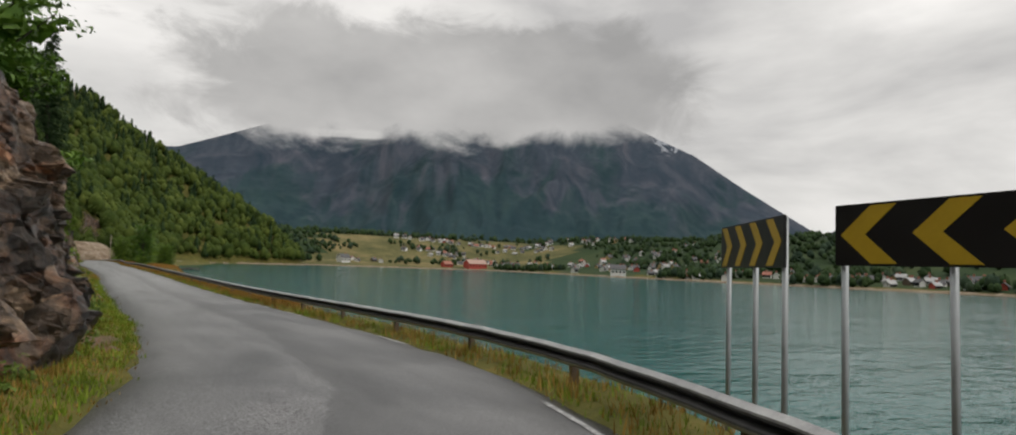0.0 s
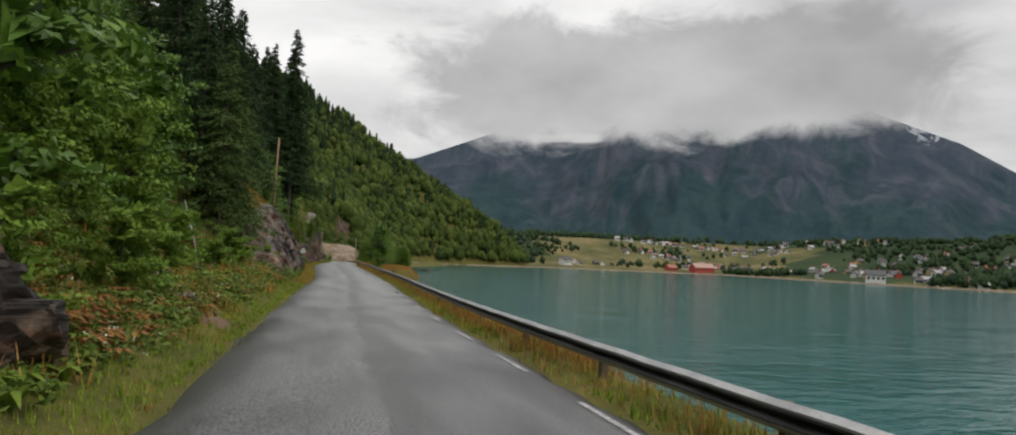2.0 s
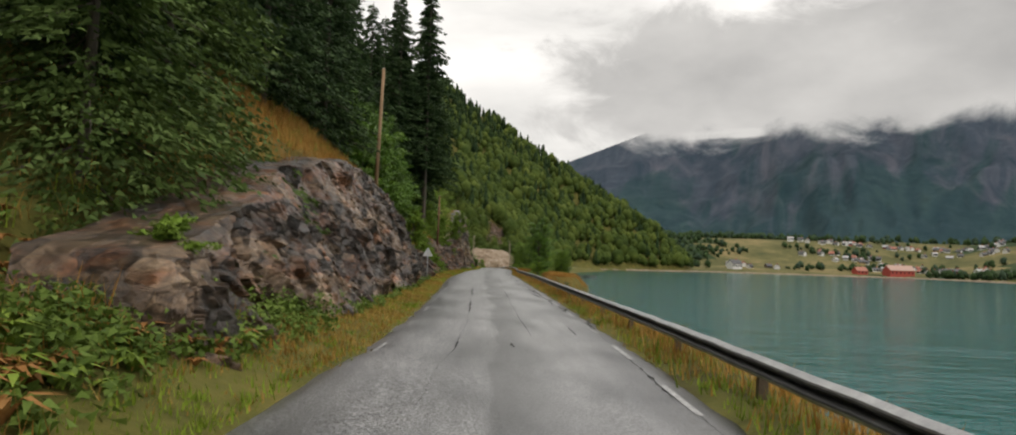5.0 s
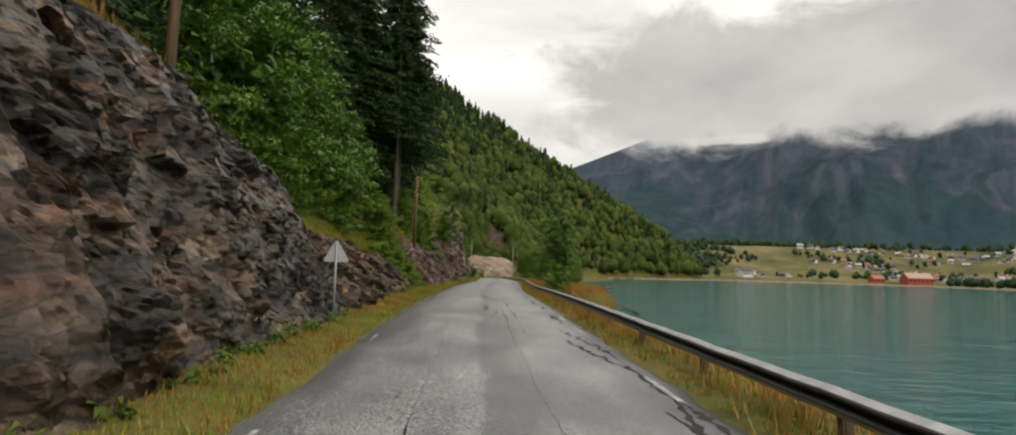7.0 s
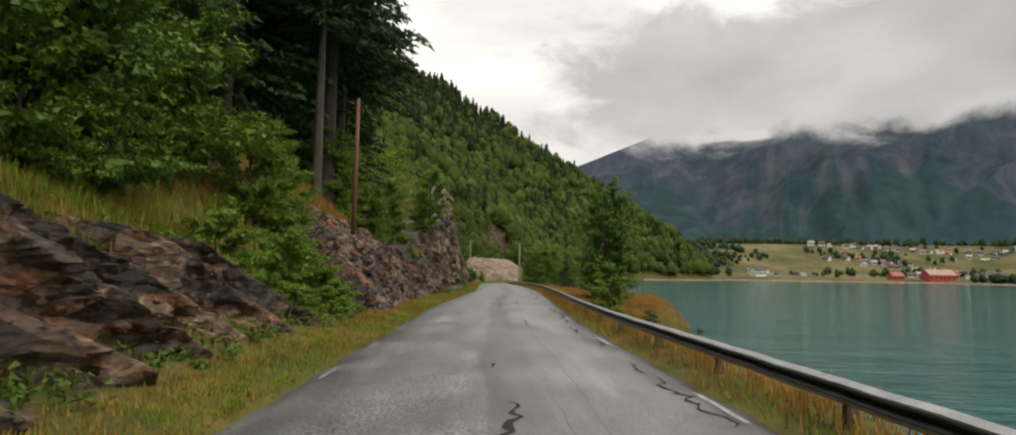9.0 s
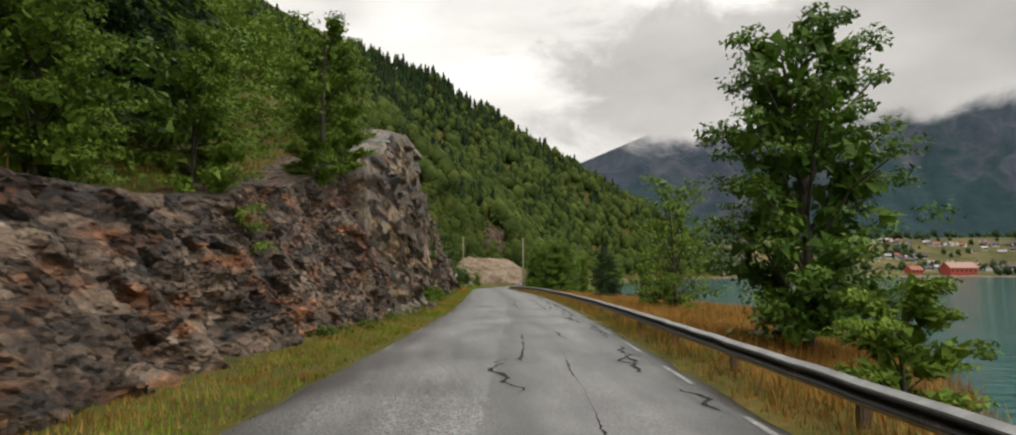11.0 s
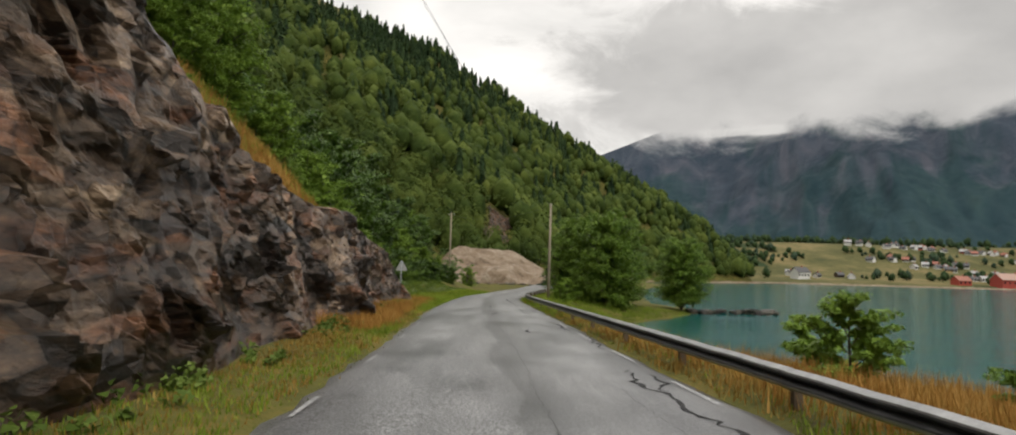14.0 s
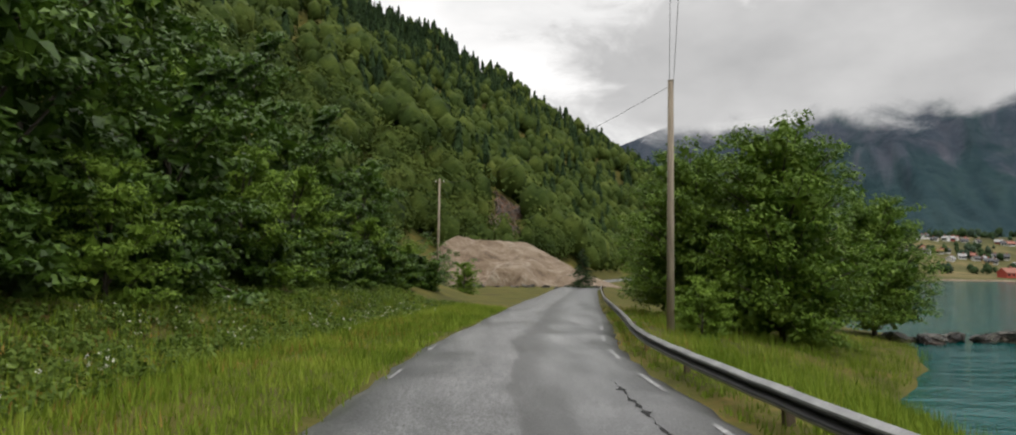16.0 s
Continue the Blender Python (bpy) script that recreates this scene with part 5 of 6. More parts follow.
build_thicket()
SHRUB = tree("shrub", broadleaf(61, 2.2, 1.1, 150, 0.04, 34, 0.0), LEAFY, "bushy green shrub on the lake bank", "shrub")
plant(SHRUB, [(-0.3, 101.5, dict(size=1.0, z=4.4)), (0.2, 103.6, dict(size=1.0, z=5.0)), (-0.5, 105.6, dict(size=1.1, z=5.5)), (11.6, 91.2, dict(size=1.2)), (14.5, 115, dict(size=1.0)), (13.2, 143, dict(size=0.9)), (14.6, 140.5, dict(size=0.6)), (2.5, 120.8, dict(size=0.5)), (2.3, 118.3, dict(size=0.55)), (2.3, 116.4, dict(size=0.45)), (2.6, 123.2, dict(size=0.4)), (16.2, 150, dict(size=1.3)), (18.5, 149, dict(size=1.0)), (13.9, 189.5, dict(size=0.9)), (14.8, 192.5, dict(size=1.1)), (-2.0, -21, dict(size=0.9)), (-2.2, -15), (-2.6, -9, dict(size=1.2)), (-2.4, -1, dict(size=0.9)), (-2.4, 4, dict(size=1.2)), (-1.2, 8.5, dict(size=0.7)), (-1.6, 11.2, dict(size=0.8)), (-1.0, 13.5, dict(size=0.45)), (-5.7, 50, dict(size=0.9)), (-5.5, 55, dict(size=0.9)), (-5.8, 61, dict(size=0.9)), (-5.5, 66.5, dict(size=0.9)), (-6.3, 70, dict(size=1.1)), (-4.6, 80, dict(size=1.0)), (-3.2, 89, dict(size=0.8)), (-2.6, 93, dict(size=0.8)), (-1.2, 69.5, dict(size=0.4)), (-0.8, 71.8, dict(size=0.4)), (-0.7, 73.6, dict(size=0.5)), (-0.7, 74.8, dict(size=0.6)), (-1.6, 75.5, dict(size=1.0)), (-0.9, 76.2, dict(size=0.6)), (-2.4, 75.0, dict(size=1.1)), (-2.8, 76.6, dict(size=0.9)), (-2.0, 71, dict(size=0.6)), (-1.3, 72.8, dict(size=0.5)), (-2.2, 73.5, dict(size=1.1)), (-2.6, 69, dict(size=1.1)), (1.9, 130, dict(size=0.55)), (2.0, 133, dict(size=0.5)), (0.8, 134, dict(size=0.8, z=4.2)), (-3.6, 150, dict(size=0.55)), (-4.2, 148.5, dict(size=0.7)), (-3.2, 153, dict(size=0.4)), (-5.4, 151, dict(size=1.0)), (-5.6, 153.5, dict(size=1.2)), (-5.2, 156.5, dict(size=1.0)), (-5.7, 158.5, dict(size=1.3)), (-5.0, 161.5, dict(size=0.9)), (-3.4, 158, dict(size=0.5)), (-4.8, 165, dict(size=1.2))])
ALD2 = tree("young_alder", broadleaf(62, 9.0, 3.0, 80, 0.07, 80, 0.03, 4), LEAFY, "tall slender alder on the shore meadow", "tree")
plant(ALD2, [(14.3, 112, dict(size=0.8)), (23, 232), (26, 241), (29, 250, dict(size=1.1)), (34, 262, dict(size=1.1)), (20.5, 221, dict(size=0.8)), (29, 236)])
YOUNG = tree("birch_sapling", broadleaf(63, 4.6, 0.6, 150, 0.042, 66, 0.1, 3), LEAFY, "slim pale birch sapling in the meadow", "tree")
plant(YOUNG, [(14.0, 136.9, dict(size=0.85, z=-0.5)), (14.7, 119.4, dict(size=0.85, z=-0.5))])
FIR = tree("young_spruce", conifer(42, 5.6, 2.0, 22, 80, 0.19, 0.15, 0.05), NEEDLE, "open dark young spruce on the shore meadow", "tree")
plant(FIR, [(14.55, 130.1, dict(size=0.82, z=-0.7)), (20.2, 256, dict(size=1.0))])
PINE = tree("pine_tree", conifer(43, 15, 2.6, 30, 90, 0.24, 0.1, 0.42), NEEDLE, "tall pine with a bare pale lower trunk", "tree")
plant(PINE, [(-3.5, 83.1, dict(size=1.3))])


def build_grass():
    r = np.random.default_rng(71)
    bags = {"green": [], "dry": [], "tawny": []}

    def tufts(x, y, h, key, blades=11, spread=0.15):
        z = ground_z(x, y)
        n = len(x)
        bx = np.repeat(x, blades) + r.normal(0, spread, n * blades)
        by = np.repeat(y, blades) + r.normal(0, spread, n * blades)
        bz = np.repeat(z, blades) - 0.03
        hh = np.repeat(h, blades) * r.uniform(0.5, 1.15, n * blades)
        a = r.uniform(0, 6.283, n * blades)
        w = 0.007 + 0.008 * r.random(n * blades)
        lean = hh * r.uniform(0.1, 0.6, n * blades)
        c, s = np.cos(a), np.sin(a)
        p = np.stack([bx, by, bz], -1)
        tip = p + np.stack([c * lean, s * lean, hh], -1)
        side = np.stack([-s * w, c * w, 0 * w], -1)
        bags[key].append(np.stack([p - side, p + side, tip], 1).reshape(-1, 3))

    # short fresh grass along both asphalt edges
    n = 12000
    y = r.uniform(-55, 200, n)
    u = 0.08 + r.random(n) ** 1.3 * 0.9
    left = r.random(n) < 0.6
    x = np.where(left, left_edge(y) - 0.02 - u, right_edge(y) + 0.02 + u)
    h = r.uniform(0.06, 0.17, n)
    brown = (y > 8) & (y < 162) & (waves(x, y, 1.6, 38) + 0.5 * r.normal(size=n) > -0.1)
    for key, m in (("dry", brown), ("green", ~brown)):
        tufts(x[m], y[m], h[m], key, 9, 0.1)
    # left verge: green by the asphalt, dry and mixed towards the bank
    n = 19000
    y = r.uniform(-50, 205, n)
    u = r.random(n) ** 0.8 * np.where(y > 160, 5.5, np.where((y > -24) & (y < 8), 4.6, np.where((y > 44) & (y < 72), 1.4, 1.4)))
    x = left_edge(y) - 0.05 - u
    dryness = 0.58 + 0.25 * step(0.3, 1.0, u) - 0.5 * step(163, 169, y) - 0.22 * step(8, 0, y) + 0.25 * waves(x, y, 3, 8)
    dry = r.random(n) < dryness
    h = r.uniform(0.08, 0.24, n) * (0.4 + 0.4 * np.clip(u, 0, 1.6)) * np.where((y > 8) & (y < 160), 0.7, 1)
    for key, m in (("dry", dry), ("green", ~dry)):
        tufts(x[m], y[m], h[m], key)
    # rusty tufts in clumps on the bank past the bend
    n = 90
    cy, cu = r.uniform(-26, 9, n), r.uniform(1.0, 4.2, n)
    y, u = np.repeat(cy, 9) + r.normal(0, 0.35, n * 9), np.repeat(cu, 9) + r.normal(0, 0.3, n * 9)
    tufts(left_edge(y) - u, y, r.uniform(0.25, 0.6, n * 9), "tawny", 11, 0.12)
    # tawny grass outside the guard rail
    n = 5200
    y = r.uniform(-20, 150, n)
    u = 0.45 + r.random(n) * np.minimum(np.interp(y, SY, SW) - 1.4, 3.2)
    tufts(right_edge(y) + u, y, r.uniform(0.2, 0.45, n), "tawny", 11, 0.2)
    # right verge and shore meadow
    n = 7000
    y = r.uniform(-58, 205, n)
    u = r.random(n) ** 0.9 * np.minimum(np.interp(y, SY, SW) - 0.8, 4.5)
    x = right_edge(y) + 0.05 + u
    dry = r.random(n) < 0.8 - 0.55 * step(150, 165, y) + 0.25 * waves(x, y, 3, 18)
    h = r.uniform(0.12, 0.36, n)
    for key, m in (("dry", dry), ("green", ~dry)):
        tufts(x[m], y[m], h[m], key)
    n = 5200
    y = r.uniform(85, 150, n)
    u = 2 + r.random(n) * (np.interp(y, SY, SW) - 2.5)
    tufts(right_edge(y) + u, y, r.uniform(0.25, 0.55, n), "tawny", 11, 0.18)
    n = 2600
    y = r.uniform(148, 204, n)
    u = 1.5 + r.random(n) * (np.interp(y, SY, SW) - 2.0)
    tufts(right_edge(y) + u, y, r.uniform(0.25, 0.6, n), "green", 13, 0.2)
    # tufts on ledges over the rock
    n = 2600
    y = r.uniform(8, 168, n)
    d = r.uniform(2.3, 6.5, n)
    dry = r.random(n) < np.where((y > 44) & (y < 74), 0.3, 0.7)
    for key, m in (("dry", dry), ("green", ~dry)):
        tufts((left_edge(y) - 2 - d)[m], y[m], r.uniform(0.25, 0.6, m.sum()), key, 9, 0.18)
    # open dry slopes over the rock, and the green bank between the ribs
    for y0, y1, d0, d1, n, dryness in ((13, 43, 1.2, 5.5, 3400, 0.95), (69, 76, 0.3, 5.0, 1300, 0.15), (76, 90, 1.2, 6.5, 1900, 0.85), (136, 168, 0.5, 4.4, 7600, 0.8), (136, 170, 4.0, 7.5, 2600, 0.5), (44, 72, 0.2, 4.8, 6500, 0.22)):
        y = r.uniform(y0, y1, n)
        d = r.uniform(d0, d1, n)
        dry = r.random(n) < dryness + 0.25 * waves(y, d, 2.5, 28)
        for key, m in (("dry" if y0 == 44 else "tawny", dry), ("green", ~dry)):
            tufts((left_edge(y) - 2 - d)[m], y[m], r.uniform(0.2, 0.5, m.sum()), key, 10, 0.2)
    n = 3200
    y = r.uniform(158, 205, n)
    u = r.random(n) * 2.6
    tufts(left_edge(y) - 0.05 - u, y, r.uniform(0.1, 0.3, n), "green", 10, 0.14)
    n = 5200
    y = r.uniform(148, 171.5, n)
    u = 0.6 + r.random(n) * np.where(y > 160, 4.6, 2.0)
    tufts(left_edge(y) - u, y, r.uniform(0.14, 0.36, n), "tawny", 9, 0.16)
    # tall herbs below the trees at the end of the straight
    n = 3000
    y = r.uniform(164, 205, n)
    u = 2.0 + 4.0 * r.random(n)
    tufts(left_edge(y) - u, y, r.uniform(0.15, 0.4, n), "green", 7, 0.2)
    for key, mat, label in (("green", GRASSY, "long green verge grass along the road"), ("dry", GRASSD, "dry yellow-brown grass along the road and shore"), ("tawny", GRASST, "tawny orange seeding grass outside the guard rail and above the rock")):
        v = np.concatenate(bags[key])
        tagged(new("grass", mesh("grass", v, np.arange(len(v)).reshape(-1, 3), mat, smooth_shade=False)), label, "grass", kind="stuff")


build_grass()


def build_herbs():
    """Low leafy herbs on the verges and banks, as one mass of small clumps."""
    r = np.random.default_rng(77)
    cs, rs = [], []
    for y0, y1, u0, u1, n, size in ((-30, 12, 0.7, 4.6, 1150, 0.27), (5, 15, 1.0, 3.4, 330, 0.3), (8, 44, 0.9, 1.6, 150, 0.16), (44, 75, 1.2, 5.5, 420, 0.24), (96, 165, 0.9, 1.7, 190, 0.17), (172, 205, 2.6, 7.2, 1500, 0.22), (-46, -30, 0.8, 1.4, 40, 0.16)):
        y, u = r.uniform(y0, y1, n), r.uniform(u0, u1, n)
        x = left_edge(y) - u
        z = ground_z(x, y)
        s = size * r.uniform(0.5, 1.4, n)
        cs.append(np.stack([x, y, z + 0.5 * s], 1))
        rs.append(s)
    cs, rs = np.concatenate(cs), np.concatenate(rs)
    v, f = leaf_cloud(cs, rs, 34, 0.05, r, 0.6)
    tagged(new("herbs", mesh("herbs", v, f, SHRUBM, smooth_shade=False)), "low leafy green herbs on the verge and bank", "herbs", kind="stuff")


build_herbs()


def build_ferns():
    """Arching fern fronds on the bank past the bend, some of them withered to rust."""
    r = np.random.default_rng(75)
    n = 3600
    y, u = r.uniform(-27, 9, n), 0.8 + 4.6 * r.random(n) ** 0.8
    x = left_edge(y) - u
    z = ground_z(x, y)
    rusty = waves(x, y, 1.7, 61) + 0.4 * r.normal(size=n) > 0.22
    bags = ([], [])
    for i in range(n):
        size = r.uniform(0.15, 0.36)
        a0 = r.uniform(0, 6.283)
        for k in range(9):
            a = a0 + k * 0.7 + r.normal(0, 0.15)
            d, w = np.array([math.cos(a), math.sin(a), 0]), np.array([-math.sin(a), math.cos(a), 0]) * 0.13 * size
            b = np.array([x[i], y[i], z[i] - 0.03])
            m, e = b + d * 0.45 * size + (0, 0, 0.62 * size), b + d * 1.05 * size + (0, 0, r.uniform(0.3, 0.6) * size)
            q = (b + m) / 2 + (0, 0, 0.08 * size)
            bags[int(rusty[i])].append((b, q - w, q + w, q - w, m - w * 0.9, q + w, q + w, m - w * 0.9, m + w * 0.9, m - w * 0.9, e, m + w * 0.9))
    for bag, mat, label in ((bags[0], FERNG, "fresh green ferns covering the roadside bank"), (bags[1], FERNB, "withered rust-brown ferns among the green ones")):
        v = np.array(bag).reshape(-1, 3)
        tagged(new("ferns", mesh("ferns", v, np.arange(len(v)).reshape(-1, 3), mat, smooth_shade=False)), label, "ferns", kind="stuff")


build_ferns()


def build_flowers():
    """White flower heads on the verge."""
    r = np.random.default_rng(78)
    ps = []
    for y0, y1, u0, u1, n in ((-46, -38, 0.8, 2.0, 40), (-26, 4, 0.6, 3.2, 130), (14, 44, 0.9, 1.6, 40), (164, 196, 1.4, 5.0, 300)):
        for _ in range(n // 6):
            y, u = r.uniform(y0, y1), r.uniform(u0, u1)
            for _ in range(6):
                yy, x = y + r.normal(0, 0.2), float(left_edge(y)) - u + r.normal(0, 0.2)
                ps.append((x, yy, float(ground_z(x, yy)) + r.uniform(0.3, 0.6)))
    v, f = leaf_cloud(np.array(ps), np.full(len(ps), 0.04), 7, 0.014, r, 2.0)
    tagged(new("white_flowers", mesh("white_flowers", v, f, PETAL, smooth_shade=False)), "small white flower heads scattered in the verge grass", "flowers", kind="stuff")


build_flowers()

# ---- signs, poles and roadside things ----
BLACK = plain("black_sign_sheet", (0.008, 0.008, 0.009), 0.35)
YELLOW = plain("yellow_reflective_sheet", (0.55, 0.36, 0.025), 0.4)
GALV = plain("galvanised_tube", (0.32, 0.34, 0.35), 0.45, 0.6)
SIGNBACK = plain("bare_aluminium_sign_back", (0.5, 0.51, 0.5), 0.5, 0.25)
RED = plain("red_sign_border", (0.45, 0.03, 0.025), 0.4)
WHITE = plain("white_sign_face", (0.75, 0.75, 0.73), 0.4)


def box_mesh(name, sx, sy, sz, mat, bevel=0.0):
    bm = bmesh.new()
    bmesh.ops.create_cube(bm, size=1.0)
    for v in bm.verts:
        v.co = Vector((v.co.x * sx, v.co.y * sy, v.co.z * sz))
    if bevel:
        bmesh.ops.bevel(bm, geom=bm.edges[:], offset=bevel, segments=2, affect="EDGES")
    me = bpy.data.meshes.new(name)
    bm.to_mesh(me)
    bm.free()
    me.materials.append(mat)
    return me


def prism_mesh(name, outline, thick, mat, bevel=0.0):
    """A plate from an outline in x, z, with its back at y = 0."""
    bm = bmesh.new()
    vs = [bm.verts.new((x, 0, z)) for x, z in outline]
    f = bm.faces.new(vs)
    g = bmesh.ops.extrude_face_region(bm, geom=[f])
    for v in g["geom"]:
        if isinstance(v, bmesh.types.BMVert):
            v.co.y += thick
    bmesh.ops.recalc_face_normals(bm, faces=bm.faces)
    if bevel:
        bmesh.ops.bevel(bm, geom=bm.edges[:], offset=bevel, segments=2, affect="EDGES")
    me = bpy.data.meshes.new(name)
    bm.to_mesh(me)
    bm.free()
    me.materials.append(mat)
    return me


def tube_mesh(name, path, radii, mat, sides=12):
    v, f = tube(path, radii, sides)
    me = mesh(name, v, f, mat)
    bm = bmesh.new()
    bm.from_mesh(me)
    bmesh.ops.holes_fill(bm, edges=bm.edges[:], sides=0)
    bm.to_mesh(me)
    bm.free()
    return me


def build_chevron_board(a, b, z0, z1, count, point, label, posts=(0.06, 0.46, 0.93)):
    """A board from a to b; its face looks towards the road. point: +1 if the chevrons aim at b."""
    ax, ay = a
    bx, by = b
    length = math.hypot(bx - ax, by - ay)
    ang = math.degrees(math.atan2(by - ay, bx - ax))
    ob = tagged(new("chevron_sign"), label, "road sign")
    ob.matrix_basis = pose(ax, ay, z0, 0, 0, ang)
    h = z1 - z0
    part("board", box_mesh("board", length, 0.03, h, BLACK, 0.006), ob, "black board", pose(length / 2, 0, h / 2))
    pitch = length / count
    w = pitch * 0.36
    for k in range(count):
        c = pitch * (k + 0.5)
        s = 0.22 * pitch * point * 2
        m = 0.02
        outline = [(c - w / 2 - s / 2, m), (c + w / 2 - s / 2, m), (c + w / 2 + s / 2, h / 2), (c + w / 2 - s / 2, h - m), (c - w / 2 - s / 2, h - m), (c - w / 2 + s / 2, h / 2)]
        part("chevron", prism_mesh("chevron", outline, 0.004, YELLOW), ob, "yellow chevron", pose(0, 0.0155, 0))
    gz = float(road_z(ay)) - 1.4
    for k in range(3):
        c = length * posts[k]
        post = part("post", tube_mesh("post", [(0, 0, gz - z0), (0, 0, h - 0.01)], [0.03, 0.03], GALV), ob, "galvanised tube post", pose(c, -0.047, 0))
        for dz in (0.25, 0.75):
            part("clamp", box_mesh("clamp", 0.09, 0.03, 0.04, GALV, 0.004), post, "", pose(0, 0.017, h * dz))
    return ob


build_chevron_board((3.35, -43.5), (4.0, -40.8), 1.965, 2.5, 4, 1, "black curve sign with yellow chevrons behind the guard rail", (0.12, 0.62, 0.98))
build_chevron_board((3.95, -40.33), (5.25, -38.58), 1.935, 2.44, 4, -1, "black curve sign with yellow chevrons facing the bend")


def build_warning_sign(x, y, z, top, turn):
    ob = tagged(new("warning_sign"), "triangular warning sign on a thin post, seen from behind", "road sign")
    ob.matrix_basis = pose(x, y, z, 0, 0, turn)
    h = top - z
    s = 0.68
    q = s * 0.866
    r = 0.05
    tri = []
    for cx, cz, a0 in ((0, h - 2 * r, 30), (-s / 2 + 1.73 * r, h - q + r, 150), (s / 2 - 1.73 * r, h - q + r, 270)):
        for a in np.linspace(a0, a0 + 120, 5):
            tri.append((cx + r * math.cos(math.radians(a)), cz + r * math.sin(math.radians(a))))
    part("plate", prism_mesh("plate", tri, 0.004, SIGNBACK), ob, "bare metal back")
    small = [(px * 0.97, (pz - h + q * 0.62) * 0.97 + h - q * 0.62) for px, pz in tri]
    part("face", prism_mesh("face", small, 0.002, RED), ob, "red bordered face", pose(0, 0.0045, 0))
    small = [(px * 0.72, (pz - h + q * 0.62) * 0.72 + h - q * 0.62) for px, pz in tri]
    part("face", prism_mesh("face", small, 0.002, WHITE), ob, "white inner face", pose(0, 0.007, 0))
    post = part("post", tube_mesh("post", [(0, -0.03, -0.5), (0, -0.03, h - 0.06)], [0.027, 0.027], GALV), ob, "galvanised tube post")
    for dz in (0.14, 0.45):
        part("clamp", box_mesh("clamp", 0.1, 0.035, 0.035, GALV, 0.004), post, "", pose(0, -0.02, h - dz))


build_warning_sign(0.03, 42.24, 0.02, 2.22, 6)
build_warning_sign(2.56, 166.9, -0.72, 1.66, -8)


def build_pole(name, x, y, z, h, lean, label, radius=0.12, arm=True, timber=WOOD):
    ob = tagged(new(name), label, "utility pole")
    ob.matrix_basis = pose(x, y, z, lean[0], lean[1], 0)
    part("shaft", tube_mesh("shaft", [(0, 0, -0.6), (0, 0, h * 0.5), (0, 0, h)], [radius, radius * 0.85, radius * 0.7], timber), ob)
    part("cap", tube_mesh("cap", [(0, 0, h - 0.02), (0, 0, h + 0.03)], [radius * 0.78, radius * 0.3], SIGNBACK), ob, "small metal pole cap")
    if arm:
        crossarm = part("crossarm", box_mesh("crossarm", 0.9, 0.08, 0.09, POSTM, 0.008), ob, "grey steel crossarm", pose(0, 0.1, h - 0.35))
        for k in (-0.38, 0.38):
            part("insulator", tube_mesh("insulator", [(0, 0, 0), (0, 0, 0.06), (0, 0, 0.08), (0, 0, 0.16)], [0.02, 0.05, 0.035, 0.03], WHITE), crossarm, "pale insulator", pose(k, 0, 0.05))
    return ob


build_pole("utility_pole", -2.95, 39.1, 5.5, 7.2, (0, 1.2), "weathered orange-brown wooden utility pole on the rock ledge", 0.12, False)
build_pole("utility_pole", -1.58, 81.9, 3.7, 5.4, (0, 0.5), "reddish-brown wooden utility pole above the rock", 0.11, False, REDWOOD)
build_pole("utility_pole", 12.83, 189.3, -1.3, 8.4, (0, 0.3), "tall pale wooden utility pole beside the guard rail", 0.13, False, PALEWOOD)
build_pole("utility_pole", 2.6, 234.6, -1.2, 10.9, (0, 0), "distant wooden utility pole with a crossarm", 0.14, True, PALEWOOD)
CABLE = plain("black_cable", (0.03, 0.03, 0.032), 0.6)


def build_cable(a, b, sag, label):
    t = np.linspace(0, 1, 24)[:, None]
    p = np.array(a) * (1 - t) + np.array(b) * t
    p[:, 2] -= sag * 4 * (t * (1 - t))[:, 0]
    tagged(new("cable", tube_mesh("cable", p, [0.008] * 24, CABLE, 5)), label, "cable")


build_cable((12.83, 189.3, 6.95), (-3.4, 131.0, 17.5), 0.8, "black overhead cable from the roadside pole")
build_cable((12.95, 189.3, 6.7), (-2.6, 131.0, 17.2), 1.2, "second black overhead cable from the roadside pole")
build_cable((-2.98, 39.05, 11.9), (-5.6, 36.0, 5.6), 0.0, "steel stay wire of the utility pole")
build_cable((12.83, 189.3, 6.9), (2.95, 234.7, 9.4), 0.9, "black overhead cable across the road bend")


def build_snag():
    ob = tagged(new("dead_stick"), "thin bleached dead stem leaning on the bank", "dead stem")
    part("stem", tube_mesh("stem", [(0, 0, -0.4), (-0.28, 0.05, 1.05), (-0.62, 0.1, 2.2)], [0.02, 0.016, 0.008], SIGNBACK, 6), ob)
    ob.matrix_basis = pose(-1.75, -8.1, float(ground_z(-1.75, -8.1)) + 0.1)


build_snag()


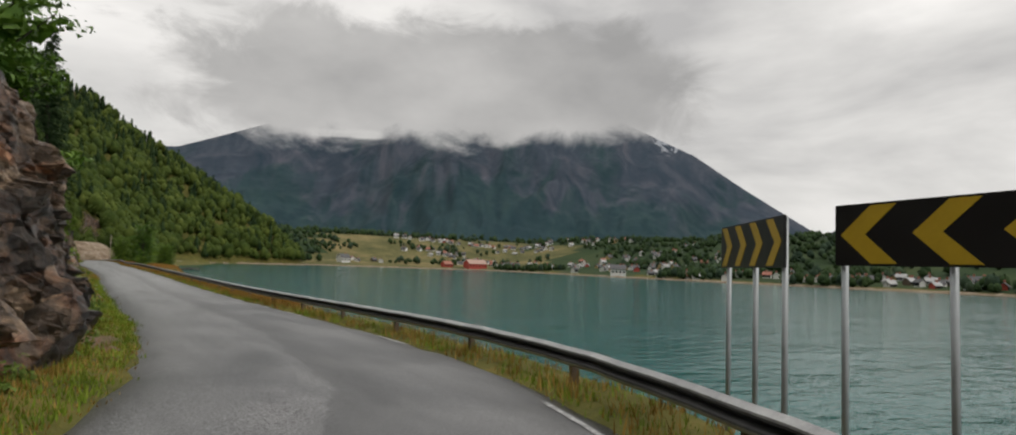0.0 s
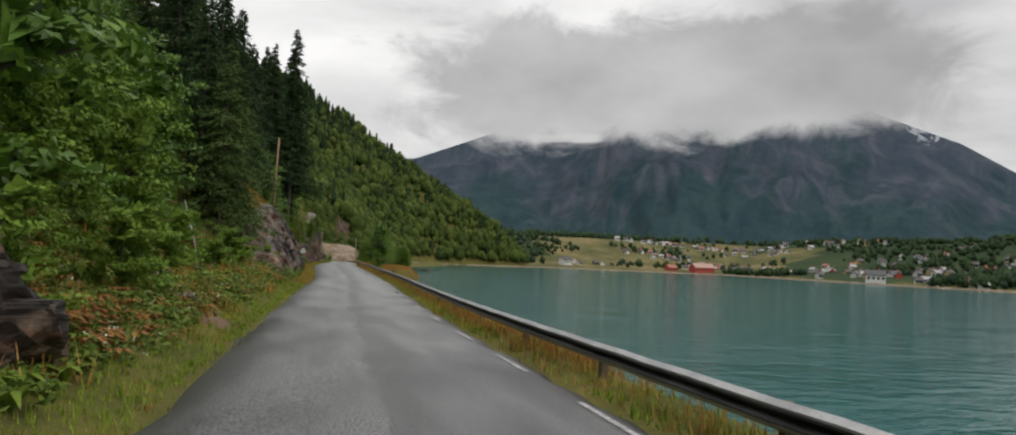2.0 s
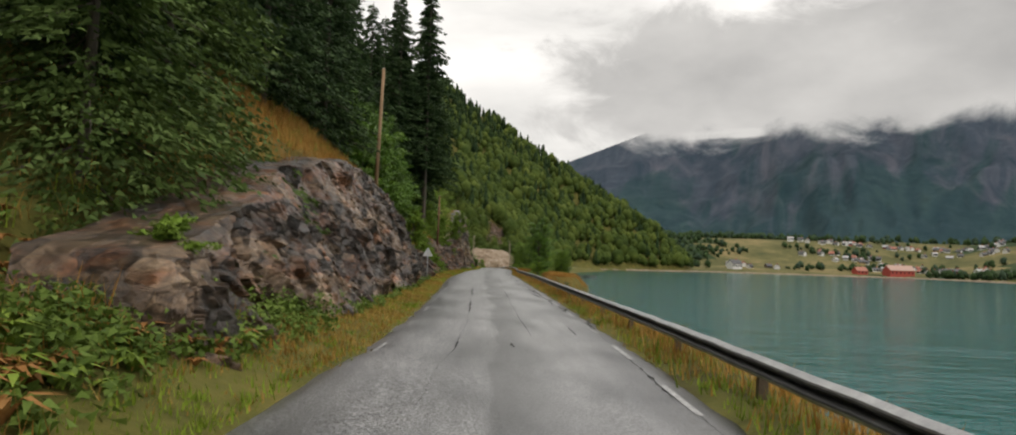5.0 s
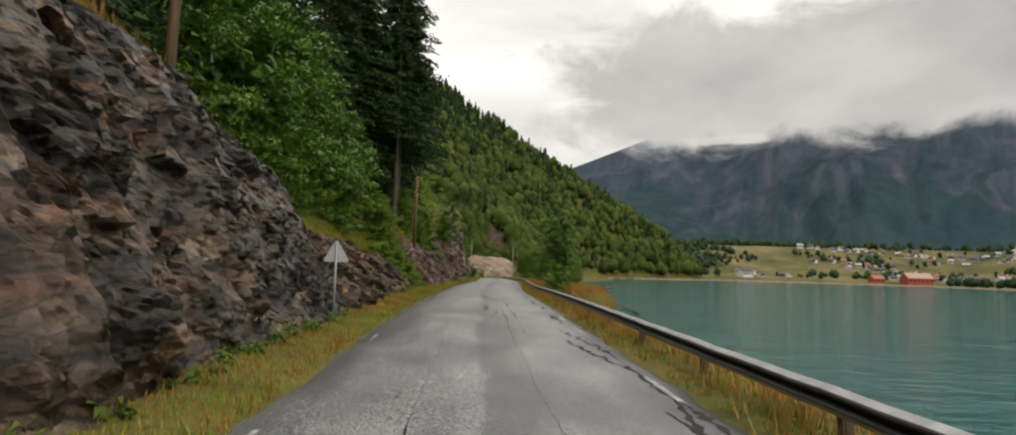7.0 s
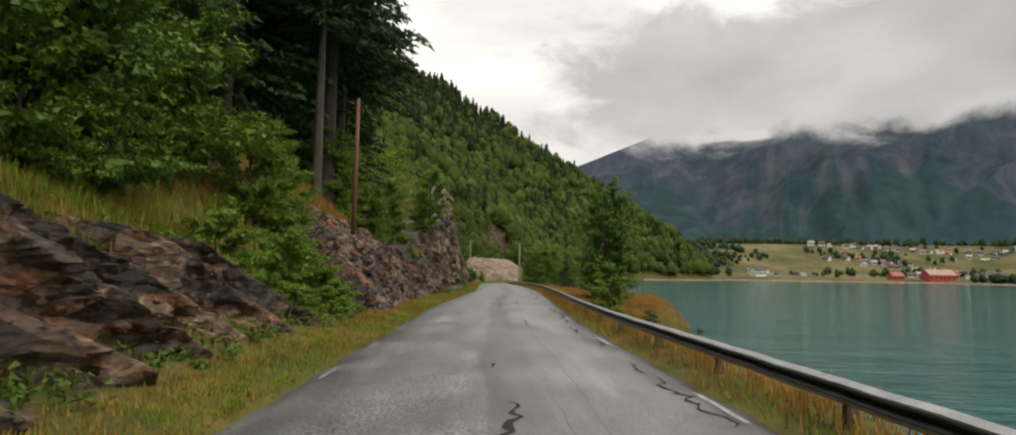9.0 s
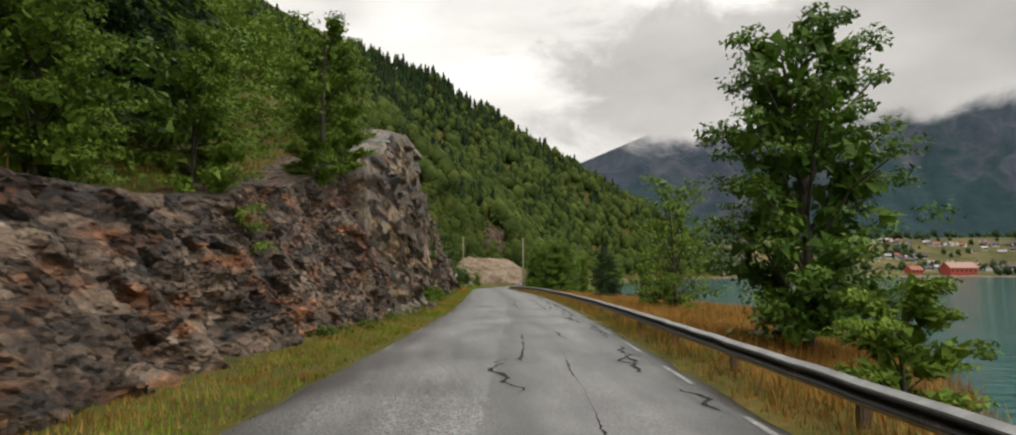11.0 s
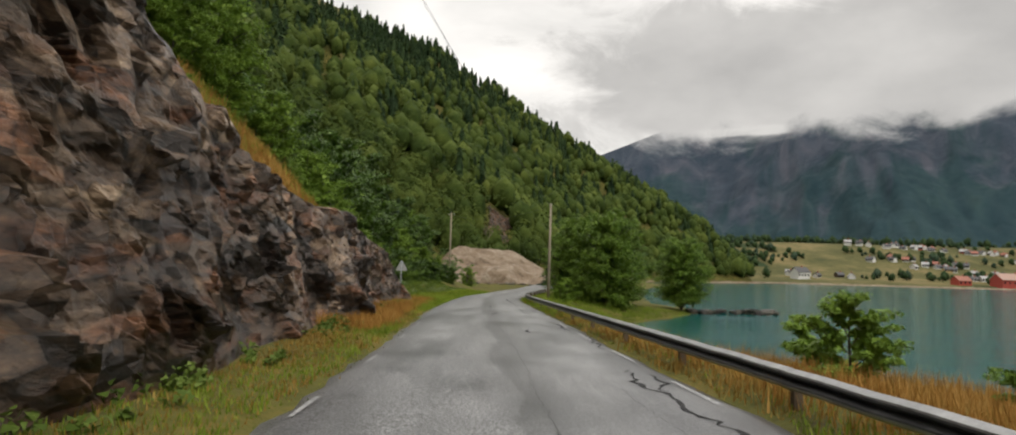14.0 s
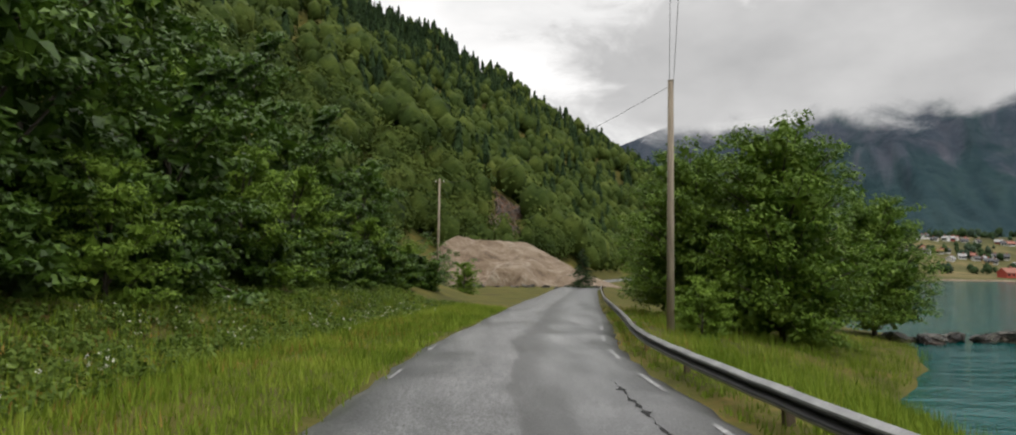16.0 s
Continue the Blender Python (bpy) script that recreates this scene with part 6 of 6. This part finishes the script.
# ---- stones and gravel ----
def stone_mesh(seed, mat):
    r = np.random.default_rng(seed)
    bm = bmesh.new()
    bmesh.ops.create_icosphere(bm, subdivisions=3, radius=1.0)
    cuts = r.normal(size=(9, 3))
    cuts /= np.linalg.norm(cuts, axis=1)[:, None]
    for v in bm.verts:
        for c in cuts:
            over = v.co.dot(Vector(c)) - 0.6
            if over > 0:
                v.co -= Vector(c) * over
        v.co *= 1 + 0.02 * r.normal()
    me = bpy.data.meshes.new("stone")
    bm.to_mesh(me)
    bm.free()
    me.materials.append(mat)
    return me


STONE = plain("grey_shore_stone", (0.27, 0.24, 0.2), 0.7)
STONES = [stone_mesh(k, PALE if k % 2 else ROCK) for k in range(6)]


def build_stones():
    r = np.random.default_rng(81)
    def lay(x, y, z, s, group, label, dark=False):
        ob = tagged(new("stone", STONES[r.integers(6) // 2 * 2 if dark else r.integers(6)]), label, "stone", group)
        ob.matrix_basis = pose(x, y, z, r.uniform(-20, 20), r.uniform(-20, 20), r.uniform(0, 360)) @ Matrix.Diagonal((s * r.uniform(0.8, 1.6), s * r.uniform(0.7, 1.2), s * r.uniform(0.4, 0.7), 1))
    for k in range(46):
        t = r.random()
        lay(30.5 + 11 * t + r.normal(0, 0.3), 205.8 + 1.2 * t + r.normal(0, 0.7), WATER_Z + 0.05 + 0.2 * r.random(), r.uniform(0.35, 0.9), "stones of the spit", "brown-grey boulder of a low spit in the lake")
    for k in range(40):
        y = r.uniform(-50, 175)
        x = float(right_edge(y) + np.interp(y, SY, SW)) + r.normal(-0.2, 0.5)
        lay(x, y, WATER_Z + 0.05, r.uniform(0.15, 0.45), "stones along the shore", "grey stone at the waterline")
    for k in range(30):
        y = r.uniform(-40, -24)
        u = r.uniform(0.9, 1.7)
        lay(float(left_edge(y)) - u, y, float(road_z(y)) + 0.02 + 0.1 * u, r.uniform(0.05, 0.2), "rubble at the bend", "brown-grey rubble lying below the rock", True)
    for k in range(190):
        y = r.uniform(105.5, 113.5)
        u = 0.95 + 1.2 * r.random() ** 0.8
        lay(float(left_edge(y)) - u, y, float(road_z(y)) + max(0, u - 1.0) * 0.75, r.uniform(0.04, 0.17), "pale rubble below the rock wall", "pale grey angular rubble heaped below the rock wall")
    for k in range(40):
        x = r.uniform(3, 24)
        lay(x, 254 + 0.25 * x + r.normal(0, 1.5), -1.6 + 0.2 * r.random(), r.uniform(0.2, 0.6), "stones at the gravel bank", "tan stone at the foot of the gravel bank")
    for k in range(34):
        y = r.choice([r.uniform(-40, -24), r.uniform(10, 44), r.uniform(104, 163)])
        x = float(left_edge(y)) - r.uniform(1.5, 2.1)
        lay(x, y, float(road_z(y)) + 0.02, r.uniform(0.08, 0.28), "fallen stones under the rock", "fallen rock lying at the foot of the rock face", True)


build_stones()


def build_boulder():
    ob = tagged(new("boulder", stone_mesh(17, STONE)), "weathered tan boulder standing in the shallow water", "boulder")
    ob.matrix_basis = pose(18.5, 181.2, WATER_Z + 0.15, 8, -5, 40) @ Matrix.Diagonal((0.55, 0.45, 0.5, 1))


build_boulder()


def build_earth_patch(x0, y0, rx, ry, seed):
    """A small slip of bare earth in the bank."""
    u, v = np.meshgrid(np.linspace(0, 1, 14), np.linspace(0, 6.283, 29), indexing="ij")
    edge = 1 + 0.18 * np.sin(3 * v + seed) + 0.1 * np.sin(7 * v)
    x, y = x0 + rx * u * edge * np.cos(v), y0 + ry * u * edge * np.sin(v)
    z = ground_z(x, y) + 0.05 + 0.06 * waves(x, y, 0.25, seed) - 0.3 * u ** 6
    tagged(new("earth_patch", mesh("earth_patch", np.stack([x, y, z], -1).reshape(-1, 3), grid_faces(14, 29), EARTH)), "bare brown earth slip in the roadside bank", "earth", kind="structure")


build_earth_patch(-0.75, -14.6, 0.75, 1.5, 3)
build_earth_patch(-1.2, -29.5, 0.8, 2.4, 5)
EARTHSTONE = tagged(new("boulder", stone_mesh(23, RUST)), "brown boulder showing in the bare earth of the bank", "boulder")
EARTHSTONE.matrix_basis = pose(-1.1, -14.2, float(ground_z(-1.1, -14.2)) + 0.08, 10, 5, 30) @ Matrix.Diagonal((0.32, 0.4, 0.24, 1))


def build_gravel_bank():
    """A dug gravel bank at the bend: an uneven raked slope under a flat top, lower towards the lake."""
    u, v = np.meshgrid(np.linspace(0, 1, 110), np.linspace(0, 1, 70), indexing="ij")
    x = -10 + 40 * u
    y = 252 + 6 * np.sin(u * 2.2) + 8 * u + v * 34 + 1.5 * waves(x, 0 * x, 5, 14)
    h = (9.8 - 4.6 * u + 0.7 * waves(x, y, 5, 15)) * step(0.12, 0.34, u) * step(1.0, 0.62, u)
    foot = 0.10 * waves(x, y, 3.0, 3) + 0.04 * waves(x, y, 1.1, 4)
    z = -1.9 + h * np.clip((v + foot) / 0.5, 0, 1) ** 0.85 + (0.22 * waves(x, y, 1.2, 6) + 0.12 * waves(x, y, 0.5, 7)) * step(0.02, 0.2, v) - 4 * step(0.05, 0.0, v)
    me = mesh("gravel_bank", np.stack([x, y, z], -1).reshape(-1, 3), grid_faces(110, 70), GRAVEL, smooth_shade=False)
    tagged(new("gravel_bank", me), "dug tan gravel bank below the slope at the bend", "gravel bank", kind="structure")
    u, v = np.meshgrid(np.linspace(0, 1, 44), np.linspace(0, 1, 44), indexing="ij")
    x = 13.5 + 9 * (u - 0.5) * (0.7 + 0.25 * np.sin(v * 9) + 0.2 * np.sin(v * 3.1)) + 3 * (v - 0.5) + 0.8 * waves(20 * v, 0 * v, 2.0, 3)
    y = 322 + 24 * v
    z = ground_z(x, y) + 0.4 + 1.1 * np.abs(waves(x, y, 1.0, 12)) - 1.6 * (1 - step(0, 0.15, u) * step(1, 0.85, u) * step(0, 0.1, v) * step(1, 0.9, v))
    me = mesh("scree", np.stack([x, y, z], -1).reshape(-1, 3), grid_faces(44, 44), SLABS, smooth_shade=False)
    tagged(new("scree", me), "bare brown landslide scar above the gravel bank", "scree", kind="structure")


build_gravel_bank()


# ---- road wear ----
def build_patches():
    r = np.random.default_rng(91)
    y = 14.0
    while y < 165:
        n = int(r.integers(8, 26))
        u0 = r.choice([0.86, 0.9, 0.88, 0.84, 0.87, 0.53])
        ys = y + np.arange(n) * 0.17
        w = 0.008 + 0.13 * np.sin(np.linspace(0.05, 3.1, n)) * r.uniform(0.05, 1.0, n) * 0.5
        le, re = left_edge(ys), right_edge(ys)
        c = le + (re - le) * (u0 + 0.008 * np.cumsum(r.normal(0, 1, n)) + r.normal(0, 0.006, n))

        def zz(x):
            u = (x - le) / (re - le)
            return road_z(ys) + 0.05 - 0.05 * (2 * u - 1) ** 2 + 0.008 * waves(x, ys, 1.1, 4) + 0.005
        v = np.concatenate([np.stack([c - w, ys, zz(c - w)], 1), np.stack([c + w * 0.7, ys, zz(c + w * 0.7)], 1)])
        part("patch", mesh("patch", v, [(i, i + n, i + n + 1, i + 1) for i in range(n - 1)], PATCH), ROAD)
        y += r.uniform(1.0, 5.0)


build_patches()


def build_pits():
    """Small ragged hollows where the surface has broken away, dark with water."""
    r = np.random.default_rng(93)
    for _ in range(16):
        y0 = r.uniform(4, 150)
        u0 = r.choice([0.33, 0.46, 0.55, 0.62, 0.7, 0.8]) + r.normal(0, 0.03)
        n = int(r.integers(5, 10))
        ys = y0 + np.arange(n) * r.uniform(0.05, 0.4)
        le, re = left_edge(ys), right_edge(ys)
        c = le + (re - le) * u0 + np.cumsum(r.normal(0, 0.035, n))
        w = r.uniform(0.01, 0.04) * np.sin(np.linspace(0.1, 3.05, n)) * r.uniform(0.4, 1.2, n) + 0.004

        def at(x):
            u = (x - le) / (re - le)
            return np.stack([x, ys, road_z(ys) + 0.05 - 0.05 * (2 * u - 1) ** 2 + 0.008 * waves(x, ys, 1.1, 4) + 0.004], 1)
        part("pit", mesh("pit", np.concatenate([at(c - w), at(c + w * 0.8)]), [(i, i + n, i + n + 1, i + 1) for i in range(n - 1)], PATCH), ROAD)


build_pits()


def build_seam(y0, y1, u0, width, seed):
    """A long ragged dark crack along the road."""
    r = np.random.default_rng(seed)
    ys = np.arange(y0, y1, 0.12)
    n = len(ys)
    le, re = left_edge(ys), right_edge(ys)
    c = le + (re - le) * u0 + 0.05 * waves(ys, 0 * ys, 1.1, seed) + r.normal(0, 0.01, n)
    w = width * np.abs(r.normal(0.4, 0.9, n)) * step(0.0, 0.5, waves(ys, 0 * ys, 2.2, seed + 1)) + 0.002

    def at(x):
        u = (x - le) / (re - le)
        return np.stack([x, ys, road_z(ys) + 0.05 - 0.05 * (2 * u - 1) ** 2 + 0.008 * waves(x, ys, 1.1, 4) + 0.004], 1)
    part("crack", mesh("crack", np.concatenate([at(c - w), at(c + w)]), [(i, i + n, i + n + 1, i + 1) for i in range(n - 1)], PATCH), ROAD)


build_seam(98, 128, 0.88, 0.05, 5)
build_seam(92, 150, 0.535, 0.022, 6)
build_seam(12, 60, 0.6, 0.018, 7)
build_seam(6, 44, 0.33, 0.018, 10)
build_seam(40, 95, 0.66, 0.03, 11)
build_seam(150, 178, 0.78, 0.03, 8)
build_seam(-20, 40, 0.9, 0.045, 9)
build_seam(104, 140, 0.74, 0.022, 12)

# ---- village over the lake ----
HWHITE = plain("white_painted_boards", (0.72, 0.72, 0.7), 0.6)
HRED = plain("barn_red_boards", (0.42, 0.065, 0.045), 0.7)
HYEL = plain("ochre_boards", (0.5, 0.36, 0.16), 0.7)
HGREY = plain("brown_stained_boards", (0.12, 0.085, 0.06), 0.7)
ROOFD = plain("dark_roof_tiles", (0.07, 0.07, 0.075), 0.6)
ROOFL = plain("pale_tin_roof", (0.36, 0.36, 0.36), 0.5)
ROOFR = plain("red_roof_tiles", (0.34, 0.13, 0.09), 0.7)
ROOFP = plain("faded_pink_roof_sheets", (0.42, 0.27, 0.22), 0.7)
PANE = plain("dark_window_glass", (0.02, 0.025, 0.03), 0.1)


def build_house(x, y, turn, L, W, H, wall, roof, label, category="house", windows=3):
    z = float(ground_z(x, y))
    ob = tagged(new("house" if category == "house" else category), label, category)
    ob.matrix_basis = pose(x, y, z, 0, 0, turn)
    R = W * 0.42
    out = [(-W / 2, -1.5), (W / 2, -1.5), (W / 2, H), (0, H + R), (-W / 2, H)]
    me = prism_mesh("wall", out, L, wall)
    part("wall", me, ob, "", pose(L / 2, 0, 0, 0, 0, 90))
    t = 0.35
    k = 0.5
    for s in (1, -1):
        o = [(0, H + R + t), (s * (W / 2 + k), H - k * 0.84 + t), (s * (W / 2 + k), H - k * 0.84), (0, H + R)]
        top = part("roof", prism_mesh("roof", o, L + 1, roof), ob, "", pose(L / 2 + 0.5, 0, 0, 0, 0, 90))
    wm = box_mesh("window", 1.4, 0.12, 1.5, PANE)
    for s in (1, -1):
        for i in range(windows):
            part("window", wm, ob, "", pose(-L / 2 + L * (i + 0.5) / windows, s * (W / 2 + 0.02), H * 0.55))
    part("chimney", box_mesh("chimney", 0.8, 0.8, 1.8, ROOFR), top, "", pose(L / 2 + 0.5, 0, 0, 0, 0, 90).inverted() @ pose(L * 0.15, 0, H + R + 0.5))
    return ob


def build_far_shore():
    """A low stony rim between the water and the far land."""
    pts = np.array([(24, 316), (38, 334), (62, 424), (112, 484), (180, 539), (197, 577), (300, 579), (386, 579), (371, 450), (347, 330), (335, 240), (329, 140), (329, 60), (331, -60)], float)
    s = np.concatenate([[0], np.cumsum(np.hypot(*np.diff(pts, axis=0).T))])
    q = np.arange(0, s[-1], 3.0)
    x, y = np.interp(q, s, pts[:, 0]), np.interp(q, s, pts[:, 1])
    dx, dy = np.gradient(x), np.gradient(y)
    n = np.hypot(dx, dy)
    nx, ny = dy / n, -dx / n
    r = np.random.default_rng(111)
    off = np.array([2.5, 1.2, 0.0, -1.5, -3.0])
    z = np.array([-0.6, 0.35, 0.8, 1.0, 0.2]) + WATER_Z
    wob = r.normal(0, 0.35, (len(q), 1)) + 0.8 * np.sin(q / 17)[:, None]
    X = x[:, None] + nx[:, None] * (off + wob)
    Y = y[:, None] + ny[:, None] * (off + wob)
    Z = z + r.normal(0, 0.16, (len(q), 5))
    tagged(new("far_shore", mesh("far_shore", np.stack([X, Y, Z], -1).reshape(-1, 3), grid_faces(len(q), 5), GRAVEL, smooth_shade=False)), "low brown stony shore along the far side of the lake", "shore", kind="structure")


build_far_shore()


def build_village():
    r = np.random.default_rng(101)
    rows = [((400, 800), (640, 735), 40, 9), ((520, 740), (640, 600), 20, 12), ((380, 720), (450, 660), 22, 16), ((405, 640), (470, 590), 12, 14), ((420, 520), (520, 430), 30, 28), ((390, 400), (460, 330), 26, 20), ((365, 310), (380, 190), 22, 14), ((350, 190), (345, 20), 36, 6), ((375, 170), (375, 0), 30, 16), ((250, 650), (300, 625), 6, 8)]
    walls = [HWHITE] * 15 + [HYEL, HRED, HGREY]
    names = {HWHITE: "white", HYEL: "ochre", HRED: "red", HGREY: "brown"}
    for a, b, n, spread in rows:
        for k in range(n):
            t = (k + r.random() * 0.8) / n
            x, y = a[0] + (b[0] - a[0]) * t + r.normal(0, spread), a[1] + (b[1] - a[1]) * t + r.normal(0, spread * 0.6)
            wall = walls[r.integers(len(walls))]
            roof = [ROOFD, ROOFD, ROOFD, ROOFL, ROOFL, ROOFR][r.integers(6)]
            if float(ground_z(x, y)) < WATER_Z + 0.6:
                continue
            k = 0.46 if y < 330 else 0.56
            build_house(x, y, r.uniform(-40, 40) + (90 if r.random() < 0.3 else 0), k * r.uniform(8, 12), k * r.uniform(6.5, 8.5), k * r.uniform(3, 5), wall, roof, names[wall] + " wooden house with a gabled roof in the lakeside village")
    build_house(386, 592, 8, 25, 10, 5.0, HRED, ROOFP, "large red wooden barn with a faded pink roof by the shore", "barn", 6)
    build_house(353, 597, 10, 11, 7, 3.2, HRED, ROOFR, "long red wooden boathouse on the shore", "boathouse", 3)
    build_house(352, 330, -40, 11, 7, 5, HWHITE, ROOFD, "white wooden church with a dark roof by the water", "church", 4)
    build_house(243, 612, 20, 11, 7.5, 5, HWHITE, ROOFD, "large white house on the far shore", "house", 4)


build_village()


def build_village_trees():
    r = np.random.default_rng(103)
    kinds = [far_tree(200 + k, 1.0, 0.42, 30, 0.09, detail=1) for k in range(4)]
    out = ([], [])
    spots = []
    for _ in range(4200):
        y = r.uniform(-120, 900)
        bx = float(np.interp(y, BY, BX)) if y < 610 else 200
        x = bx + 3 + r.random() ** 1.5 * 420
        spots.append((x, y))
    for _ in range(1500):
        b = radians(r.uniform(-2, 75))
        d = r.uniform(880, 1500)
        spots.append((3 + d * math.sin(b), 60 + d * math.cos(b)))
    xs, ys = np.array(spots).T
    d, left = poly_distance(xs, ys, FOOT)
    zs = ground_z(xs, ys)
    lone = waves(xs, ys, 30, 33)
    bearing = np.degrees(np.arctan2(xs - 3, ys - 60))
    # open meadows behind the barn, woods on either side
    meadow = -0.35 + 0.72 * step(20, 25, bearing) * step(44, 36, bearing)
    for i in range(len(xs)):
        if (left[i] and ys[i] > 200 and xs[i] < 190) or zs[i] < WATER_Z + 0.5 or (i < 4200 and lone[i] < meadow[i]):
            continue
        h = r.uniform(3.0, 8.5)
        k, tri = kinds[r.integers(4)]
        if i >= 4200:
            h *= 1.4
        out[int(r.random() < 0.8)].append((k * h + np.array([xs[i], ys[i], zs[i] - 0.3]), tri))
    for trees, mat, label in ((out[0], FARLEAF, "groups of green trees between the far houses"), (out[1], DARKWOOD, "dark trees along the far shore and below the mountain")):
        tagged(new("far_trees", mesh("far_trees", *joined(trees), mat)), label, "trees", kind="stuff")


build_village_trees()
